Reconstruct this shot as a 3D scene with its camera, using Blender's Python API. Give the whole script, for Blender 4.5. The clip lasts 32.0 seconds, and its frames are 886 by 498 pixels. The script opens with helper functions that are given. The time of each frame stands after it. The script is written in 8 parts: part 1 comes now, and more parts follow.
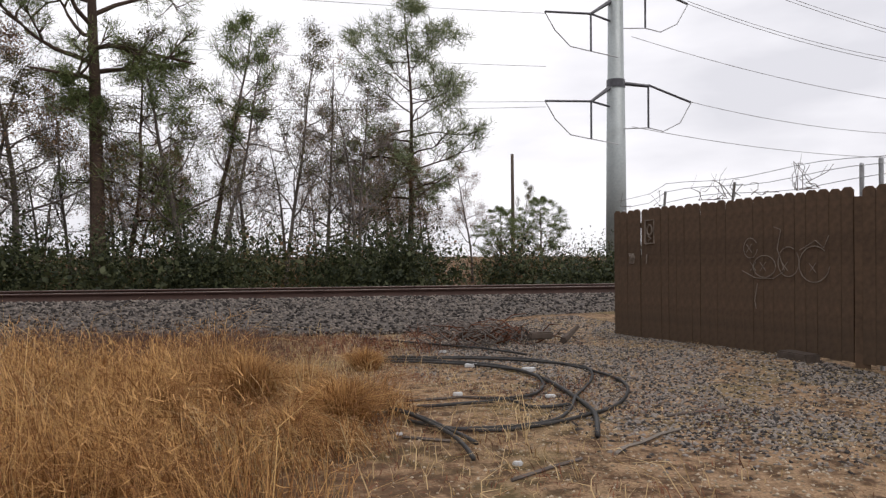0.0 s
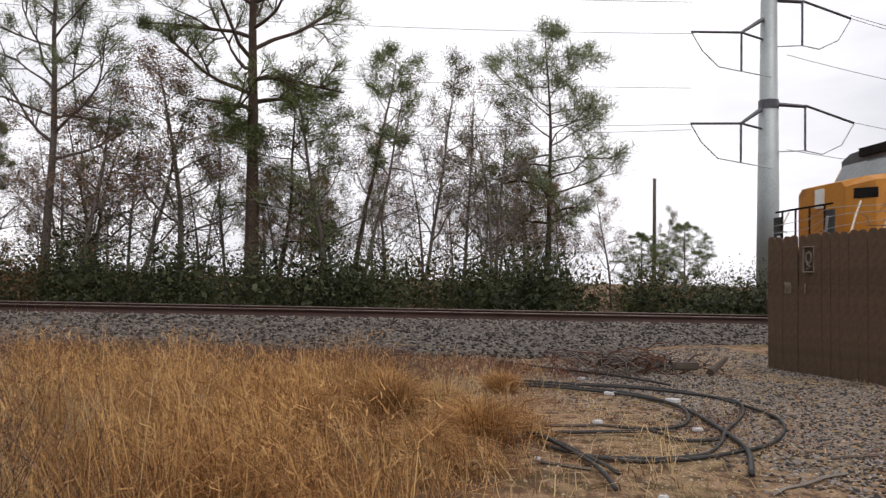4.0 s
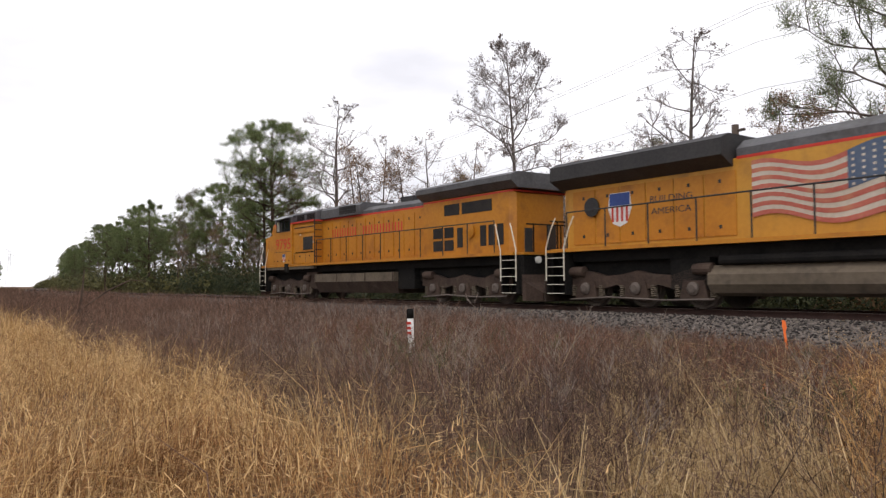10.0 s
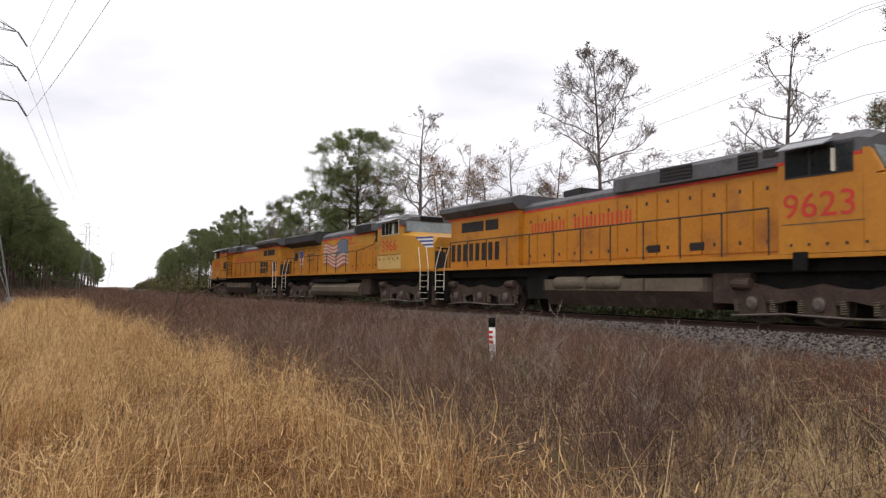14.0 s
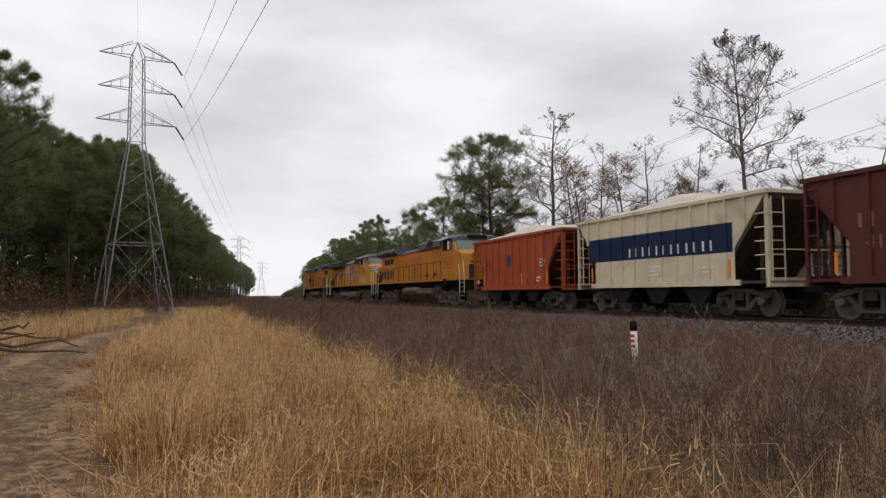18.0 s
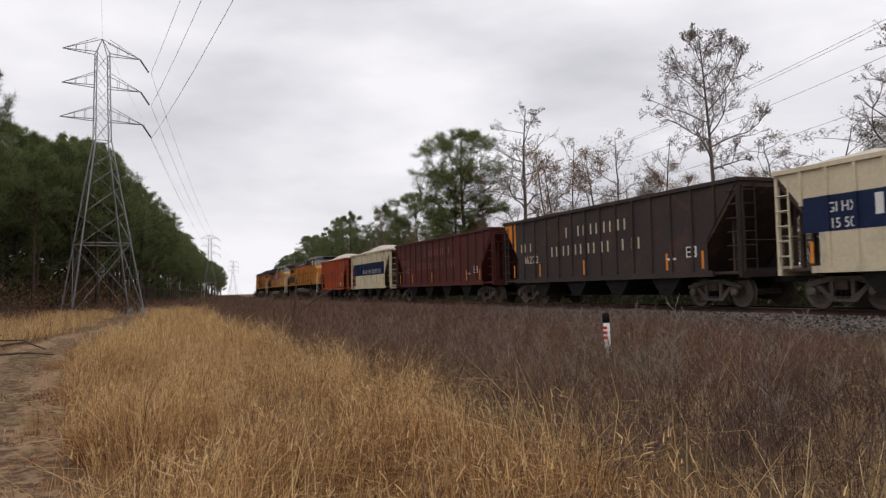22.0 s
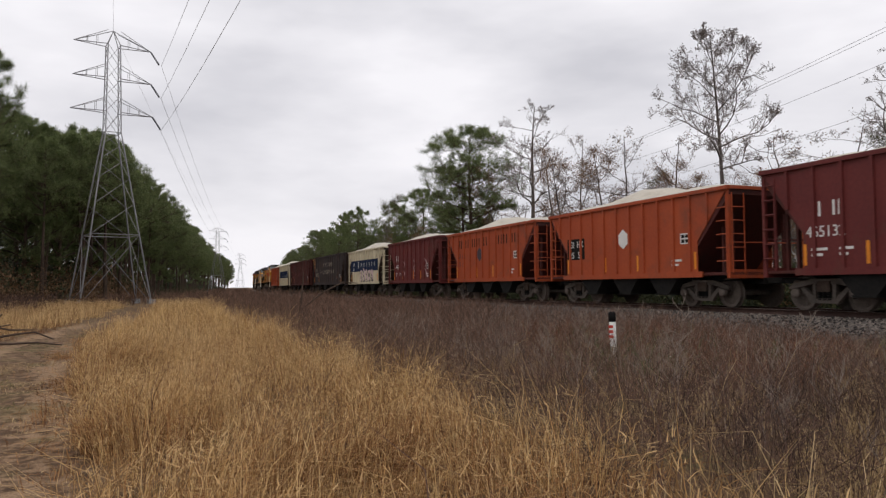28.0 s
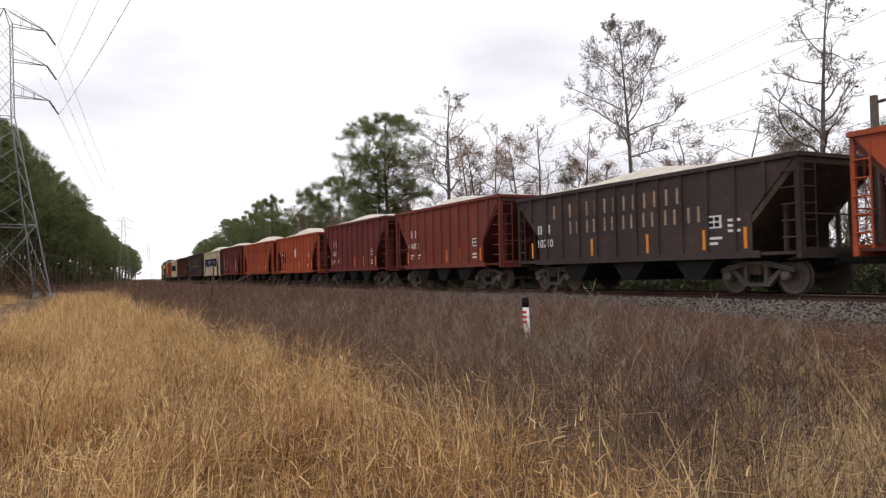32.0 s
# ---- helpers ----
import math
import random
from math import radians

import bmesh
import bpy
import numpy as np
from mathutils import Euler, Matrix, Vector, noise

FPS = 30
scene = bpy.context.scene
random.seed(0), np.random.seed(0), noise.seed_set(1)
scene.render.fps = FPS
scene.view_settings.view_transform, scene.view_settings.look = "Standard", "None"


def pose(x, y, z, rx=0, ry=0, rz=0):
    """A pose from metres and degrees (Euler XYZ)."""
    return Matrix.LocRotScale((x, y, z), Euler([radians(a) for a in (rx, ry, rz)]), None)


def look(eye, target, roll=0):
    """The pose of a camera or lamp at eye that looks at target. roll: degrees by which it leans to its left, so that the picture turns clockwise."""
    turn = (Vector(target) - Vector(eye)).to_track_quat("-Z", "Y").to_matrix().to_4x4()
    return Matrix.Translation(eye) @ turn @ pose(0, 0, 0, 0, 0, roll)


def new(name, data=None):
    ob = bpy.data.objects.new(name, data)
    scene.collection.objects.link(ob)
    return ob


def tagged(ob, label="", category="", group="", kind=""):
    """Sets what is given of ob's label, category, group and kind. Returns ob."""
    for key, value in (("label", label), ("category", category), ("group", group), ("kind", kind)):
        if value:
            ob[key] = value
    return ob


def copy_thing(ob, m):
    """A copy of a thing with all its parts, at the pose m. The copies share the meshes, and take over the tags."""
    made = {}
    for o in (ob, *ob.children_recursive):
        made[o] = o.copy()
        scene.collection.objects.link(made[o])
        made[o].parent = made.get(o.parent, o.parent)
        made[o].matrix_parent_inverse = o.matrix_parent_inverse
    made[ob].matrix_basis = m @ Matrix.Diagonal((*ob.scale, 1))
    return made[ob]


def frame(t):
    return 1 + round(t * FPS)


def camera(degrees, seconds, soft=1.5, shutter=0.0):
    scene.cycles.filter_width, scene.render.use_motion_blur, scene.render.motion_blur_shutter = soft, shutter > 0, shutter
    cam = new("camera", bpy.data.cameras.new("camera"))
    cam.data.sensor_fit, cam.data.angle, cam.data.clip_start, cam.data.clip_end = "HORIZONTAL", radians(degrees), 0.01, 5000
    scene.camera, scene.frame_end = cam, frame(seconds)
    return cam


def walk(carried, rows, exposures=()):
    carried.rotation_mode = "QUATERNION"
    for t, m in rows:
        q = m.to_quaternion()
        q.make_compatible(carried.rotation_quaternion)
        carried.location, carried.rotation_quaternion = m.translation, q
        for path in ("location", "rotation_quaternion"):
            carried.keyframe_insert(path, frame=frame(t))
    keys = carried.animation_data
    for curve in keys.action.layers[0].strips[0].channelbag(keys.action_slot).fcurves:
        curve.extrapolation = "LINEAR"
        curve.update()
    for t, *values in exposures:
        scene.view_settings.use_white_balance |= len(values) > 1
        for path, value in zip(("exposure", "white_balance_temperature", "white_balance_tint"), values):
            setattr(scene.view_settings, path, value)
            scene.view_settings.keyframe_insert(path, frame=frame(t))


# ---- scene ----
cam = camera(61.00, 32.0, soft=1.3, shutter=0.2)
PATH = [
    (0, pose(0.120, 0.064, 1.312, 90.55, 0.13, -14.97)),
    (0.5, pose(0.113, 0.062, 1.311, 90.87, 0.10, -14.83)),
    (1, pose(0.114, 0.061, 1.309, 90.97, 0.92, -14.75)),
    (1.5, pose(0.118, 0.047, 1.307, 91.09, 1.28, -15.39)),
    (2, pose(0.126, 0.035, 1.307, 89.89, -0.97, -11.33)),
    (2.5, pose(0.100, 0.044, 1.309, 90.21, 0.88, -11.05)),
    (4.5, pose(0.081, 0.119, 1.269, 92.84, -0.32, -0.88)),
    (5, pose(0.053, 0.109, 1.288, 93.32, 1.96, 4.84)),
    (5.5, pose(0.008, 0.111, 1.277, 93.28, 1.26, 15.47)),
    (6, pose(0.008, 0.081, 1.288, 93.32, 1.79, 27.76)),
    (6.5, pose(0.035, -0.006, 1.291, 93.87, 2.16, 41.13)),
    (7, pose(0.026, -0.003, 1.291, 93.20, 1.31, 48.18)),
    (7.5, pose(0.014, 0.013, 1.288, 92.79, 1.64, 50.64)),
    (8, pose(0.025, 0.006, 1.293, 92.36, 1.82, 49.95)),
    (8.5, pose(0.029, 0.016, 1.294, 92.62, 2.08, 49.89)),
    (9, pose(0.012, 0.013, 1.298, 92.57, 1.48, 50.15)),
    (9.5, pose(-0.015, 0.029, 1.292, 92.64, 0.63, 52.37)),
    (10, pose(-0.011, 0.018, 1.286, 92.61, 0.43, 54.15)),
    (10.5, pose(-0.026, 0.033, 1.285, 92.55, 0.04, 55.78)),
    (11, pose(-0.021, 0.031, 1.293, 92.71, -0.35, 56.09)),
    (11.5, pose(-0.020, 0.025, 1.292, 92.97, -0.16, 56.62)),
    (12, pose(-0.030, 0.027, 1.290, 92.98, -0.41, 57.29)),
    (12.5, pose(-0.037, 0.036, 1.290, 93.12, -0.05, 58.15)),
    (13, pose(-0.042, 0.032, 1.285, 93.23, -0.27, 59.19)),
    (13.5, pose(-0.025, 0.022, 1.288, 93.30, -0.08, 58.29)),
    (14, pose(-0.015, 0.005, 1.286, 93.24, -0.84, 60.35)),
    (14.5, pose(-0.019, -0.018, 1.289, 93.23, -0.39, 60.80)),
    (15, pose(-0.048, -0.036, 1.298, 93.92, -0.58, 62.36)),
    (15.5, pose(-0.068, -0.000, 1.303, 92.81, 0.38, 66.31)),
    (17.5, pose(-0.009, -0.049, 1.310, 93.27, 0.17, 70.19)),
    (18, pose(-0.006, -0.047, 1.316, 93.45, 0.34, 70.56)),
    (18.5, pose(-0.006, -0.049, 1.317, 93.53, 0.09, 70.65)),
    (19, pose(0.002, -0.064, 1.315, 93.57, 0.04, 70.95)),
    (19.5, pose(0.007, -0.075, 1.310, 93.49, 0.07, 71.29)),
    (20, pose(0.000, -0.073, 1.311, 93.38, -0.30, 71.65)),
    (20.5, pose(-0.005, -0.061, 1.308, 93.33, 0.42, 69.96)),
    (21, pose(-0.021, -0.052, 1.306, 93.26, 0.15, 70.02)),
    (21.5, pose(-0.029, -0.041, 1.299, 93.23, 1.31, 68.43)),
    (22, pose(-0.028, -0.035, 1.304, 93.10, 1.25, 68.55)),
    (22.5, pose(-0.019, -0.039, 1.313, 92.95, 1.07, 69.31)),
    (23, pose(-0.016, -0.047, 1.314, 92.90, 0.37, 70.01)),
    (23.5, pose(-0.007, -0.053, 1.313, 92.89, 0.11, 70.64)),
    (24, pose(-0.010, -0.059, 1.310, 92.83, -0.14, 71.11)),
    (24.5, pose(-0.007, -0.060, 1.313, 92.88, -0.27, 71.44)),
    (26.5, pose(-0.013, -0.055, 1.313, 92.92, 0.26, 71.30)),
    (27, pose(0.004, -0.057, 1.309, 92.89, 0.64, 70.56)),
    (27.5, pose(-0.013, -0.050, 1.304, 92.87, 0.61, 69.67)),
    (28, pose(-0.016, -0.040, 1.306, 92.82, 0.39, 69.04)),
    (28.5, pose(-0.011, -0.045, 1.308, 92.68, 0.75, 68.83)),
    (29, pose(-0.014, -0.046, 1.305, 92.72, 1.06, 68.66)),
    (29.5, pose(-0.011, -0.035, 1.308, 92.87, 1.87, 67.94)),
    (30, pose(-0.037, -0.001, 1.300, 92.94, 1.75, 65.19)),
    (30.5, pose(-0.085, 0.035, 1.294, 92.73, 1.07, 62.49)),
    (31, pose(-0.092, 0.056, 1.296, 92.13, 1.62, 62.60)),
    (31.5, pose(-0.098, 0.052, 1.292, 91.92, 1.25, 62.54)),
    (32, pose(-0.092, 0.046, 1.299, 91.82, 1.16, 62.76)),
]
walk(cam, PATH, [(t, e, 6500, 14) for t, e in ((0,0.20),(1,0.10),(2,0.02),(2.5,0.06),(4.5,0.38),(5,0.46),(5.5,0.42),(6,0.38),(6.5,0.28),(7,0.16),(8,0.24),(9,0.38),(10,0.42),(14,0.36),(15.5,0.08),(17.5,-0.10),(29,-0.10),(30,-0.12),(31,0.14),(32,0.34))])

TRACK_Y, RAIL_Z, EYE_Z = 17.2, 0.59, 1.30      # track centre line, rail top, eye height
CURVE_X, CURVE_K = -60.0, 4.06e-4              # the line bends north past here


def track_y(x):
    return TRACK_Y + (CURVE_K * (CURVE_X - x) ** 2 if x < CURVE_X else 0.0)


def track_turn(x):
    """Heading of the line against the x axis, in degrees."""
    return math.degrees(math.atan(-2 * CURVE_K * (CURVE_X - x))) if x < CURVE_X else 0.0


# ---- sky and light: a bright overcast noon ----
world = bpy.data.worlds.new("overcast_sky")
scene.world = world
world.use_nodes = True
wn, wl = world.node_tree.nodes, world.node_tree.links
wn.clear()
w_out = wn.new("ShaderNodeOutputWorld")
w_bg = wn.new("ShaderNodeBackground")
w_sky = wn.new("ShaderNodeTexSky")
w_sky.sky_type, w_sky.sun_disc = "NISHITA", False
w_sky.sun_elevation, w_sky.sun_rotation = radians(60), radians(150)
w_sky.dust_density = 4.0
w_co = wn.new("ShaderNodeTexCoord")
w_map = wn.new("ShaderNodeMapping")
w_map.inputs["Scale"].default_value = (1.0, 1.0, 3.2)
w_no = wn.new("ShaderNodeTexNoise")
w_no.inputs["Scale"].default_value = 2.3
w_no.inputs["Detail"].default_value = 5.0
w_no.inputs["Roughness"].default_value = 0.5
w_ramp = wn.new("ShaderNodeValToRGB")
w_ramp.color_ramp.elements[0].position, w_ramp.color_ramp.elements[0].color = 0.32, (0.62, 0.63, 0.66, 1)
w_ramp.color_ramp.elements[1].position, w_ramp.color_ramp.elements[1].color = 0.62, (0.92, 0.925, 0.94, 1)
w_scale = wn.new("ShaderNodeMixRGB")
w_scale.blend_type, w_scale.inputs[0].default_value = "MULTIPLY", 1.0
w_scale.inputs[2].default_value = (0.06, 0.06, 0.06, 1)
w_mix = wn.new("ShaderNodeMixRGB")
w_mix.inputs[0].default_value = 0.94
wl.new(w_co.outputs["Generated"], w_map.inputs["Vector"])
wl.new(w_map.outputs["Vector"], w_no.inputs["Vector"])
wl.new(w_no.outputs["Fac"], w_ramp.inputs["Fac"])
wl.new(w_sky.outputs["Color"], w_scale.inputs[1])
wl.new(w_scale.outputs["Color"], w_mix.inputs[1])
wl.new(w_ramp.outputs["Color"], w_mix.inputs[2])
wl.new(w_mix.outputs["Color"], w_bg.inputs["Color"])
w_bg.inputs["Strength"].default_value = 1.13
wl.new(w_bg.outputs["Background"], w_out.inputs["Surface"])
sun = new("sun", bpy.data.lights.new("sun", "SUN"))
sun.data.energy, sun.data.angle, sun.data.color = 0.85, radians(28), (1.0, 0.96, 0.9)
sun.matrix_world = look((0, 0, 60), (-60 / math.tan(radians(60)) * math.sin(radians(150)), -60 / math.tan(radians(60)) * math.cos(radians(150)), 0))

# ---- materials ----


def surface(name, a, b, size=1.0, rough=0.8, bump=0.3, fine=40.0, metal=0.0, stain=None, stain_size=0.4, stain_at=0.6, island=0.0, spec=0.3):
    """Two colours mixed by a coarse and a fine noise, an optional stain colour, relief by the fine noise."""
    m = bpy.data.materials.new(name)
    m.use_nodes = True
    n, l = m.node_tree.nodes, m.node_tree.links
    p = n["Principled BSDF"]
    p.inputs["Roughness"].default_value, p.inputs["Metallic"].default_value = rough, metal
    p.inputs["Specular IOR Level"].default_value = spec
    co = n.new("ShaderNodeTexCoord")
    big, small = n.new("ShaderNodeTexNoise"), n.new("ShaderNodeTexNoise")
    big.inputs["Scale"].default_value, big.inputs["Detail"].default_value = size, 4.0
    small.inputs["Scale"].default_value, small.inputs["Detail"].default_value = fine, 3.0
    add = n.new("ShaderNodeMath")
    add.operation = "MULTIPLY_ADD"
    add.inputs[1].default_value, add.inputs[2].default_value = 0.45, 0.0
    l.new(co.outputs["Object"], big.inputs["Vector"])
    l.new(co.outputs["Object"], small.inputs["Vector"])
    l.new(small.outputs["Fac"], add.inputs[0])
    add2 = n.new("ShaderNodeMath")
    add2.operation = "MULTIPLY_ADD"
    add2.inputs[1].default_value = 0.55
    l.new(big.outputs["Fac"], add2.inputs[0])
    l.new(add.outputs[0], add2.inputs[2])
    last = add2.outputs[0]
    if island:
        geo = n.new("ShaderNodeNewGeometry")
        isl = n.new("ShaderNodeMath")
        isl.operation = "MULTIPLY_ADD"
        isl.inputs[1].default_value, isl.inputs[2].default_value = island, -island / 2
        l.new(geo.outputs["Random Per Island"], isl.inputs[0])
        s = n.new("ShaderNodeMath")
        s.operation = "ADD"
        l.new(last, s.inputs[0])
        l.new(isl.outputs[0], s.inputs[1])
        last = s.outputs[0]
    ramp = n.new("ShaderNodeValToRGB")
    ramp.color_ramp.elements[0].position, ramp.color_ramp.elements[1].position = 0.34, 0.66
    ramp.color_ramp.elements[0].color, ramp.color_ramp.elements[1].color = (*a, 1), (*b, 1)
    l.new(last, ramp.inputs["Fac"])
    colour = ramp.outputs["Color"]
    if stain:
        sn = n.new("ShaderNodeTexNoise")
        sn.inputs["Scale"].default_value, sn.inputs["Detail"].default_value, sn.inputs["Roughness"].default_value = stain_size, 6.0, 0.65
        mp = n.new("ShaderNodeMapping")
        mp.inputs["Location"].default_value = (3.1, 7.7, 1.3)
        l.new(co.outputs["Object"], mp.inputs["Vector"])
        l.new(mp.outputs["Vector"], sn.inputs["Vector"])
        sr = n.new("ShaderNodeValToRGB")
        sr.color_ramp.elements[0].position, sr.color_ramp.elements[1].position = stain_at - 0.08, stain_at + 0.12
        l.new(sn.outputs["Fac"], sr.inputs["Fac"])
        mx = n.new("ShaderNodeMixRGB")
        l.new(sr.outputs["Color"], mx.inputs[0])
        l.new(colour, mx.inputs[1])
        mx.inputs[2].default_value = (*stain, 1)
        colour = mx.outputs["Color"]
    l.new(colour, p.inputs["Base Color"])
    if bump:
        bp = n.new("ShaderNodeBump")
        bp.inputs["Strength"].default_value, bp.inputs["Distance"].default_value = bump, 0.02
        l.new(small.outputs["Fac"], bp.inputs["Height"])
        l.new(bp.outputs["Normal"], p.inputs["Normal"])
    return m


def thin_leaf(m, share=0.35):
    """Lets part of the light through, as blades and leaves do."""
    n, l = m.node_tree.nodes, m.node_tree.links
    p, out = n["Principled BSDF"], n["Material Output"]
    tr, mix = n.new("ShaderNodeBsdfTranslucent"), n.new("ShaderNodeMixShader")
    mix.inputs[0].default_value = share
    l.new(p.inputs["Base Color"].links[0].from_socket, tr.inputs["Color"])
    l.new(p.outputs[0], mix.inputs[1])
    l.new(tr.outputs[0], mix.inputs[2])
    l.new(mix.outputs[0], out.inputs["Surface"])
    return m


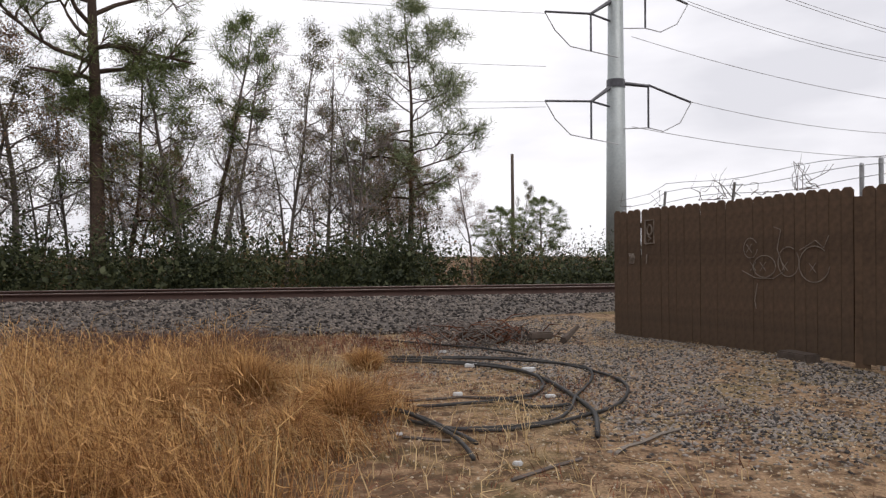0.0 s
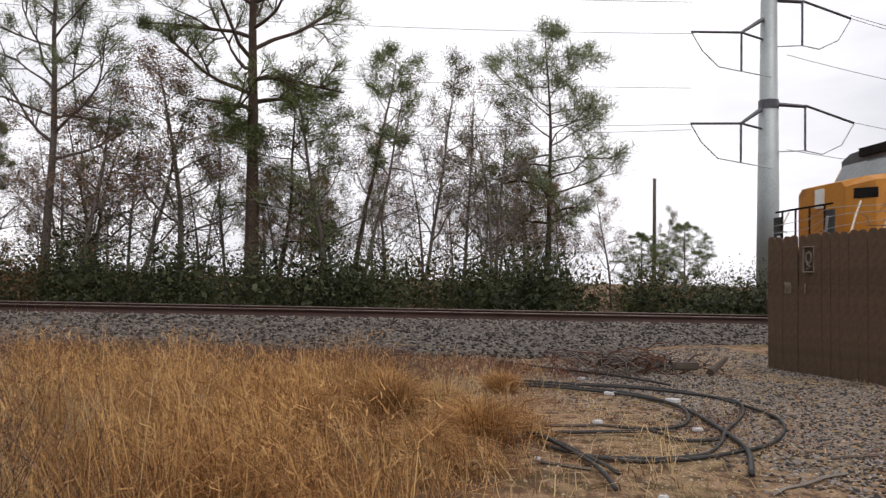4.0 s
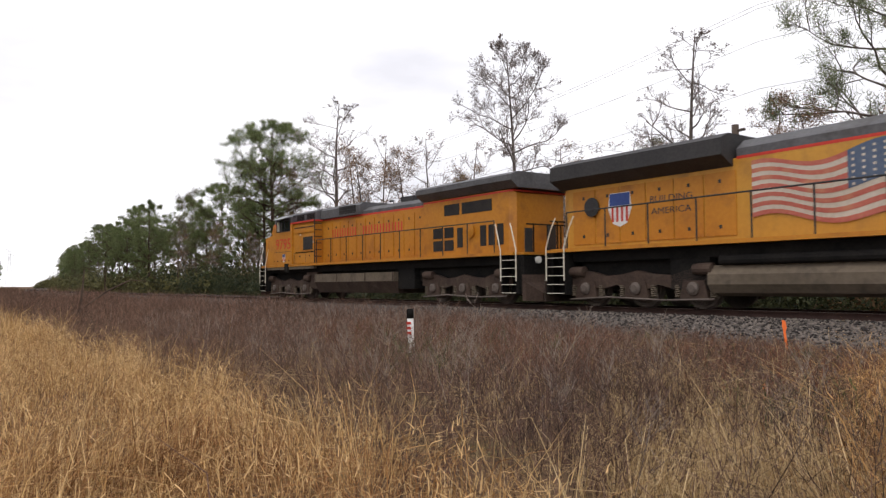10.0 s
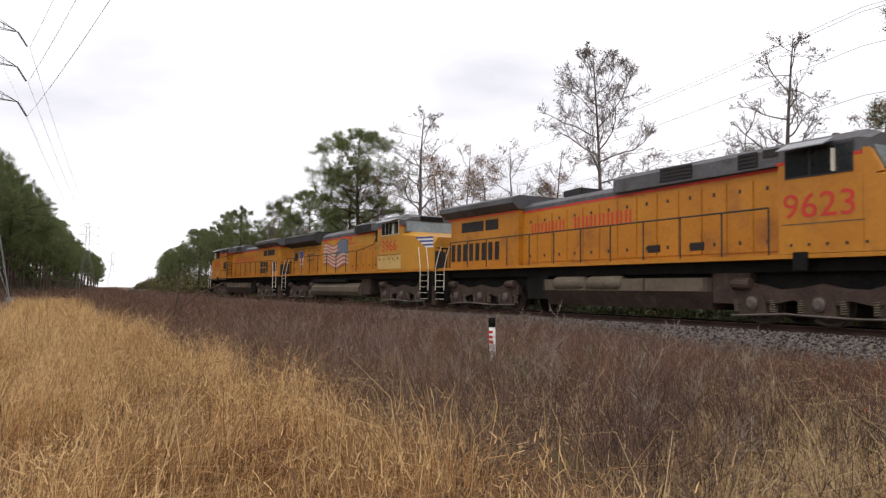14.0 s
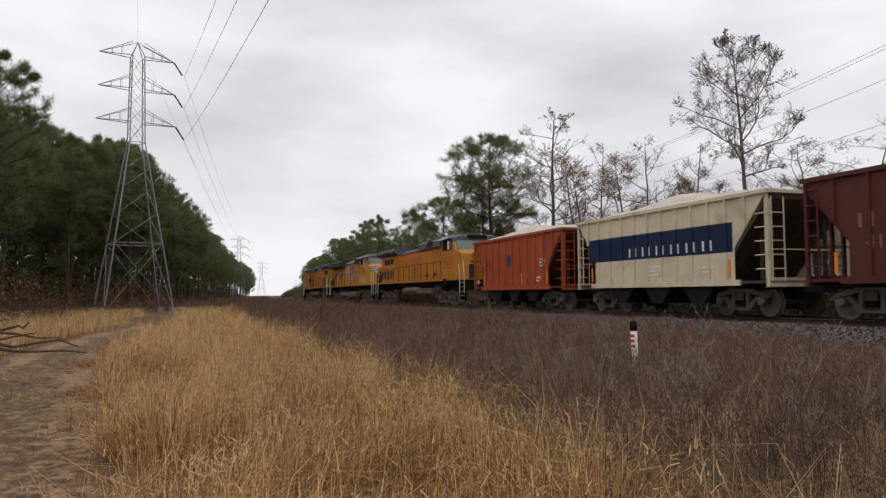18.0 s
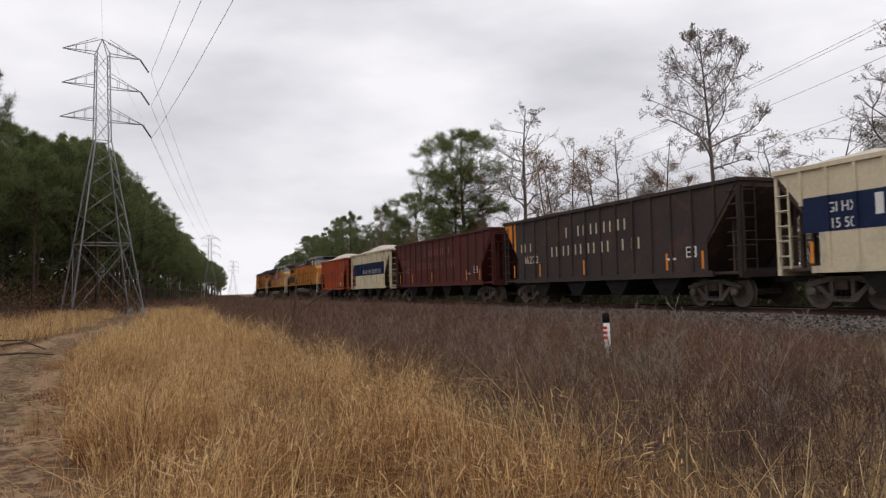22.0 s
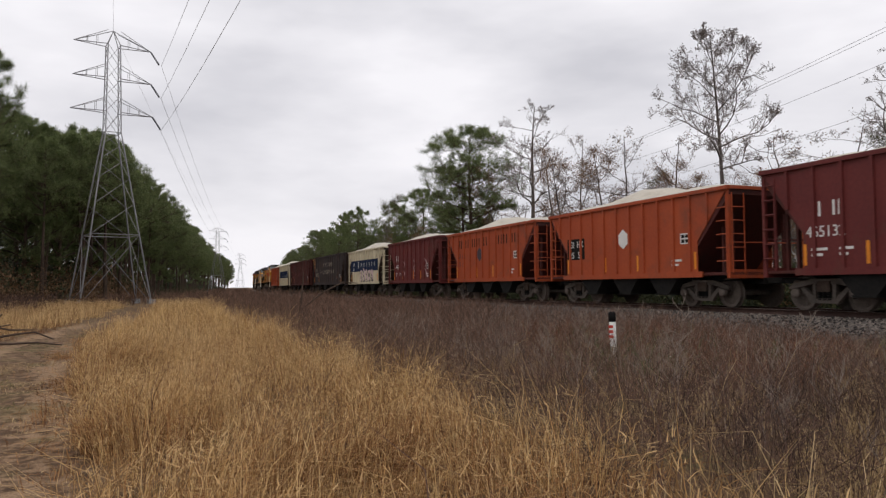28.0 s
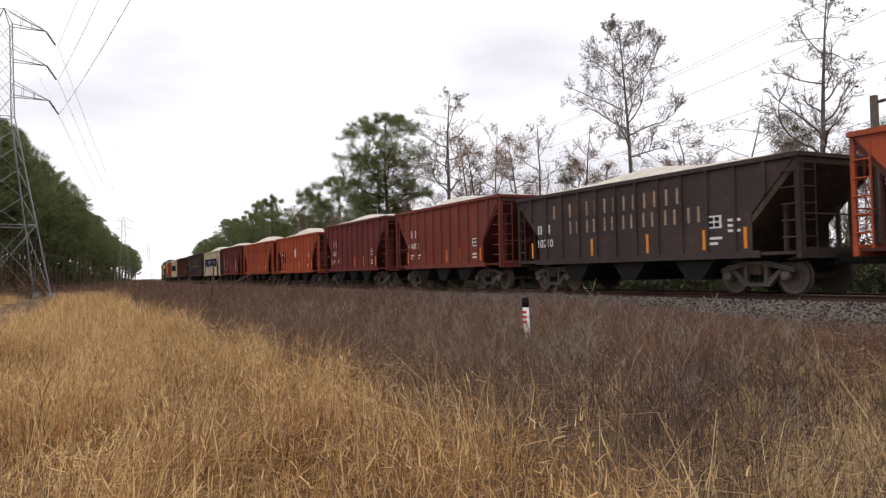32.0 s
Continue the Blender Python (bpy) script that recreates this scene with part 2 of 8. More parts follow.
M = {
    "yellow": surface("armour_yellow_paint", (0.40, 0.150, 0.011), (0.50, 0.210, 0.018), 0.7, 0.45, 0.05, 9, stain=(0.27, 0.10, 0.018), stain_size=1.1, stain_at=0.60, spec=0.4),
    "yellow_fresh": surface("clean_yellow_paint", (0.44, 0.205, 0.024), (0.53, 0.265, 0.034), 0.7, 0.42, 0.05, 9, stain=(0.31, 0.15, 0.03), stain_size=0.9, stain_at=0.60, spec=0.4),
    "pale_panel": surface("bleached_cream_paint", (0.50, 0.32, 0.10), (0.58, 0.40, 0.16), 1.2, 0.55, 0.05, 9, stain=(0.38, 0.20, 0.05), stain_size=1.4),
    "loco_grey": surface("grey_roof_paint", (0.062, 0.062, 0.066), (0.115, 0.114, 0.118), 0.8, 0.6, 0.1, 12, stain=(0.05, 0.045, 0.04), stain_size=1.2, stain_at=0.6),
    "loco_dark": surface("sooty_dark_grey_paint", (0.022, 0.022, 0.024), (0.045, 0.043, 0.042), 1.0, 0.7, 0.1, 15),
    "red_line": surface("red_stripe_paint", (0.45, 0.035, 0.02), (0.55, 0.05, 0.03), 2.0, 0.5, 0.0, 20),
    "lettering_red": surface("red_lettering_paint", (0.50, 0.03, 0.025), (0.58, 0.05, 0.035), 2.0, 0.5, 0.0, 30, stain=(0.35, 0.09, 0.03), stain_size=3.0),
    # grimy running gear; also the shade put into hopper end recesses by colour
    "grime_and_shade": surface("grimy_and_shaded_steel", (0.030, 0.019, 0.014), (0.075, 0.048, 0.035), 1.6, 0.85, 0.3, 14, stain=(0.09, 0.066, 0.048), stain_size=2.0, stain_at=0.62),
    "truck_dust": surface("dusty_cast_steel", (0.060, 0.048, 0.040), (0.12, 0.098, 0.082), 2.0, 0.85, 0.25, 16),
    "tank": surface("dusty_tank_paint", (0.085, 0.066, 0.045), (0.14, 0.110, 0.078), 0.9, 0.75, 0.1, 9, stain=(0.05, 0.04, 0.03), stain_size=1.3),
    "black_steel": surface("black_steel", (0.008, 0.008, 0.008), (0.020, 0.018, 0.016), 1.5, 0.85, 0.2, 14, spec=0.1),
    "wheel": surface("worn_wheel_steel", (0.075, 0.060, 0.050), (0.15, 0.12, 0.10), 3.0, 0.6, 0.2, 22, metal=0.2),
    "wheel_rim": surface("bright_tread_steel", (0.30, 0.28, 0.26), (0.42, 0.40, 0.38), 4.0, 0.35, 0.05, 30, metal=0.9),
    "cream": surface("cream_handrail_paint", (0.62, 0.58, 0.46), (0.74, 0.70, 0.58), 2.0, 0.55, 0.05, 25),
    "white_paint": surface("white_paint", (0.62, 0.61, 0.58), (0.74, 0.73, 0.70), 1.5, 0.6, 0.05, 20, stain=(0.45, 0.42, 0.37), stain_size=2.0),
    "flag_red": surface("faded_flag_red", (0.36, 0.085, 0.06), (0.46, 0.14, 0.10), 1.2, 0.6, 0.0, 12, stain=(0.46, 0.22, 0.12), stain_size=1.6),
    "flag_white": surface("faded_flag_white", (0.42, 0.36, 0.28), (0.56, 0.50, 0.42), 1.2, 0.6, 0.0, 12),
    "flag_blue": surface("faded_flag_blue", (0.055, 0.085, 0.14), (0.10, 0.13, 0.19), 1.2, 0.6, 0.0, 12),
    "blue_paint": surface("blue_paint", (0.03, 0.06, 0.20), (0.05, 0.09, 0.27), 1.5, 0.5, 0.05, 20),
    "lamp_off": surface("clear_lamp_glass", (0.7, 0.7, 0.66), (0.8, 0.8, 0.76), 3.0, 0.15, 0.0, 20, spec=0.5),
    "glass": surface("dark_cab_glass", (0.012, 0.014, 0.016), (0.025, 0.028, 0.03), 1.0, 0.08, 0.0, 10, spec=0.6),
    # paler than the side panes: the windscreens' reflection is put into the colour
    "reflection_glass": surface("reflection_toned_windscreen_glass", (0.10, 0.12, 0.12), (0.18, 0.20, 0.20), 1.0, 0.08, 0.0, 10, spec=0.6),
    "louver": surface("dark_louvre_mesh", (0.012, 0.012, 0.012), (0.035, 0.03, 0.027), 2.0, 0.8, 0.5, 60),
    "orange_car": surface("orange_hopper_paint", (0.29, 0.052, 0.018), (0.38, 0.074, 0.024), 0.6, 0.6, 0.1, 10, stain=(0.20, 0.055, 0.028), stain_size=0.9, stain_at=0.60),
    "maroon_car": surface("maroon_hopper_paint", (0.098, 0.017, 0.016), (0.140, 0.026, 0.022), 0.6, 0.62, 0.1, 10, stain=(0.10, 0.035, 0.026), stain_size=0.9, stain_at=0.60),
    # body of the oxide wagon; also painted shade in other wagons' end recesses
    "rust_car_end_shade": surface("faded_oxide_and_end_shade_paint", (0.060, 0.014, 0.011), (0.095, 0.022, 0.017), 0.5, 0.7, 0.1, 10, stain=(0.045, 0.020, 0.016), stain_size=0.8, stain_at=0.58),
    "sp_car": surface("red_oxide_hopper_paint", (0.130, 0.025, 0.017), (0.180, 0.037, 0.024), 0.6, 0.65, 0.1, 10, stain=(0.12, 0.040, 0.026), stain_size=0.9, stain_at=0.58),
    "dark_car": surface("weathered_dark_hopper_paint", (0.028, 0.020, 0.019), (0.052, 0.037, 0.035), 0.5, 0.75, 0.15, 10, stain=(0.085, 0.045, 0.030), stain_size=0.8, stain_at=0.62),
    "white_car": surface("dusty_cream_hopper_paint", (0.50, 0.43, 0.29), (0.63, 0.555, 0.40), 0.6, 0.65, 0.1, 10, stain=(0.36, 0.31, 0.22), stain_size=0.9, stain_at=0.60),
    "navy_band": surface("navy_band_paint", (0.012, 0.020, 0.050), (0.020, 0.032, 0.072), 0.8, 0.75, 0.1, 12, stain=(0.05, 0.055, 0.065), stain_size=1.2, stain_at=0.68, spec=0.1),
    "amber": surface("amber_reflector_tape", (0.62, 0.20, 0.02), (0.72, 0.26, 0.03), 4.0, 0.4, 0.0, 30),
    "graffiti_pink": surface("pink_spray_paint", (0.50, 0.36, 0.36), (0.62, 0.48, 0.47), 3.0, 0.6, 0.0, 20),
    "graffiti_dark": surface("black_spray_outline", (0.03, 0.03, 0.04), (0.06, 0.05, 0.06), 3.0, 0.6, 0.0, 20),
    "gravel_load": surface("pale_crushed_stone", (0.42, 0.38, 0.31), (0.60, 0.56, 0.48), 3.0, 0.95, 0.8, 25),
    "rail": surface("rusty_rail_steel", (0.034, 0.017, 0.013), (0.062, 0.033, 0.025), 2.0, 0.75, 0.2, 25),
    "rail_top": surface("polished_railhead", (0.16, 0.13, 0.115), (0.24, 0.20, 0.18), 3.0, 0.45, 0.0, 30, metal=0.7),
    "tie": surface("creosoted_timber", (0.030, 0.022, 0.017), (0.065, 0.048, 0.037), 2.0, 0.9, 0.5, 18),
    "stone": surface("ballast_stone", (0.024, 0.020, 0.018), (0.190, 0.162, 0.140), 6.0, 0.9, 0.4, 30, island=0.9),
    "yard_stone": surface("yard_gravel_stone", (0.034, 0.030, 0.028), (0.24, 0.21, 0.185), 6.0, 0.9, 0.4, 30, island=0.9),
    "tan_stone": surface("tan_gravel_stone", (0.20, 0.16, 0.11), (0.46, 0.38, 0.28), 6.0, 0.9, 0.4, 30, island=0.9),
    "ballast": surface("ballast_bed", (0.035, 0.030, 0.027), (0.15, 0.128, 0.112), 16.0, 0.95, 1.0, 26),
    "bark": surface("grey_brown_bark", (0.075, 0.062, 0.054), (0.165, 0.138, 0.120), 3.0, 0.95, 0.8, 18),
    "pine_bark": surface("dark_pine_bark", (0.045, 0.030, 0.022), (0.105, 0.072, 0.052), 3.0, 0.95, 0.8, 14),
    "twig": surface("fine_grey_twigs", (0.17, 0.145, 0.135), (0.30, 0.26, 0.24), 3.0, 0.95, 0.0, 18),
    "pale_bark": surface("pale_grey_bark", (0.14, 0.12, 0.10), (0.25, 0.22, 0.19), 3.0, 0.95, 0.6, 18),
    "needle": thin_leaf(surface("pine_needles", (0.085, 0.115, 0.045), (0.225, 0.265, 0.105), 0.5, 0.7, 0.0, 4, island=0.8), 0.45),
    "soft_needle": thin_leaf(surface("grey_green_needles", (0.105, 0.128, 0.066), (0.25, 0.285, 0.145), 0.5, 0.7, 0.0, 4, island=0.8), 0.35),
    "leaf": thin_leaf(surface("evergreen_leaves", (0.024, 0.033, 0.015), (0.082, 0.092, 0.040), 0.35, 0.6, 0.0, 3, island=0.7), 0.3),
    "brown_leaf": thin_leaf(surface("withered_leaves", (0.13, 0.070, 0.036), (0.31, 0.190, 0.105), 0.5, 0.8, 0.0, 3, island=0.9), 0.35),
    "olive_leaf": thin_leaf(surface("sparse_olive_leaves", (0.06, 0.06, 0.025), (0.16, 0.15, 0.06), 0.5, 0.8, 0.0, 3, island=0.9), 0.35),
    "gold": thin_leaf(surface("dry_golden_grass", (0.225, 0.105, 0.037), (0.66, 0.40, 0.165), 0.35, 0.75, 0.0, 2.0, island=0.9), 0.4),
    "lane_gold": thin_leaf(surface("pale_golden_grass", (0.265, 0.150, 0.062), (0.76, 0.525, 0.255), 0.35, 0.75, 0.0, 2.0, island=0.9), 0.4),
    "red_gold": thin_leaf(surface("rusty_dry_grass", (0.13, 0.055, 0.022), (0.42, 0.215, 0.085), 0.5, 0.8, 0.0, 2.0, island=0.9), 0.35),
    "pale_gold": thin_leaf(surface("pale_grass_stems", (0.38, 0.21, 0.07), (0.74, 0.50, 0.22), 0.5, 0.75, 0.0, 2.0, island=0.9), 0.4),
    "straw": thin_leaf(surface("pale_dry_straw", (0.33, 0.22, 0.10), (0.62, 0.46, 0.25), 0.4, 0.8, 0.0, 2.0, island=0.9), 0.35),
    "weed": thin_leaf(surface("dead_brown_weeds", (0.042, 0.026, 0.021), (0.155, 0.092, 0.070), 0.3, 0.85, 0.0, 1.5, island=0.9), 0.3),
    "weed_pale": thin_leaf(surface("faded_brown_weeds", (0.070, 0.042, 0.030), (0.225, 0.136, 0.094), 0.3, 0.85, 0.0, 1.5, island=0.9), 0.3),
    "weed_grey": thin_leaf(surface("grey_dead_stems", (0.15, 0.118, 0.095), (0.38, 0.31, 0.255), 0.4, 0.85, 0.0, 2.0, island=0.9), 0.2),
    "weed_red": thin_leaf(surface("russet_dead_weeds", (0.10, 0.042, 0.024), (0.24, 0.100, 0.056), 0.4, 0.85, 0.0, 2.0, island=0.9), 0.3),
    "green_weed": thin_leaf(surface("dull_green_weeds", (0.045, 0.06, 0.02), (0.12, 0.14, 0.05), 0.5, 0.8, 0.0, 2.0, island=0.9), 0.3),
    "fence_wood": surface("brown_stained_fence_timber", (0.060, 0.038, 0.024), (0.125, 0.078, 0.048), 1.2, 0.85, 0.35, 16, stain=(0.050, 0.036, 0.024), stain_size=0.8, stain_at=0.62),
    "galvanised": surface("galvanised_steel", (0.25, 0.26, 0.27), (0.38, 0.39, 0.40), 1.0, 0.5, 0.05, 18, metal=0.5),
    "pole_steel": surface("grey_steel_pole", (0.30, 0.33, 0.33), (0.40, 0.43, 0.43), 0.5, 0.5, 0.05, 10, metal=0.3, stain=(0.27, 0.29, 0.28), stain_size=0.5),
    "lattice": surface("weathered_lattice_steel", (0.20, 0.20, 0.21), (0.34, 0.33, 0.33), 0.6, 0.6, 0.05, 10, metal=0.4),
    "wire": surface("aluminium_wire", (0.34, 0.34, 0.35), (0.44, 0.44, 0.45), 1.0, 0.6, 0.0, 10, metal=0.2),
    "insulator": surface("dark_insulator", (0.05, 0.05, 0.06), (0.10, 0.10, 0.11), 1.0, 0.4, 0.0, 10),
    "cable": surface("black_cable_jacket", (0.014, 0.013, 0.012), (0.045, 0.042, 0.040), 3.0, 0.6, 0.1, 20),
    "chalk": surface("white_chalk_marks", (0.13, 0.10, 0.08), (0.26, 0.22, 0.18), 14.0, 0.9, 0.0, 60),
    "litter": surface("white_litter", (0.42, 0.42, 0.42), (0.62, 0.62, 0.62), 9.0, 0.7, 0.2, 30),
    "marker_orange": surface("orange_marker_plastic", (0.85, 0.16, 0.03), (0.95, 0.22, 0.05), 5.0, 0.6, 0.0, 20),
    "rust_pole": surface("weathered_timber_pole", (0.060, 0.045, 0.036), (0.11, 0.085, 0.068), 1.5, 0.9, 0.4, 12),
}


def ground_material():
    """Sandy soil, straw litter and darker leaf litter, by noise and by how far from the wheel track."""
    m = bpy.data.materials.new("field_soil")
    m.use_nodes = True
    n, l = m.node_tree.nodes, m.node_tree.links
    p = n["Principled BSDF"]
    p.inputs["Roughness"].default_value, p.inputs["Specular IOR Level"].default_value = 0.95, 0.15
    co = n.new("ShaderNodeTexCoord")

    def tex(scale, detail):
        t = n.new("ShaderNodeTexNoise")
        t.inputs["Scale"].default_value, t.inputs["Detail"].default_value, t.inputs["Roughness"].default_value = scale, detail, 0.65
        l.new(co.outputs["Object"], t.inputs["Vector"])
        return t.outputs["Fac"]

    def ramp(fac, p0, c0, p1, c1):
        r = n.new("ShaderNodeValToRGB")
        r.color_ramp.elements[0].position, r.color_ramp.elements[1].position = p0, p1
        r.color_ramp.elements[0].color, r.color_ramp.elements[1].color = (*c0, 1), (*c1, 1)
        l.new(fac, r.inputs["Fac"])
        return r.outputs["Color"]

    def mix(fac, a, b):
        x = n.new("ShaderNodeMixRGB")
        l.new(fac, x.inputs[0])
        l.new(a, x.inputs[1])
        l.new(b, x.inputs[2])
        return x.outputs["Color"]
    fine, mid, big = tex(55, 3), tex(7, 5), tex(0.9, 5)
    sand = ramp(fine, 0.3, (0.19, 0.118, 0.068), 0.7, (0.43, 0.290, 0.176))
    litter = ramp(mid, 0.35, (0.085, 0.051, 0.030), 0.65, (0.20, 0.122, 0.070))
    att = n.new("ShaderNodeAttribute")
    att.attribute_name = "bare"
    jit = n.new("ShaderNodeMath")
    jit.operation = "MULTIPLY_ADD"
    jit.inputs[1].default_value, jit.inputs[2].default_value = 2.1, -1.10
    l.new(mid, jit.inputs[0])
    s = n.new("ShaderNodeMath")
    s.operation = "ADD"
    l.new(att.outputs["Fac"], s.inputs[0])
    l.new(jit.outputs[0], s.inputs[1])
    f = n.new("ShaderNodeValToRGB")
    f.color_ramp.elements[0].position, f.color_ramp.elements[1].position = 0.35, 0.65
    l.new(s.outputs[0], f.inputs["Fac"])
    c = mix(f.outputs["Color"], litter, sand)
    green = ramp(big, 0.50, (0, 0, 0), 0.64, (0.38, 0.38, 0.38))
    gcol = n.new("ShaderNodeRGB")
    gcol.outputs[0].default_value = (0.13, 0.125, 0.045, 1)
    c = mix(green, c, gcol.outputs[0])
    l.new(c, p.inputs["Base Color"])
    bp = n.new("ShaderNodeBump")
    bp.inputs["Strength"].default_value, bp.inputs["Distance"].default_value = 0.8, 0.03
    l.new(fine, bp.inputs["Height"])
    l.new(bp.outputs["Normal"], p.inputs["Normal"])
    return m


M["soil"] = ground_material()


def glowing(name, colour, strength):
    m = bpy.data.materials.new(name)
    m.use_nodes = True
    b = m.node_tree.nodes["Principled BSDF"]
    b.inputs["Base Color"].default_value = (*colour, 1)
    b.inputs["Emission Color"].default_value, b.inputs["Emission Strength"].default_value = (*colour, 1), strength
    return m


M["lamp_lit"] = glowing("lit_ditch_lamp", (1.0, 0.72, 0.38), 2.2)

# ---- mesh helpers ----


def part(name, bm, material, parent=None, label="", smooth=False):
    """Links a bmesh as one mesh object under a thing or a part."""
    me = bpy.data.meshes.new(name)
    bmesh.ops.recalc_face_normals(bm, faces=bm.faces)
    bm.to_mesh(me)
    bm.free()
    if smooth:
        for poly in me.polygons:
            poly.use_smooth = True
    me.materials.append(material)
    ob = new(name, me)
    if parent is not None:
        ob.parent = parent
    if label:
        ob["label"] = label
    return ob


def thing(name, label, category, group="", kind="", m=None):
    ob = tagged(new(name), label, category, group, kind)
    ob.empty_display_size = 0.2
    if m is not None:
        ob.matrix_basis = m
    return ob


def mesh_np(name, verts, faces, material, parent=None, label="", smooth=False):
    """A mesh object from arrays of corners and of equal-sized faces."""
    verts, faces = np.asarray(verts, dtype=np.float32), np.asarray(faces, dtype=np.int32)
    me = bpy.data.meshes.new(name)
    k = faces.shape[1]
    me.vertices.add(len(verts))
    me.vertices.foreach_set("co", verts.ravel())
    me.loops.add(faces.size)
    me.loops.foreach_set("vertex_index", faces.ravel())
    me.polygons.add(len(faces))
    me.polygons.foreach_set("loop_start", np.arange(0, faces.size, k, dtype=np.int32))
    if smooth:
        me.polygons.foreach_set("use_smooth", np.ones(len(faces), dtype=bool))
    me.update(calc_edges=True)
    me.materials.append(material)
    ob = new(name, me)
    if parent is not None:
        ob.parent = parent
    if label:
        ob["label"] = label
    return ob


def box(bm, x0, x1, y0, y1, z0, z1, bevel=0.0):
    vs = [bm.verts.new((x, y, z)) for x in (x0, x1) for y in (y0, y1) for z in (z0, z1)]
    fs = [bm.faces.new([vs[i] for i in f]) for f in ((0, 1, 3, 2), (4, 6, 7, 5), (0, 4, 5, 1), (2, 3, 7, 6), (0, 2, 6, 4), (1, 5, 7, 3))]
    if bevel:
        es = {e for f in fs for e in f.edges}
        bmesh.ops.bevel(bm, geom=list(es), offset=bevel, segments=2, affect="EDGES")
    return bm


def prism(bm, outline, y0, y1, axis="y", bevel=0.0):
    """An outline of (u, v) corners pushed along one axis."""
    def at(u, v, w):
        return (u, w, v) if axis == "y" else ((w, u, v) if axis == "x" else (u, v, w))
    a = [bm.verts.new(at(u, v, y0)) for u, v in outline]
    b = [bm.verts.new(at(u, v, y1)) for u, v in outline]
    fs = [bm.faces.new(a), bm.faces.new(list(reversed(b)))]
    k = len(outline)
    for i in range(k):
        fs.append(bm.faces.new([a[i], b[i], b[(i + 1) % k], a[(i + 1) % k]]))
    if bevel:
        bmesh.ops.bevel(bm, geom=list({e for f in fs for e in f.edges}), offset=bevel, segments=2, affect="EDGES")
    return bm


def rod(bm, points, radius, sides=6):
    """A tube along a polyline; radius may be one number or one for each point."""
    rs = radius if isinstance(radius, (list, tuple)) else [radius] * len(points)
    pts = [Vector(q) for q in points]
    rings = []
    for i, q in enumerate(pts):
        d = (pts[min(i + 1, len(pts) - 1)] - pts[max(i - 1, 0)]).normalized()
        u = d.cross(Vector((0, 0, 1)) if abs(d.z) < 0.9 else Vector((1, 0, 0))).normalized()
        v = d.cross(u)
        rings.append([bm.verts.new(q + (u * math.cos(2 * math.pi * k / sides) + v * math.sin(2 * math.pi * k / sides)) * rs[i]) for k in range(sides)])
    for a, b in zip(rings, rings[1:]):
        for k in range(sides):
            bm.faces.new([a[k], a[(k + 1) % sides], b[(k + 1) % sides], b[k]])
    bm.faces.new(rings[0])
    bm.faces.new(list(reversed(rings[-1])))
    return bm


def turned(bm, profile, centre, axis="y", sides=24):
    """A solid of revolution: profile of (radius, along)."""
    cx, cy, cz = centre
    rings = []
    for r, w in profile:
        ring = []
        for k in range(sides):
            a = 2 * math.pi * k / sides
            ring.append(bm.verts.new((cx + r * math.cos(a), cy + w, cz + r * math.sin(a)) if axis == "y" else (cx + w, cy + r * math.cos(a), cz + r * math.sin(a))))
        rings.append(ring)
    for a, b in zip(rings, rings[1:]):
        for k in range(sides):
            bm.faces.new([a[k], a[(k + 1) % sides], b[(k + 1) % sides], b[k]])
    bm.faces.new(rings[0])
    bm.faces.new(list(reversed(rings[-1])))
    return bm


def B():
    return bmesh.new()

# ---- ground ----
rng = np.random.default_rng(7)


def ramp01(v, lo, hi):
    return np.clip((v - lo) / (hi - lo), 0, 1)


def track_y_np(x):
    return TRACK_Y + np.where(x < CURVE_X, CURVE_K * (CURVE_X - x) ** 2, 0.0)


def ground_z(x, y):
    """Height of the field: slight waves, a rise towards the yard fence, wheel ruts on the lane."""
    x, y = np.asarray(x, float), np.asarray(y, float)
    z = 0.05 * np.sin(x * 0.31 + 1.0) * np.sin(y * 0.37) + 0.025 * np.sin(x * 1.3) * np.sin(y * 1.1 + 0.5)
    z = z * ramp01(np.hypot(x, y), 1.0, 4.0) * (1 - ramp01(np.hypot(x, y), 60, 120))
    z = z + 0.17 * ramp01(x, 2.5, 5.5) * ramp01(y, 3.0, 8.0)
    lane = np.exp(-((y + 1.6 + 0.004 * x) / 1.3) ** 2) * ramp01(-x, -2, 2)
    return z - 0.06 * lane


def lane_mid(x):
    """The middle of the vehicle lane, which winds a little."""
    return np.interp(-x, [3, 5, 8, 14, 20, 27, 34, 44], [-1.45, -1.45, -1.7, -2.25, -2.55, -1.9, -1.1, 0.4])


def bare_share(x, y):
    """1 on trodden sand and gravel, 0 under the weeds."""
    mid = y - lane_mid(x) + 0.10 * np.sin(x * 0.8)
    ruts = np.maximum(np.exp(-((mid - 0.72) / 0.36) ** 2), np.exp(-((mid + 0.80) / 0.42) ** 2)) * (0.76 + 0.14 * np.sin(x * 1.3 + 1.0))
    lane = np.maximum(0.40 * np.exp(-(mid / 1.35) ** 4), ruts) * ramp01(-x, -6, -1) * (1 - ramp01(-x, 38, 50))
    yard = 0.56 * ramp01(x, -0.3, 1.6) * (1 - ramp01(y, 13, 15)) * ramp01(y, -12, -4)
    return np.clip(np.maximum(lane, yard), 0, 1)


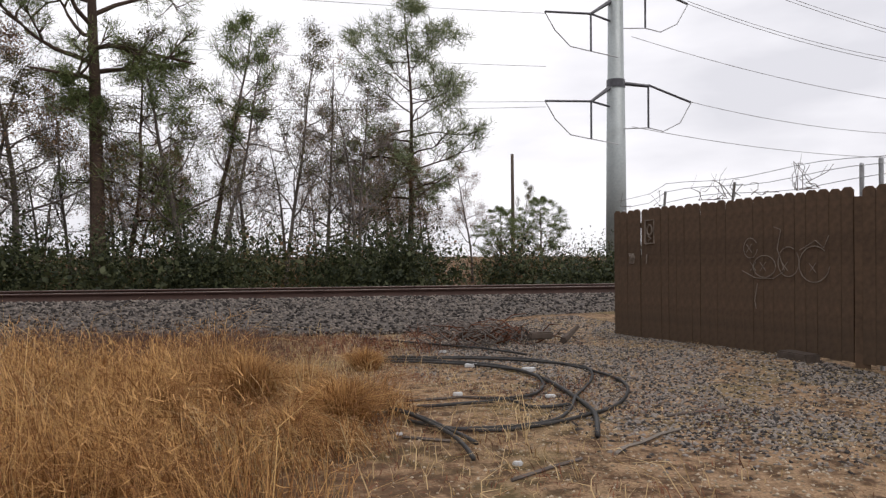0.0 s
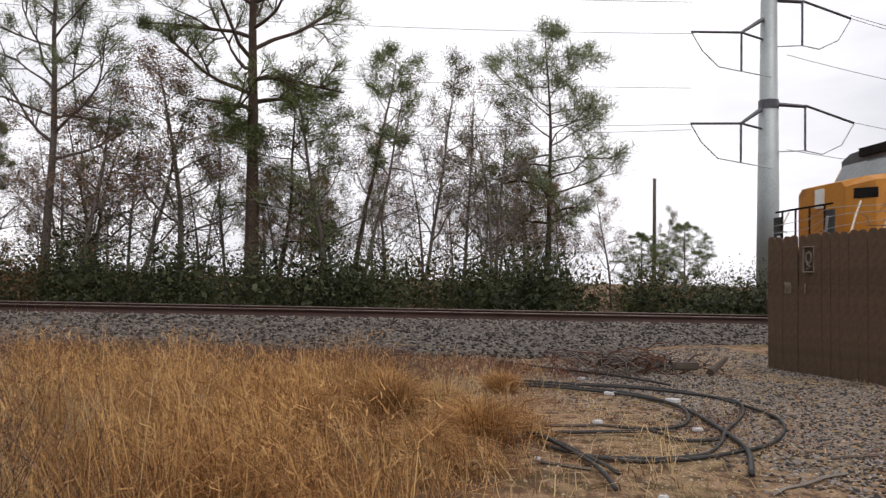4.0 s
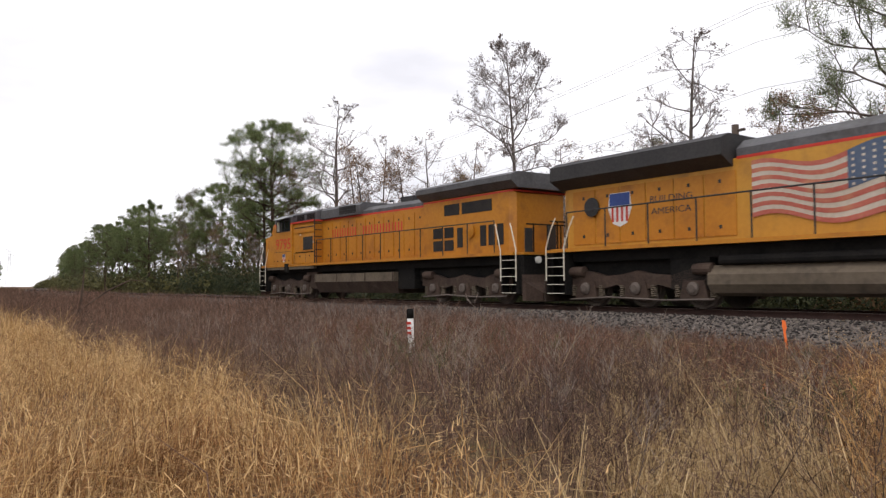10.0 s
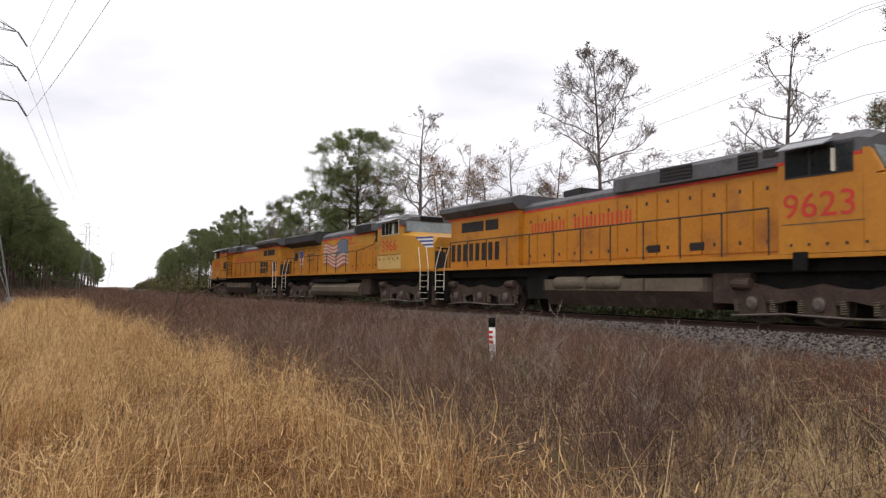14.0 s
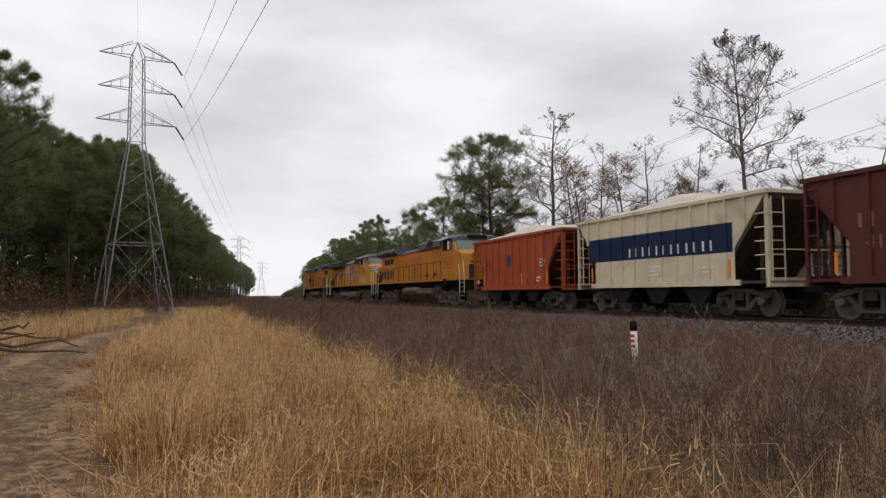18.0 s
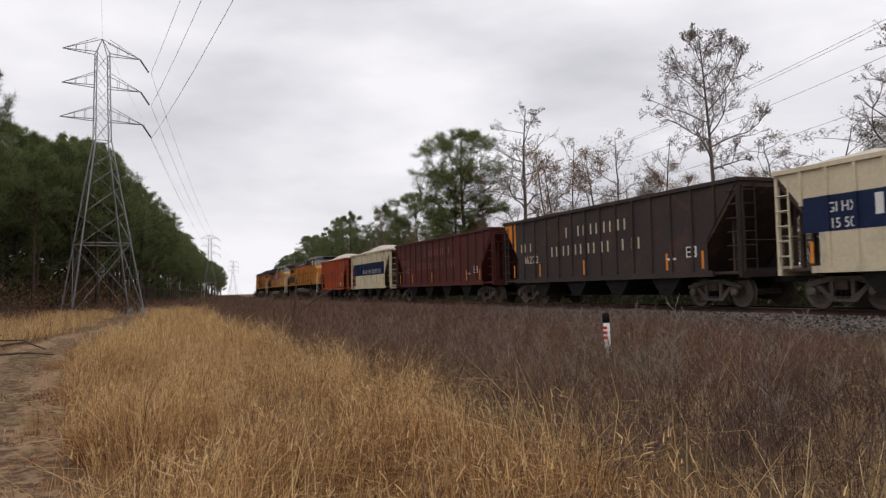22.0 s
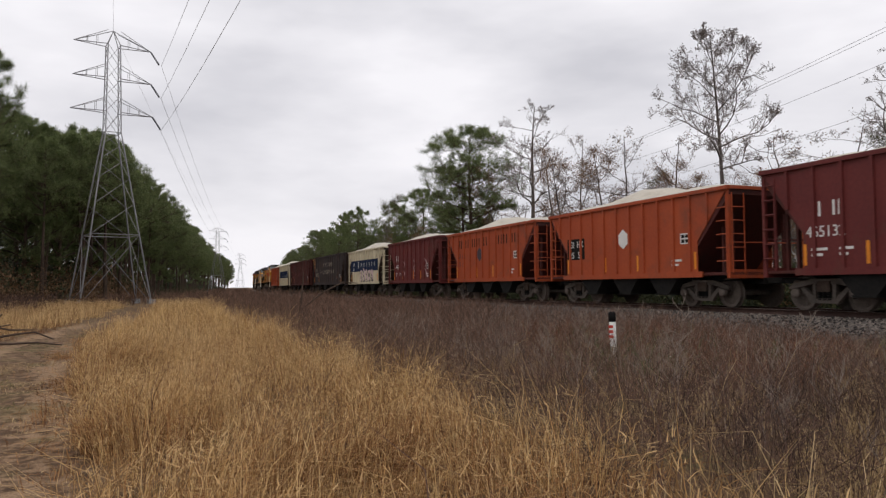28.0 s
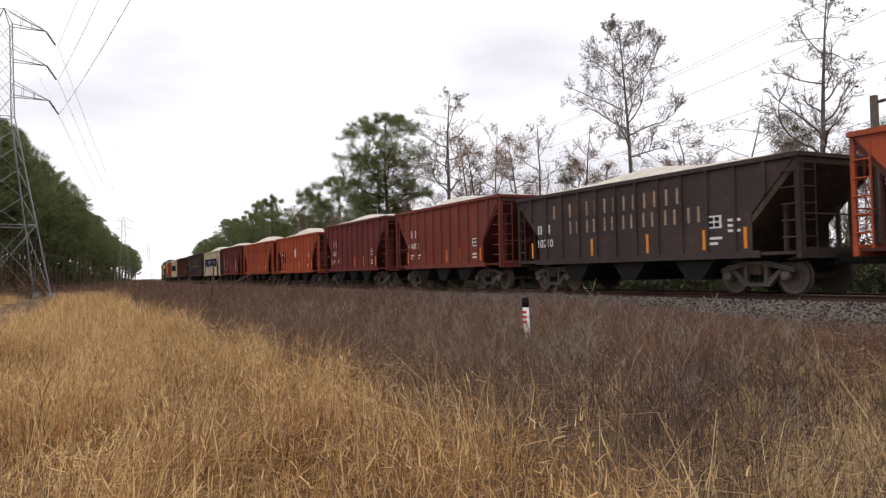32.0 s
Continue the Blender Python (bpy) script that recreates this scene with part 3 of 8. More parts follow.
def build_ground():
    near_x = np.concatenate([np.array([-2600, -1500, -900, -560, -360, -240, -170, -130, -105, -90]), np.arange(-80, -30, 2.5), np.arange(-30, 14, 0.4), np.arange(14, 40, 3), np.array([55, 90, 160, 320, 700, 1500, 2600])])
    near_y = np.concatenate([np.array([-2600, -1400, -700, -320, -150, -80, -50, -34, -24, -18]), np.arange(-14, 16, 0.4), np.arange(16, 40, 2.5), np.array([48, 62, 90, 150, 320, 700, 1400, 2600])])
    gx, gy = np.meshgrid(near_x, near_y, indexing="ij")
    gz = ground_z(gx, gy)
    v = np.stack([gx, gy, gz], -1).reshape(-1, 3)
    a, b = len(near_x), len(near_y)
    i, j = np.meshgrid(np.arange(a - 1), np.arange(b - 1), indexing="ij")
    q = (i * b + j).ravel()
    ob = mesh_np("ground", v, np.stack([q, q + b, q + b + 1, q + 1], -1), M["soil"], smooth=True)
    tagged(ob, "sandy field of dry litter with a worn vehicle lane", "ground", kind="structure")
    at = ob.data.attributes.new("bare", "FLOAT", "POINT")
    at.data.foreach_set("value", bare_share(gx, gy).ravel().astype(np.float32))


build_ground()


def sweep_track(name, outline, material, xs, label, category, parent=None, kind="structure"):
    """A cross-section of (offset, z) corners swept along the line."""
    vs, fs = [], []
    k = len(outline)
    for x in xs:
        y, t = track_y(x), radians(track_turn(x))
        for o, z in outline:
            vs.append((x - o * math.sin(t), y + o * math.cos(t), z))
    for i in range(len(xs) - 1):
        for j in range(k - 1):
            a = i * k + j
            fs.append((a, a + k, a + k + 1, a + 1))
    ob = mesh_np(name, np.array(vs), np.array(fs), material, parent, smooth=False)
    if parent is None:
        tagged(ob, label, category, kind=kind)
    return ob


LINE_XS = [-420, -380, -340, -300, -270, -240, -215, -190, -170, -150, -130, -115, -100, -88, -78, -68, -60, -40, -20, 0, 20, 40, 60, 90, 140]
bed = sweep_track("ballast_bed", [(-4.6, -0.15), (-3.9, 0.06), (-1.75, RAIL_Z - 0.20), (-1.3, RAIL_Z - 0.165), (1.3, RAIL_Z - 0.165), (1.75, RAIL_Z - 0.20), (3.9, 0.02), (4.8, -0.15)], M["ballast"], LINE_XS, "bed of grey crushed-stone ballast under the track", "ballast")

railway = thing("railway_track", "single railway track of rusty rails on dark timber sleepers", "railway track", kind="structure")
for side in (-1, 1):
    c = side * 0.755
    sweep_track("rail", [(c - 0.07, RAIL_Z - 0.17), (c - 0.07, RAIL_Z - 0.155), (c - 0.012, RAIL_Z - 0.14), (c - 0.012, RAIL_Z - 0.045), (c - 0.036, RAIL_Z - 0.035), (c - 0.036, RAIL_Z - 0.006), (c + 0.036, RAIL_Z - 0.006), (c + 0.036, RAIL_Z - 0.035), (c + 0.012, RAIL_Z - 0.045), (c + 0.012, RAIL_Z - 0.14), (c + 0.07, RAIL_Z - 0.155), (c + 0.07, RAIL_Z - 0.17)], M["rail"], LINE_XS, "", "", railway)
    sweep_track("railhead", [(c - 0.03, RAIL_Z - 0.005), (c - 0.028, RAIL_Z), (c + 0.028, RAIL_Z), (c + 0.03, RAIL_Z - 0.005)], M["rail_top"], LINE_XS, "", "", railway)


def sleeper(bm):
    box(bm, -0.115, 0.115, -1.3, 1.3, -0.12, 0.0)


def build_sleepers():
    bm = B()
    sleeper(bm)
    me = bpy.data.meshes.new("sleeper")
    bm.to_mesh(me)
    bm.free()
    me.materials.append(M["tie"])
    for k in range(130):
        x = -44 + k * 0.52
        ob = new("sleeper", me)
        ob.parent = railway
        ob.matrix_basis = pose(x, TRACK_Y + 0.04 * math.sin(k * 2.3), RAIL_Z - 0.158, 0, 0, 1.2 * math.sin(k * 1.7))


build_sleepers()


def strands(base, tip, width, bow, up=0.35):
    """Tapered blades from base to tip, bent by bow: corners and triangles."""
    n = len(base)
    d = tip - base
    side = np.stack([-d[:, 1], d[:, 0], np.zeros(n)], -1) + rng.normal(0, 0.4, (n, 3)) * np.linalg.norm(d, axis=1)[:, None]
    side -= d * (np.sum(side * d, 1) / np.maximum(np.sum(d * d, 1), 1e-9))[:, None]
    side /= np.maximum(np.linalg.norm(side, axis=1), 1e-9)[:, None]
    w = side * (np.asarray(width) / 2).reshape(-1, 1)
    mid = base + d * 0.55 + bow
    v = np.stack([base - w, base + w, mid - w * 0.75, mid + w * 0.75, tip], 1).reshape(-1, 3)
    o = (np.arange(n) * 5)[:, None]
    f = np.concatenate([o + np.array([[0, 1, 3]]), o + np.array([[0, 3, 2]]), o + np.array([[2, 3, 4]])], 0)
    return v, f


def joined(sets):
    vs, fs, k = [], [], 0
    for v, f in sets:
        vs.append(v)
        fs.append(f + k)
        k += len(v)
    return np.concatenate(vs), np.concatenate(fs)


def scatter(count, x0, x1, y0, y1, keep, clump=0.0, clumps=0):
    """Random places in a rectangle, gathered into tufts where asked, thinned by keep(x, y)."""
    if clumps:
        c = np.stack([rng.uniform(x0, x1, clumps), rng.uniform(y0, y1, clumps)], -1)
        pick = rng.integers(0, clumps, count)
        xy = c[pick] + rng.normal(0, clump, (count, 2))
    else:
        xy = np.stack([rng.uniform(x0, x1, count), rng.uniform(y0, y1, count)], -1)
    return xy[rng.random(count) < keep(xy[:, 0], xy[:, 1])]


TUFT = rng.random((4096, 4))


def tuft_of(xy, cell):
    """Four random numbers shared by all blades of one tuft."""
    i = np.floor(xy[:, 0] / cell + 0.35 * np.sin(xy[:, 1] * 3.1)).astype(int)
    j = np.floor(xy[:, 1] / cell + 0.35 * np.sin(xy[:, 0] * 2.7)).astype(int)
    return TUFT[(i * 73 + j * 151) % 4096]


def grass(name, xy, low, high, width, lean, material, label, category="grass", wind=(-0.10, 0.04), cell=0.42):
    n = len(xy)
    tf = tuft_of(xy, cell)
    h = rng.uniform(low, high, n) * (0.42 + 0.98 * tf[:, 0]) * (0.85 + 0.3 * (0.5 + 0.5 * np.sin(xy[:, 0] * 1.7 + 2.0 * np.sin(xy[:, 1] * 1.1))))
    base = np.column_stack([xy, ground_z(xy[:, 0], xy[:, 1]) - 0.02])
    a = tf[:, 1] * 2 * np.pi + rng.normal(0, 0.85, n)
    r = (np.abs(rng.normal(0, lean, n)) + lean * 0.7 * tf[:, 2]) * h
    r = np.minimum(r, 1.3 * h)
    drop = np.sqrt(np.maximum(0.10, 1 - (r / np.maximum(h, 1e-6)) ** 2 * 0.55))
    tip = base + np.column_stack([np.cos(a) * r + wind[0] * h, np.sin(a) * r + wind[1] * h, h * drop])
    bow = np.column_stack([-np.cos(a) * r * 0.28, -np.sin(a) * r * 0.28, h * 0.16 * (r / np.maximum(h, 1e-6))]) + rng.normal(0, 0.085, (n, 3)) * h[:, None]
    v, f = strands(base, tip, width * rng.uniform(0.6, 1.4, n), bow)
    return tagged(mesh_np(name, v, f, material), label, category, kind="stuff")


def fuzz(name, xy, low, high, length, width, material, label):
    """Wispy seed heads: tiny blades that float in the upper layer of the grass, on the tips of the tufts."""
    n = len(xy)
    tf = tuft_of(xy, 0.42)
    z = ground_z(xy[:, 0], xy[:, 1]) + rng.uniform(low, high, n) * (0.5 + 0.8 * tf[:, 0])
    base = np.column_stack([xy, z])
    d = rng.normal(0, 1, (n, 3)) + np.array([-0.3, 0.1, 0.7])
    d *= (length * rng.uniform(0.5, 1.5, n) / np.linalg.norm(d, axis=1))[:, None]
    v, f = strands(base, base + d, width * rng.uniform(0.7, 1.4, n), d * rng.normal(0, 0.15, (n, 3)))
    return tagged(mesh_np(name, v, f, material), label, "grass", kind="stuff")


def gold_edge(x):
    """Where the golden grass beside the lane gives way to weeds."""
    return np.interp(-x, [2, 4, 14, 34, 60], [2.5, 2.7, 2.95, 2.6, 4.5]) + 0.22 * np.sin(x * 0.9) + 0.10 * np.sin(x * 2.3 + 1)


def lane_edge(x):
    return np.interp(-x, [3, 5, 8, 14, 20, 27, 34], [-0.30, -0.37, -0.68, -1.3, -1.6, -0.9, 0.0]) + 0.12 * np.sin(x * 1.9)


def build_fields():
    near = lambda x, y: ((y < gold_edge(x)) & (y > lane_edge(x)) & (np.hypot(x, y) > 2.6)) * (0.28 + 0.72 * ramp01(np.sin(x * 1.3 + y * 2.1 + 1.5 * np.sin(y * 0.9 - x * 0.6)), -0.5, 0.5))
    xy = scatter(76000, -16, -2.2, -1.3, 5.2, near, 0.19, 900)
    grass("golden_grass", xy[::3], 0.16, 0.66, 0.0050, 0.70, M["gold"], "dense dry golden grass beside the lane")
    grass("pale_grass", xy[np.arange(len(xy)) % 3 > 0], 0.18, 0.70, 0.0048, 0.70, M["lane_gold"], "paler dry grass grown through the golden grass")
    rusty = lambda x, y: near(x, y) * np.maximum(1 - ramp01(-x, 5.0, 11.0), 1 - ramp01(y - lane_edge(x), 0.4, 1.5)) * (0.35 + 0.65 * ramp01(np.sin(x * 1.9 - y * 1.3), -0.5, 0.4))
    xy = scatter(70000, -16, -2.2, -1.4, 5.2, rusty, 0.2, 800)
    grass("rusty_grass", xy, 0.16, 0.50, 0.0055, 0.95, M["red_gold"], "matted rusty grass between the golden tufts")
    xy = scatter(900, -14, -2.6, -0.9, 5.0, near)
    grass("dark_stalks", xy, 0.3, 0.75, 0.0055, 0.5, M["weed"], "dark seed stalks standing in the golden grass")
    xy = scatter(9000, -16, -2.2, -1.3, 5.2, near, 0.2, 700)
    grass("golden_grass_tops", xy, 0.40, 0.80, 0.0042, 0.75, M["pale_gold"], "tall pale grass stems above the golden grass")
    xy = scatter(62000, -16, -2.2, -1.3, 5.2, near, 0.19, 900)
    fuzz("golden_seed_heads", xy, 0.14, 0.52, 0.075, 0.006, M["lane_gold"], "wispy seed heads of the golden grass")
    far = lambda x, y: (y < gold_edge(x)) & (y > lane_edge(x))
    xy = scatter(42000, -62, -15.5, -2.2, 9.0, far, 0.3, 1500)
    grass("far_golden_grass", xy, 0.24, 0.68, 0.014, 0.62, M["lane_gold"], "tall dry golden grass further along the lane")
    stand = lambda x, y: ((x + 0.55 * np.sin(y * 1.4)) < 0.10 - 0.06 * (y - 4)) * ramp01(y, 3.2, 4.2) * (1 - ramp01(y, 7.8, 9.2)) * ramp01(x + 0.47 * y, -0.3, 0.9)
    xy = scatter(66000, -7.0, 1.6, 3.0, 9.6, stand, 0.2, 520)
    grass("tawny_grass", xy, 0.18, 0.70, 0.0048, 0.78, M["gold"], "dense stand of tawny grass in the field")
    xy = scatter(52000, -7.0, 1.6, 3.0, 9.6, stand, 0.2, 640)
    fuzz("tawny_seed_heads", xy, 0.16, 0.58, 0.075, 0.006, M["gold"], "wispy seed heads of the tawny stand")
    xy = scatter(20000, -7.0, 1.6, 3.0, 9.6, stand, 0.2, 260)
    grass("rusty_clumps", xy, 0.15, 0.55, 0.0055, 0.95, M["red_gold"], "matted rusty clumps in the tawny stand")
    heap = lambda x, y: ((x - 0.55) ** 2 / 0.8 + (y - 6.0) ** 2 / 2.2 < 1) * (0.2 + 0.8 * (np.sin(x * 4.1 + y * 2.3) > -0.2))
    xy = scatter(14000, -0.6, 1.7, 4.2, 7.8, heap, 0.16, 60)
    grass("fallen_grass", xy[::2], 0.14, 0.50, 0.0055, 1.05, M["red_gold"], "collapsed heaps of rusty grass beside the cables")
    grass("fallen_straw_heap", xy[1::2], 0.14, 0.46, 0.0055, 1.3, M["gold"], "collapsed golden straw beside the cables")
    sets = []
    for tx, ty, wide, tall, count in ((0.18, 6.55, 0.34, 0.62, 2600), (0.85, 5.75, 0.32, 0.46, 2600), (1.54, 8.83, 0.22, 0.36, 1300), (0.45, 5.2, 0.25, 0.36, 1200), (-0.55, 6.0, 0.36, 0.60, 1800), (0.62, 7.5, 0.30, 0.34, 1300)):
        a, q = rng.uniform(0, 2 * np.pi, count), np.sqrt(rng.uniform(0, 1, count))
        bx, by = tx + np.cos(a) * q * wide * 0.55, ty + np.sin(a) * q * wide * 0.55
        base = np.column_stack([bx, by, ground_z(bx, by) - 0.02])
        h = tall * rng.uniform(0.45, 1.0, count) * (1.05 - 0.45 * q)
        out = (wide * (0.25 + 0.9 * q) * rng.uniform(0.6, 1.3, count))
        tip = base + np.column_stack([np.cos(a) * out - 0.05, np.sin(a) * out, h])
        bow = np.column_stack([-np.cos(a) * out * 0.25, -np.sin(a) * out * 0.25, h * 0.28]) + rng.normal(0, 0.02, (count, 3))
        sets.append(strands(base, tip, 0.005 * rng.uniform(0.6, 1.4, count), bow))
    tagged(mesh_np("grass_tussocks", *joined(sets), M["gold"]), "rounded tussocks of dry golden grass on the soil", "grass", kind="stuff")
    strip = lambda x, y: (1 - ramp01(np.abs(y - 11.2), 0.9, 1.6)) * (0.35 + 0.65 * (np.sin(x * 2.7 + y * 1.9) > -0.2))
    xy = scatter(11000, -4.0, 3.4, 9.6, 12.7, strip, 0.25, 260)
    grass("dead_strip", xy, 0.06, 0.22, 0.008, 1.0, M["weed_red"], "low russet dead growth along the foot of the ballast")
    xy = scatter(4500, -7.0, 1.4, 3.0, 9.2, stand, 0.2, 500)
    grass("tawny_grass_tops", xy, 0.42, 0.86, 0.0042, 0.65, M["pale_gold"], "tall feathery stems above the tawny grass")
    xy = scatter(9000, -40, -15.5, -2.2, 8.0, far, 0.25, 700)
    grass("far_golden_tops", xy, 0.45, 0.8, 0.009, 0.5, M["pale_gold"], "tall pale stems further along the lane")
    tufts = lambda x, y: (1 - 0.85 * (-x > 0.9 * y)) * (y > gold_edge(x)) * (x < -0.8) * (1 - ramp01(y, 6.5, 8.0))
    xy = scatter(32000, -12, -1.2, 2.4, 8.0, tufts, 0.15, 200)
    grass("straw_tufts", xy, 0.12, 0.50, 0.0055, 0.75, M["straw"], "pale straw tufts among the weeds")
    loose = lambda x, y: ramp01(x, -0.6, 0.4) * (1 - ramp01(x, 0.7, 1.5)) * (0.3 + 0.7 * (np.sin(x * 3 + y * 1.7) > 0))
    xy = scatter(8000, -0.6, 2.4, 4.6, 10.0, loose, 0.15, 70)
    grass("flattened_grass", xy, 0.12, 0.42, 0.006, 0.85, M["straw"], "flattened pale grass tufts on bare soil")
    left = lambda x, y: (y < lane_mid(x) - 1.25) * 1.0
    xy = scatter(42000, -62, -8, -9.0, -2.5, left, 0.3, 700)
    grass("lane_side_grass", xy, 0.25, 0.66, 0.011, 0.6, M["lane_gold"], "dry grass on the far side of the lane")
    verge = lambda x, y: (0.25 + 0.75 * (np.abs(y - lane_mid(x)) < 0.35)) * (np.abs(y - lane_mid(x)) < 1.2)
    patch = lambda x, y: (np.sin(x * 0.9 + 1.7 * np.sin(y * 1.3)) > 0.1) * verge(x, y) * (1 - ramp01(bare_share(x, y), 0.3, 0.6))
    xy = scatter(26000, -34, -3, -4.2, -0.3, patch, 0.2, 500)
    grass("lane_stubble", xy, 0.02, 0.08, 0.008, 0.9, M["green_weed"], "short green stubble in patches on the lane")
    edge = lambda x, y: np.maximum(np.exp(-((y - lane_edge(x) + 0.15) / 0.35) ** 2), 0.8 * np.exp(-((y - lane_mid(x) + 1.3) / 0.4) ** 2)) * (0.15 + 0.85 * (np.sin(x * 2.3 + y * 3.0) > -0.3))
    xy = scatter(34000, -30, -2.4, -4.4, 0.6, edge, 0.15, 700)
    grass("lane_edge_grass", xy, 0.06, 0.26, 0.006, 0.95, M["red_gold"], "low rusty grass creeping over the lane's edges")
    xy = scatter(16000, -16, -2.2, -4.2, -0.3, lambda x, y: (0.3 + 0.7 * (np.sin(x * 1.7 + y * 2.2) > 0)) * (1 - 0.8 * ramp01(bare_share(x, y), 0.3, 0.6)), 0.25, 260)
    grass("lane_straw", xy, 0.03, 0.12, 0.006, 1.6, M["straw"], "trodden straw scattered over the lane")
    yard = lambda x, y: ramp01(x, 0.0, 0.8) * (1 - ramp01(x, 3.2, 5.0)) * (0.2 + 0.8 * (np.sin(x * 2.3 + y * 1.1) > -0.2))
    xy = scatter(20000, 0.0, 5.6, 3.4, 12.8, yard, 0.35, 200)
    grass("trodden_litter", xy, 0.03, 0.11, 0.006, 1.5, M["weed_red"], "trodden russet straw on bare soil")
    bits = lambda x, y: ramp01(x, 0.2, 1.0) * (0.25 + 0.75 * (np.sin(x * 1.9 - y * 1.6) > 0))
    xy = scatter(12000, 0.2, 6.0, 3.0, 12.8, bits, 0.3, 160)
    grass("yard_straw", xy, 0.03, 0.10, 0.005, 1.8, M["straw"], "broken straw strewn over the yard soil")
    litter = lambda x, y: (bare_share(x, y) < 0.6) * (1 - 0.85 * (-x > 0.9 * y))
    xy = scatter(12000, -14, 2.5, 2.2, 13.4, litter)
    grass("straw_litter", xy, 0.10, 0.30, 0.006, 1.3, M["straw"], "broken straw lying among the weeds")

    def weeds(name, xy, low, high, wid, material, label, twigs=7, spread=0.30):
        n = len(xy)
        h = rng.uniform(low, high, n)
        top_of = np.maximum(0.24, 1.30 - 0.090 * xy[:, 1]) * rng.uniform(0.55, 1.0, n)      # they grow lower towards the ballast
        h = np.where(xy[:, 0] > -30, h + (np.minimum(h, top_of) - h) * (1 - 0.85 * ramp01(-xy[:, 0], 7.5, 14)), h)
        base = np.column_stack([xy, ground_z(xy[:, 0], xy[:, 1]) - 0.02])
        lean = rng.normal(0, 0.26, (n, 2)) * h[:, None]
        top = base + np.column_stack([lean, h])
        sets = [strands(base, top, wid * rng.uniform(0.8, 1.5, n), np.column_stack([rng.normal(0, 0.03, (n, 2)), np.zeros(n)]))]
        for k in range(twigs):
            s = rng.uniform(0.25, 0.95, n)[:, None]
            b0 = base + (top - base) * s
            a = rng.uniform(0, 2 * np.pi, n)
            l = rng.uniform(0.12, spread, n) * (1.2 - s[:, 0] * 0.6) * np.minimum(1, 0.35 + h)
            t0 = b0 + np.column_stack([np.cos(a) * l, np.sin(a) * l, l * rng.uniform(0.4, 1.5, n)])
            sets.append(strands(b0, t0, wid * 0.7 * rng.uniform(0.7, 1.3, n), np.column_stack([np.cos(a) * l * 0.12, np.sin(a) * l * 0.12, -l * 0.12])))
        v, f = joined(sets)
        return tagged(mesh_np(name, v, f, material), label, "weeds", kind="stuff")
    field = lambda x, y: (y > gold_edge(x) - 0.3) * (1 - ramp01(y, 12.6, 13.6)) * ((x < -0.8 - 0.25 * (y - 8) ** 2 * 0.05) | (y > 8.2)) * (1 - 0.9 * stand(x, y))
    west = lambda x, y: field(x, y) * (x < 0.6 + 0.2 * np.sin(y))
    xy = scatter(15500, -17, 0.8, 2.6, 13.5, west, 0.3, 1200)
    weeds("dead_weeds", xy[xy[:, 0] > -6.5], 0.20, 0.78, 0.0046, M["weed"], "tangle of dead brown weeds before the track")
    weeds("faded_weeds", xy[xy[:, 0] <= -6.5], 0.25, 0.82, 0.0050, M["weed_pale"], "tangle of faded dead weeds before the track")
    xy = scatter(900, -17, -6.5, 4.0, 11.5, west, 0.2, 420)
    weeds("grey_stems", xy, 0.45, 1.0, 0.0045, M["weed_grey"], "thin grey dead stems standing among the weeds", 6, 0.30)
    xy = scatter(620, -17, -1.0, 3.2, 11.5, west, 0.2, 300)
    weeds("bleached_weeds", xy, 0.40, 1.0, 0.0042, M["weed_grey"], "bleached grey weeds in the field", 6, 0.36)
    fallen = lambda x, y: (1 - 0.85 * (-x > 0.9 * y) * (y > gold_edge(x) + 0.5)) * west(x, y) * (1 - ramp01(y, 7.5, 10.5))
    xy = scatter(6000, -14, -0.8, 2.4, 10.5, fallen, 0.3, 300)
    grass("fallen_straw", xy, 0.35, 0.85, 0.0055, 1.6, M["straw"], "long broken straws fallen across the weeds")
    xy = scatter(4600, -18, 0.6, 6.4, 13.3, west, 0.3, 300)
    weeds("russet_weeds", xy, 0.25, 0.62, 0.006, M["weed_red"], "russet dead weeds along the foot of the ballast", 7, 0.2)
    xy = scatter(420, -16, -2, 5.0, 12.0, west, 0.25, 24)
    weeds("green_shoots", xy, 0.25, 0.6, 0.012, M["green_weed"], "a few dull green shoots among dead weeds", 8, 0.16)
    farw = lambda x, y: (y > gold_edge(x) - 0.5) * (y < track_y_np(x) - 3.6)
    xy = scatter(7500, -64, -16, 3.5, 16, farw, 0.5, 800)
    weeds("far_dead_weeds", xy, 0.45, 0.95, 0.012, M["weed_pale"], "dead brown weeds along the line", 7, 0.45)
    farther = lambda x, y: (y > -6 + 0.16 * np.maximum(-x - 60, 0)) * (y < track_y_np(x) - 3.2)
    xy = scatter(5200, -230, -60, -6, 30, farther, 0.9, 700)
    weeds("distant_weeds", xy, 0.5, 1.1, 0.04, M["weed_pale"], "dead brown weeds filling the distant clearing", 6, 0.8)
    lefty = lambda x, y: y < -5.0
    xy = scatter(2600, -70, -14, -16, -4.5, lefty, 0.6, 260)
    weeds("wood_edge_weeds", xy, 0.4, 1.1, 0.02, M["weed"], "dead brown weeds along the edge of the wood", 7, 0.5)


build_fields()


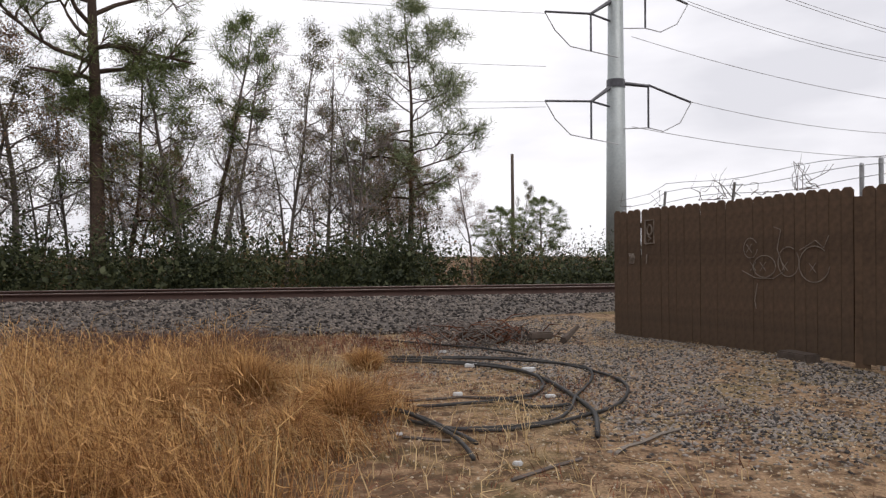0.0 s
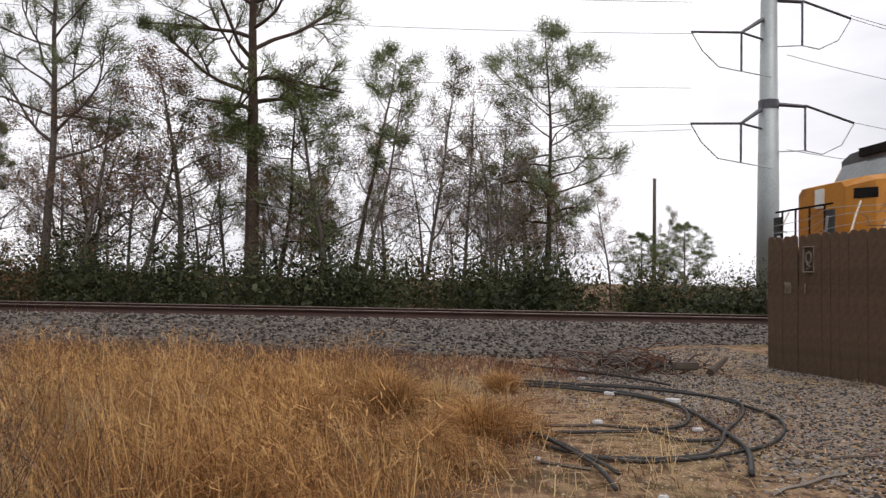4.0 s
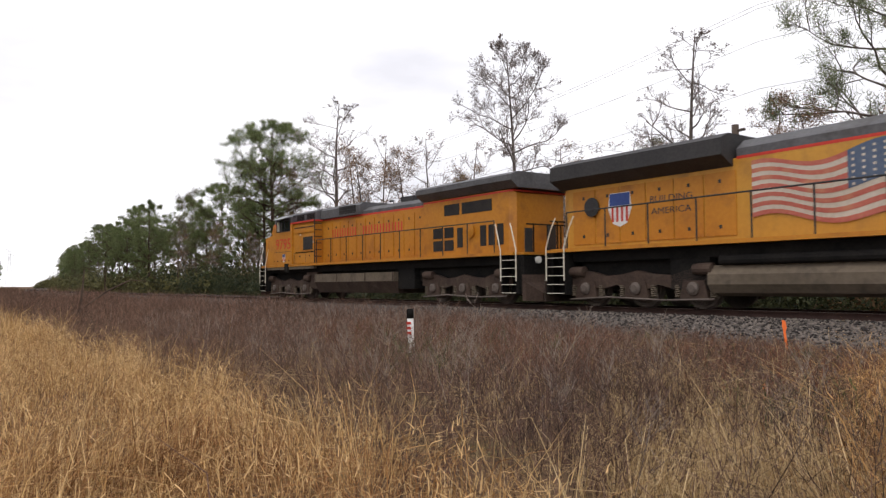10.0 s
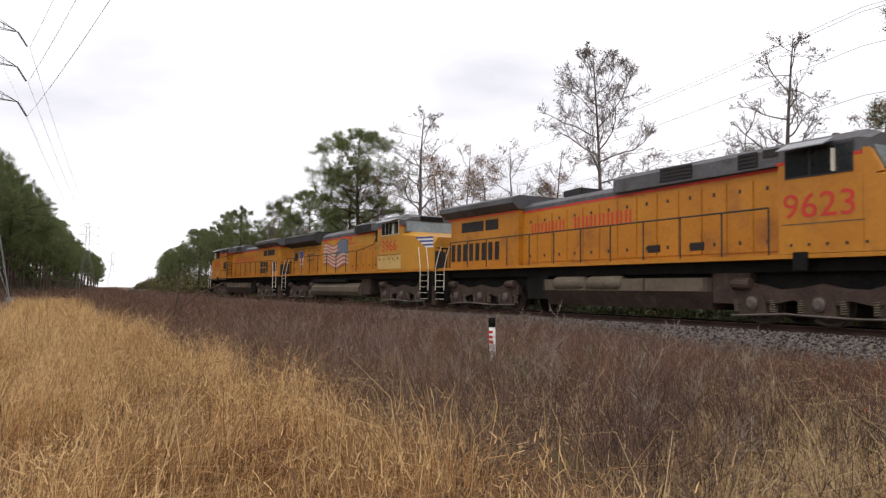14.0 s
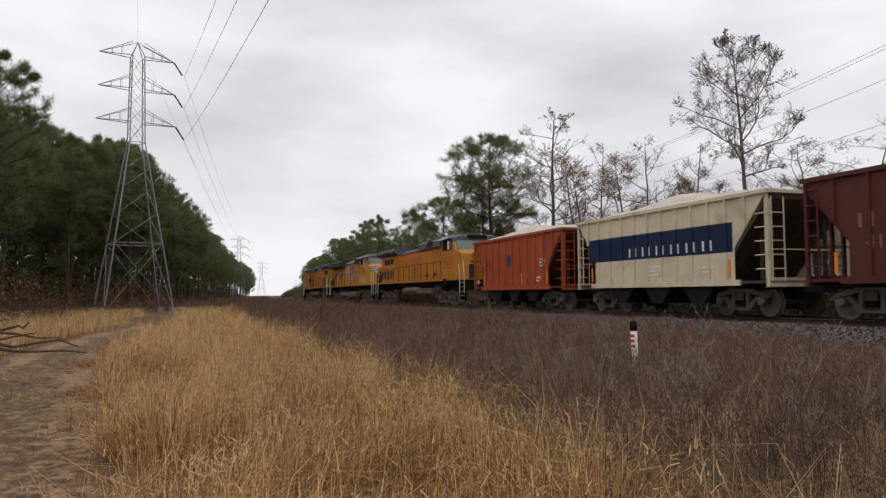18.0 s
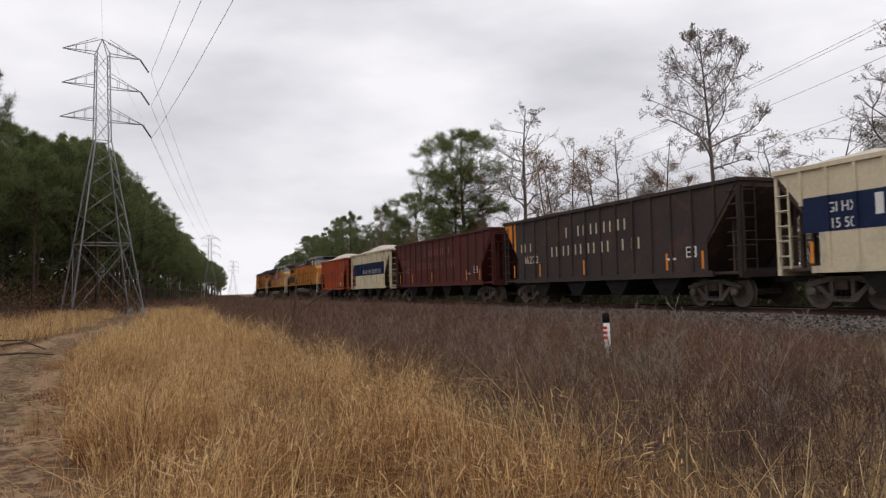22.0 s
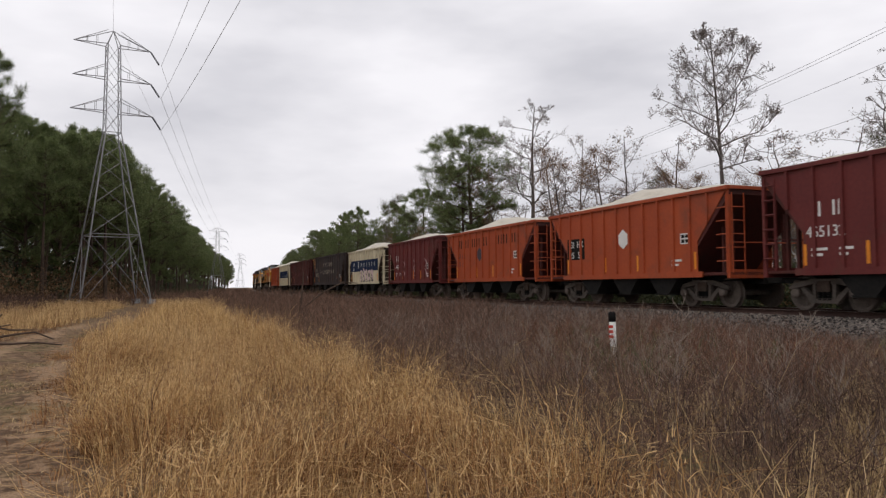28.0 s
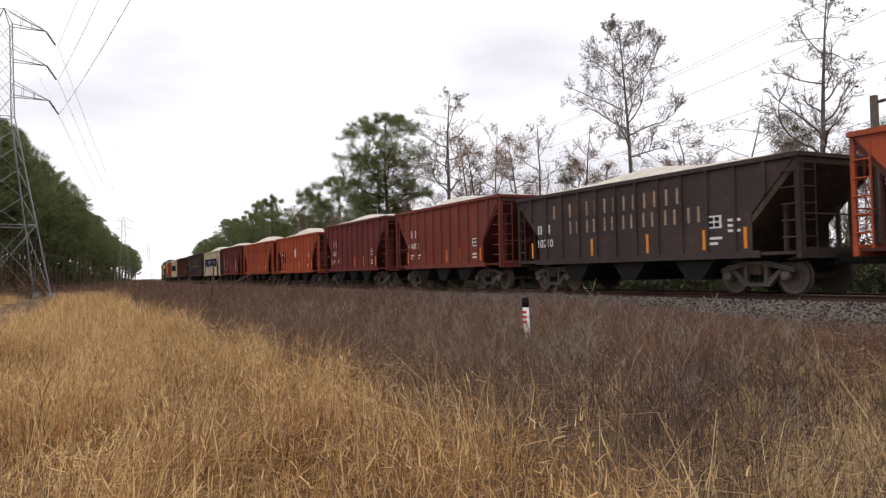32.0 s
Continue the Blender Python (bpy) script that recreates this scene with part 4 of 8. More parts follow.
def stones(name, xy, z, size, material, label, flat=0.65):
    """Many small angular stones in one mesh."""
    n = len(xy)
    v0 = np.array([(1, 0, 0), (-1, 0, 0), (0, 1, 0), (0, -1, 0), (0, 0, 1), (0, 0, -1)], float)
    f0 = np.array([(0, 2, 4), (2, 1, 4), (1, 3, 4), (3, 0, 4), (2, 0, 5), (1, 2, 5), (3, 1, 5), (0, 3, 5)])
    s = size * rng.uniform(0.55, 1.3, (n, 1, 1))
    v = v0[None] * rng.uniform(0.6, 1.1, (n, 6, 1)) + rng.normal(0, 0.18, (n, 6, 3))
    a = rng.uniform(0, 2 * np.pi, n)
    c, si = np.cos(a)[:, None], np.sin(a)[:, None]
    v = np.stack([v[:, :, 0] * c - v[:, :, 1] * si, v[:, :, 0] * si + v[:, :, 1] * c, v[:, :, 2] * flat], -1) * s
    v += np.column_stack([xy, z])[:, None, :]
    f = f0[None] + (np.arange(n) * 6)[:, None, None]
    return tagged(mesh_np(name, v.reshape(-1, 3), f.reshape(-1, 3), material), label, "gravel", kind="stuff")


def build_stones():
    n = 26000
    x, o = rng.uniform(-24, 14, n), rng.uniform(-4.3, -0.95, n)
    z = np.interp(o, [-4.6, -3.9, -1.75, -1.3, -0.9], [-0.10, 0.06, RAIL_Z - 0.20, RAIL_Z - 0.165, RAIL_Z - 0.165]) + 0.005
    stones("ballast_stones", np.column_stack([x, TRACK_Y + o]), z, 0.047, M["stone"], "grey crushed stones on the ballast shoulder")
    n = 52000
    xy = scatter(n, 1.2, 6.2, 3.0, 13.2, lambda x, y: ramp01(x + 0.12 * (y - 8), 1.9, 3.1) * ramp01(y, 3.5, 4.6) * (0.35 + 0.65 * (np.sin(x * 2.1 + 1.2 * np.sin(y * 1.4)) > -0.55)))
    stones("yard_gravel", xy, ground_z(xy[:, 0], xy[:, 1]), 0.022, M["yard_stone"], "dark gravel spread before the fence")
    xy = scatter(18000, 0.4, 6.0, 2.8, 12.5, lambda x, y: 0.25 + 0.75 * ramp01(x, 1.0, 3.0))
    stones("tan_gravel", xy, ground_z(xy[:, 0], xy[:, 1]), 0.014, M["tan_stone"], "fine tan gravel on trodden sand")


build_stones()

# ---- trees ----


def tube_set(lines):
    """Tapered tubes for (points, radii, sides): corners and quads."""
    vs, fs, k = [], [], 0
    for pts, rad, sides in lines:
        p = np.asarray(pts)
        d = np.gradient(p, axis=0)
        d /= np.maximum(np.linalg.norm(d, axis=1), 1e-9)[:, None]
        ref = np.array([0.0, 0, 1]) if abs(d[0, 2]) < 0.9 else np.array([1.0, 0, 0])
        u = np.cross(d, ref)
        u /= np.maximum(np.linalg.norm(u, axis=1), 1e-9)[:, None]
        w = np.cross(d, u)
        a = np.arange(sides) * 2 * np.pi / sides
        ring = p[:, None, :] + (u[:, None, :] * np.cos(a)[None, :, None] + w[:, None, :] * np.sin(a)[None, :, None]) * np.asarray(rad)[:, None, None]
        vs.append(ring.reshape(-1, 3))
        m = len(p)
        i, j = np.meshgrid(np.arange(m - 1), np.arange(sides), indexing="ij")
        q = i * sides + j
        q2 = i * sides + (j + 1) % sides
        fs.append(np.stack([q, q2, q2 + sides, q + sides], -1).reshape(-1, 4) + k)
        k += m * sides
    return np.concatenate(vs), np.concatenate(fs)


def limb(r, start, direction, length, steps, wander, rise):
    pts = [np.array(start, float)]
    d = np.array(direction, float)
    for _ in range(steps):
        d = d + r.normal(0, wander, 3) + np.array([0, 0, rise])
        d /= np.linalg.norm(d)
        pts.append(pts[-1] + d * length / steps)
    return np.array(pts), d


def grow(seed, height, radius, first, limbs, reach, up, levels=3, crook=0.05, twig=7, lean=(0, 0), taper=0.72, thin=0.004, shoot=(0.32, 0.55), crown=None):
    """Trunk and limbs of a tree. Returns the tubes and the twig ends."""
    r = np.random.default_rng(seed)
    lines, ends = [], []
    trunk, _ = limb(r, (0, 0, -0.1), (lean[0], lean[1], 1), height, 12, crook, 0.06)
    tr = np.linspace(radius, radius * 0.12, 13) * np.where(np.arange(13) == 0, 1.35, 1)
    lines.append((trunk, tr, 7))

    def room(p, d):
        """How far a shoot may grow before it leaves the crown's egg-shaped outline."""
        if crown is None:
            return 1e9
        k = np.array([1 / crown[1], 1 / crown[1], 1 / crown[2]])
        o, e = (p - np.array([trunk[-1][0] * crown[0] / height, trunk[-1][1] * crown[0] / height, crown[0]])) * k, d * k
        q = float(o @ e) ** 2 - float(e @ e) * (float(o @ o) - 1)
        return max(0.15, (-float(o @ e) + math.sqrt(q)) / float(e @ e)) if q > 0 else 0.15

    def fork(p, d, length, rad, level):
        length = min(length, room(p, d) * r.uniform(0.85, 1.08))
        steps = 5 if level == 1 else 3
        pts, _ = limb(r, p, d, length, steps, 0.17, 0.05 * up)
        lines.append((pts, np.maximum(np.linspace(rad, rad * 0.3, steps + 1), thin), 5 if level == 1 else 3))
        if level >= levels:
            ends.append((pts[-1], pts[-1] - pts[-2]))
            return
        kids = twig if level == levels - 1 else twig - 1
        for _ in range(kids):
            s = r.uniform(0.25, 1.0) * (len(pts) - 1)
            i = min(int(s), len(pts) - 2)
            q = pts[i] + (pts[i + 1] - pts[i]) * (s - i)
            base = pts[i + 1] - pts[i]
            base = base / np.linalg.norm(base)
            nd = base + r.normal(0, 0.62, 3) + np.array([0, 0, 0.22 * up])
            fork(q, nd / np.linalg.norm(nd), length * r.uniform(*shoot), rad * 0.55, level + 1)
    for k in range(limbs):
        s = first + (1 - first) * (k + r.uniform(0, 1)) / limbs
        i = min(int(s * 12), 11)
        q = trunk[i] + (trunk[i + 1] - trunk[i]) * (s * 12 - i)
        a = k * 2.4 + r.uniform(-0.5, 0.5)
        narrow = (1 - taper * (s - first) / max(1e-6, 1 - first))
        d = np.array([math.cos(a), math.sin(a), up * r.uniform(0.35, 0.9)])
        fork(q, d / np.linalg.norm(d), reach * narrow * r.uniform(0.7, 1.15), max(thin * 1.5, tr[i] * 0.52), 1)
    ends.append((trunk[-1], np.array([0, 0, 1.0])))
    return lines, ends


def leaves(seed, ends, per, spread, size, slim=0.5, gather=1.0):
    """Small leaf blades round twig ends."""
    r = np.random.default_rng(seed)
    p = np.array([e[0] for e in ends])
    n = len(p) * per
    c = np.repeat(p, per, 0) + r.normal(0, spread, (n, 3)) * np.array([1, 1, 0.7])
    d = r.normal(0, 1, (n, 3)) + np.array([0, 0, 0.3])
    d /= np.linalg.norm(d, axis=1)[:, None]
    s = np.cross(d, r.normal(0, 1, (n, 3)))
    s /= np.linalg.norm(s, axis=1)[:, None]
    l = size * r.uniform(0.6, 1.3, (n, 1))
    v = np.stack([c - s * l * slim * 0.5, c + d * l * 0.5, c + s * l * slim * 0.5, c - d * l * 0.5], 1).reshape(-1, 3)
    return v, (np.arange(n) * 4)[:, None] + np.arange(4)[None]


def needles(seed, ends, per, length, width):
    """Sprays of needles that fan from twig ends."""
    r = np.random.default_rng(seed)
    p, q = np.array([e[0] for e in ends]), np.array([e[1] for e in ends])
    q = q / np.maximum(np.linalg.norm(q, axis=1), 1e-9)[:, None]
    n = len(p) * per
    c = np.repeat(p, per, 0) + r.normal(0, 0.10, (n, 3)) - np.repeat(q, per, 0) * r.uniform(0, 0.42, (n, 1))
    d = r.normal(0, 0.75, (n, 3)) + np.repeat(q, per, 0) * 0.7 + np.array([0, 0, 0.25])
    d /= np.linalg.norm(d, axis=1)[:, None]
    s = np.cross(d, r.normal(0, 1, (n, 3)))
    s /= np.linalg.norm(s, axis=1)[:, None]
    l = length * r.uniform(0.6, 1.25, (n, 1))
    v = np.stack([c - s * width / 2, c + s * width / 2, c + d * l], 1).reshape(-1, 3)
    return v, (np.arange(n) * 3)[:, None] + np.arange(3)[None]


def tree(name, label, lines, crown, bark, leaf, category="tree", group=""):
    ob = thing(name, label, category, group)
    if crown is None and category == "tree":
        mesh_np("trunk", *tube_set([q for q in lines if q[2] != 3]), bark, ob, smooth=True)
        mesh_np("crown", *tube_set([q for q in lines if q[2] == 3]), M["twig"], ob, "fine leafless crown", smooth=True)
    else:
        if category == "pine tree":
            mesh_np("trunk", *tube_set(lines), bark, ob, smooth=True)
        elif category == "sapling":
            for k, q in enumerate(q for q in lines if q[2] != 3):
                mesh_np("branch" if k else "stem", *tube_set([q]), bark, ob, smooth=True)
        else:
            mesh_np("trunk", *tube_set([q for q in lines if q[2] != 3]), bark, ob, smooth=True)
        if category == "tree":
            mesh_np("branchwork", *tube_set([q for q in lines if q[2] == 3]), M["twig"], ob, smooth=True)
        elif category == "sapling":
            for q in lines:
                if q[2] == 3:
                    mesh_np("twig", *tube_set([q]), bark, ob, smooth=True)
    if crown is not None:
        mesh_np("crown", *crown, leaf, ob)
    return ob


PROTO = {}


def build_protos():
    for i, (h, first, limbs, reach, crook, twig, crown) in enumerate([(14, 0.50, 19, 4.6, 0.03, 8, (10.4, 3.4, 3.9)), (15, 0.34, 22, 3.4, 0.025, 6, (9.9, 2.9, 5.3)), (12, 0.38, 15, 3.6, 0.06, 6, (8.0, 2.9, 4.2)), (9, 0.26, 15, 3.8, 0.09, 6, (5.6, 3.3, 3.4)), (8, 0.20, 14, 2.5, 0.05, 5, (4.9, 2.0, 3.2))]):
        lines, ends = grow(20 + i, h, 0.0125 * h, first, limbs, reach, 0.8 if i < 2 else 0.7, 4, crook, twig, taper=0.3 if i == 0 else 0.5, thin=0.0058, shoot=(0.30, 0.52), crown=crown)
        leaf = leaves(50 + i, ends[::2], 1, 0.15, 0.08) if i in (2, 3, 4) else leaves(50 + i, ends[::2], 1, 0.05, 0.085, 0.7)
        PROTO["bare%d" % i] = (lines, leaf, M["bark"], M["brown_leaf"] if i > 1 else M["twig"], h)
    lines, ends = grow(31, 8.5, 0.10, 0.25, 15, 2.7, 1.0, 4, 0.05, 5, thin=0.005)
    PROTO["brown"] = (lines, leaves(61, ends, 9, 0.20, 0.062), M["bark"], M["brown_leaf"], 8.5)
    lines, ends = grow(32, 9.0, 0.11, 0.25, 15, 2.7, 1.0, 4, 0.06, 5, thin=0.005)
    PROTO["olive"] = (lines, leaves(62, ends, 8, 0.20, 0.07), M["bark"], M["olive_leaf"], 9.0)
    for i, (h, r0, first, limbs, reach, up, taper, crook, per, crown, leaf) in enumerate([
            (16, 0.0165, 0.36, 30, 4.4, 0.5, 0.42, 0.02, 44, (11.0, 4.0, 5.0), "needle"), (15, 0.0125, 0.42, 38, 4.6, 0.5, 0.42, 0.02, 36, (10.9, 3.9, 4.3), "needle"),
            (13, 0.0125, 0.18, 36, 3.6, 0.5, 0.42, 0.02, 40, (8.0, 3.4, 5.2), "needle"), (16, 0.0125, 0.52, 32, 4.4, 0.5, 0.42, 0.02, 46, (12.3, 3.3, 3.9), "needle"),
            (10.6, 0.0125, 0.30, 30, 3.4, 0.42, 0.55, 0.025, 22, (6.7, 3.0, 4.3), "soft_needle"), (8.0, 0.012, 0.30, 18, 2.9, 0.30, 0.40, 0.06, 15, (5.0, 2.5, 3.0), "needle"),
            (9.6, 0.0105, 0.58, 16, 1.9, 0.6, 0.45, 0.05, 12, (7.9, 1.5, 1.9), "needle")]):
        lines, ends = grow(40 + i, h, r0 * h, first, limbs, reach, up, 3, crook, 6, taper=taper, shoot=(0.35, 0.6), crown=crown)
        PROTO["pine%d" % i] = (lines, needles(70 + i, ends, per, 0.30, 0.020), M["pine_bark"], M[leaf], h)
    lines, ends = grow(45, 13, 0.15, 0.35, 22, 3.9, 0.8, 3, 0.03, 6, taper=0.45, crown=(8.7, 3.7, 4.6))
    PROTO["sparse_pine"] = (lines, needles(75, ends, 34, 0.28, 0.020), M["bark"], M["soft_needle"], 13)


build_protos()
MADE = {}
TREE_WORDS = {"bare": ("bare_tree", "tall leafless tree with fine grey twigs", "tree"), "brown": ("withered_tree", "slender tree holding withered brown leaves", "tree"), "olive": ("thin_tree", "slender tree with thinning olive leaves", "tree"), "pine": ("pine_tree", "tall pine with a dark trunk and open green crown", "pine tree"), "sparse": ("sparse_pine", "tall thin pine with sparse grey-green needles", "pine tree")}


def plant(kind, x, y, height, turn=0.0, lean=0.0, label="", wide=1.0, group=""):
    lines, crown, bark, leaf, h = PROTO[kind]
    word = next(v for k, v in TREE_WORDS.items() if kind.startswith(k))
    m = pose(x, y, float(ground_z(x, y)) - 0.02, 0, lean, turn)
    if kind not in MADE:
        MADE[kind] = ob = tree(word[0], word[1], lines, crown, bark, leaf, word[2])
        ob.matrix_basis = m
    else:
        ob = copy_thing(MADE[kind], m)
    s = height / h
    ob.scale = (s * wide, s * wide, s)
    if label:
        ob["label"] = label
    if group:
        ob["group"] = group
    return ob


def toward(az, y):
    """The place on the line y that lies az degrees to the left of north, seen from the eye."""
    return -math.tan(radians(az)) * y, y


def build_north_trees():
    for kind, az, y, h, turn, lean, wide, label in [
            ("pine0", 9.3, 26.5, 17.0, 0, 0, 1.0, "tall pine with a thick dark trunk beyond the track"),
            ("sparse_pine", 23.0, 26.5, 14.2, 40, 0, 1.05, ""), ("bare0", 48.6, 26.0, 13.6, 0, 0, 0.95, "tall leafless tree with a round twiggy crown"),
            ("bare1", 36.2, 26.0, 11.6, 0, 0, 1.2, "leafless tree with short stubby limbs"), ("bare1", 62.4, 26.5, 15.2, 70, 0, 1.25, ""),
            ("pine1", 66.6, 26.0, 15.0, 0, 0, 1.3, "broad dark green pine standing above the thicket"), ("pine2", 69.0, 27.0, 9.2, 60, 0, 1.1, ""),
            ("pine2", 75.4, 25.5, 11.4, 0, 0, 1.1, ""), ("pine1", 78.3, 25.0, 10.5, 90, 0, 1.2, ""), ("pine2", 77.0, 25.5, 10.2, 200, 0, 1.2, ""),
            ("pine4", -12.6, 29.0, 10.9, 30, 0, 1.05, "pine with a full pointed green crown"), ("pine2", -22.4, 31.0, 3.6, 60, 0, 1.4, "small bushy young pine at the wood's edge"),
            ("brown", 14.2, 26.5, 9.4, 0, 0, 1.25, "leafy tree with a lacy crown of withered leaves"), ("olive", 17.0, 26.0, 7.6, 30, 0, 1.2, ""), ("brown", 26.0, 26.2, 7.6, 90, 0, 1.2, ""), ("brown", -17.4, 30.0, 5.2, 40, 0, 0.9, ""), ("olive", -20.9, 34.0, 4.6, 10, 0, 0.7, ""), ("olive", 3.8, 27.0, 8.4, 220, 0, 1.2, ""), ("brown", 20.8, 26.0, 8.0, 300, 0, 1.3, ""), ("pine2", -19.5, 29.0, 3.0, 120, 0, 1.5, "small bushy young pine at the wood's edge"), ("pine5", 7.6, 27.5, 8.4, 0, 5, 1.15, "dark pine with flat layered limbs behind the tall pine"), ("bare2", 1.5, 27.0, 9.0, 0, 14, 0.8, "leaning leafless tree beside the tall pine"),
            ("pine6", 2.3, 28.0, 9.8, 0, 8, 1.15, "leaning pine with a small crown at its top"), ("olive", -3.4, 28.0, 9.6, 0, 0, 0.75, ""), ("bare4", -6.3, 28.0, 8.6, 0, 0, 0.8, ""), ("olive", -8.9, 27.5, 7.9, 70, 0, 0.95, ""), ("bare3", -8.8, 27.0, 7.4, 0, 0, 0.9, ""),
            ("brown", 20.0, 28.0, 7.6, 50, 0, 1.0, ""), ("bare3", 45.2, 26.5, 8.6, 0, 0, 1.1, "crooked leafless tree with dark spreading limbs"), ("bare3", 29.5, 27.5, 8.2, 160, 0, 1.0, ""),
            ("brown", 57.0, 27.5, 10.6, 20, 0, 1.2, ""), ("brown", 59.3, 26.8, 10.2, 140, 0, 1.1, ""), ("brown", 53.8, 27.0, 8.2, 260, 0, 1.2, ""), ("brown", 51.0, 26.6, 6.8, 200, 0, 1.3, ""), ("brown", 43.4, 26.4, 6.2, 70, 0, 1.3, ""), ("brown", 70.4, 26.2, 7.4, 33, 0, 1.4, ""), ("brown", 72.4, 25.8, 7.0, 190, 0, 1.5, ""), ("bare4", 55.5, 27.0, 10.6, 40, 0, 1.0, ""), ("bare2", 58.6, 28.0, 11.6, 190, 0, 0.8, ""), ("bare4", 52.5, 28.0, 10.0, 90, 0, 1.0, ""),
            ("bare3", 41.8, 28.0, 8.4, 250, 0, 1.1, ""), ("bare4", 60.3, 27.5, 12.0, 300, 0, 0.9, ""), ("olive", 33.0, 27.0, 6.5, 80, 0, 1.2, ""), ("brown", 38.5, 26.5, 5.8, 10, 0, 1.2, ""),
            ("brown", 64.5, 28.0, 11.5, 120, 0, 0.9, ""), ("pine2", 71.5, 26.0, 8.8, 300, 0, 1.0, ""), ("bare2", 73.0, 26.5, 9.5, 30, 0, 0.8, ""), ("pine3", 26.8, 31.0, 7.5, 0, 0, 0.8, "")]:
        plant(kind, *toward(az, y), h, turn, lean, label, wide)
    r = np.random.default_rng(5)
    for i in range(92):
        x, y = r.uniform(-68, 9), r.uniform(27.0, 42)
        kind = r.choice(["bare4", "bare3", "olive", "brown", "brown", "brown", "olive", "bare3"])
        plant(str(kind), x, y, r.uniform(4.8, 8.2), r.uniform(0, 360), r.uniform(-5, 5), wide=r.uniform(0.6, 1.0), group="thin trees beyond the track")
    for i in range(26):
        x, y = r.uniform(-34, 7.5), r.uniform(26.5, 35)
        plant(str(r.choice(["bare4", "brown", "olive", "bare3", "brown"])), x, y, r.uniform(4.5, 7.5), r.uniform(0, 360), r.uniform(-6, 6), wide=r.uniform(0.8, 1.2), group="thin trees beyond the track")
    for i in range(34):
        x = -62 - i * 7.2 + r.uniform(-2, 2)
        y = track_y(x) + 8.5 + abs(r.normal(0, 3.0))
        plant(str(r.choice(["pine1", "pine2", "olive", "pine2", "pine3"])), x, y, r.uniform(8.5, 12.5), r.uniform(0, 360), wide=1.15, group="trees on the far bend")


build_north_trees()


def wood_line(x):
    """The northern edge of the pine wood south of the line."""
    return float(np.interp(-x, [20, 45, 75, 100, 130, 195, 290, 400, 560], [-22, -14.5, -8.0, -3.5, 1.0, 8.0, 16.5, 32.0, 52.0]))


def build_south_wood():
    r = np.random.default_rng(9)
    plant("pine3", -50.0, -10.2, 15.6, 20, label="tall pine with a bare trunk at the wood's edge")
    plant("pine0", -47.0, -14.0, 12.5, 80)
    plant("pine3", -72.0, -9.0, 14.0, 150)
    plant("pine1", -79.0, -6.5, 16.0, 10)
    plant("pine3", -88.0, -5.0, 17.5, 60)
    plant("pine1", -98.0, -4.0, 17.0, 200)
    for row in range(4):
        for i in range(35 if row < 2 else 20):
            x = -36 - i * (5.4 + 0.22 * i) + r.uniform(-2, 2)
            y = wood_line(x) - row * 4.6 - r.uniform(0.5, 3.5)
            plant(str(r.choice(["pine0", "pine1", "pine3", "pine1", "pine2"])), x, y, r.uniform(12.5, 16.5) if x > -75 else r.uniform(15, 18.5), r.uniform(0, 360), wide=1.0, group="pines of the southern wood")
    x = -78.0
    while x > -540:
        plant(str(r.choice(["pine1", "pine3", "pine2"])), x, wood_line(x) - r.uniform(1.0, 4.0), r.uniform(15, 18.5), r.uniform(0, 360), wide=r.uniform(1.0, 1.25), group="pines of the southern wood")
        x -= r.uniform(3.5, 6.0) * (1 + 0.004 * (-x - 78))


build_south_wood()


def thicket(name, centres, sizes, per, leaf, material, label):
    """A tangle of bushes: leaves gathered in uneven heaps on a net of stems."""
    c, s = np.asarray(centres, float), np.asarray(sizes, float)
    n = len(c) * per
    k = np.repeat(np.arange(len(c)), per)
    u = rng.normal(0, 1, (n, 3))
    u /= np.linalg.norm(u, axis=1)[:, None]
    rad = rng.uniform(0.25, 1.0, n) ** 0.6
    lump = 1 + 0.28 * np.sin(u[:, 0] * 5 + k) * np.sin(u[:, 2] * 6 + 2 * k)
    p = c[k] + u * (rad * lump)[:, None] * s[k]
    p[:, 2] = np.abs(p[:, 2])
    d = rng.normal(0, 1, (n, 3))
    d /= np.linalg.norm(d, axis=1)[:, None]
    e = np.cross(d, u + 0.01)
    e /= np.maximum(np.linalg.norm(e, axis=1), 1e-9)[:, None]
    l = leaf * rng.uniform(0.6, 1.4, (n, 1))
    inner = np.arange(n) % 9 == 0                       # the dim heart of each bush: larger, overlapping leaves
    p[inner] = c[k[inner]] + (p[inner] - c[k[inner]]) * np.array([0.78, 0.78, 0.74])
    l[inner] *= 2.6
    v = np.stack([p - d * l * 0.5, p + e * l * 0.3, p + d * l * 0.5, p - e * l * 0.3], 1).reshape(-1, 3)
    v[:, 2] = np.maximum(v[:, 2], 0.0)
    f = (np.arange(n) * 4)[:, None] + np.arange(4)[None]
    return tagged(mesh_np(name, v, f, material), label, "thicket", kind="stuff")


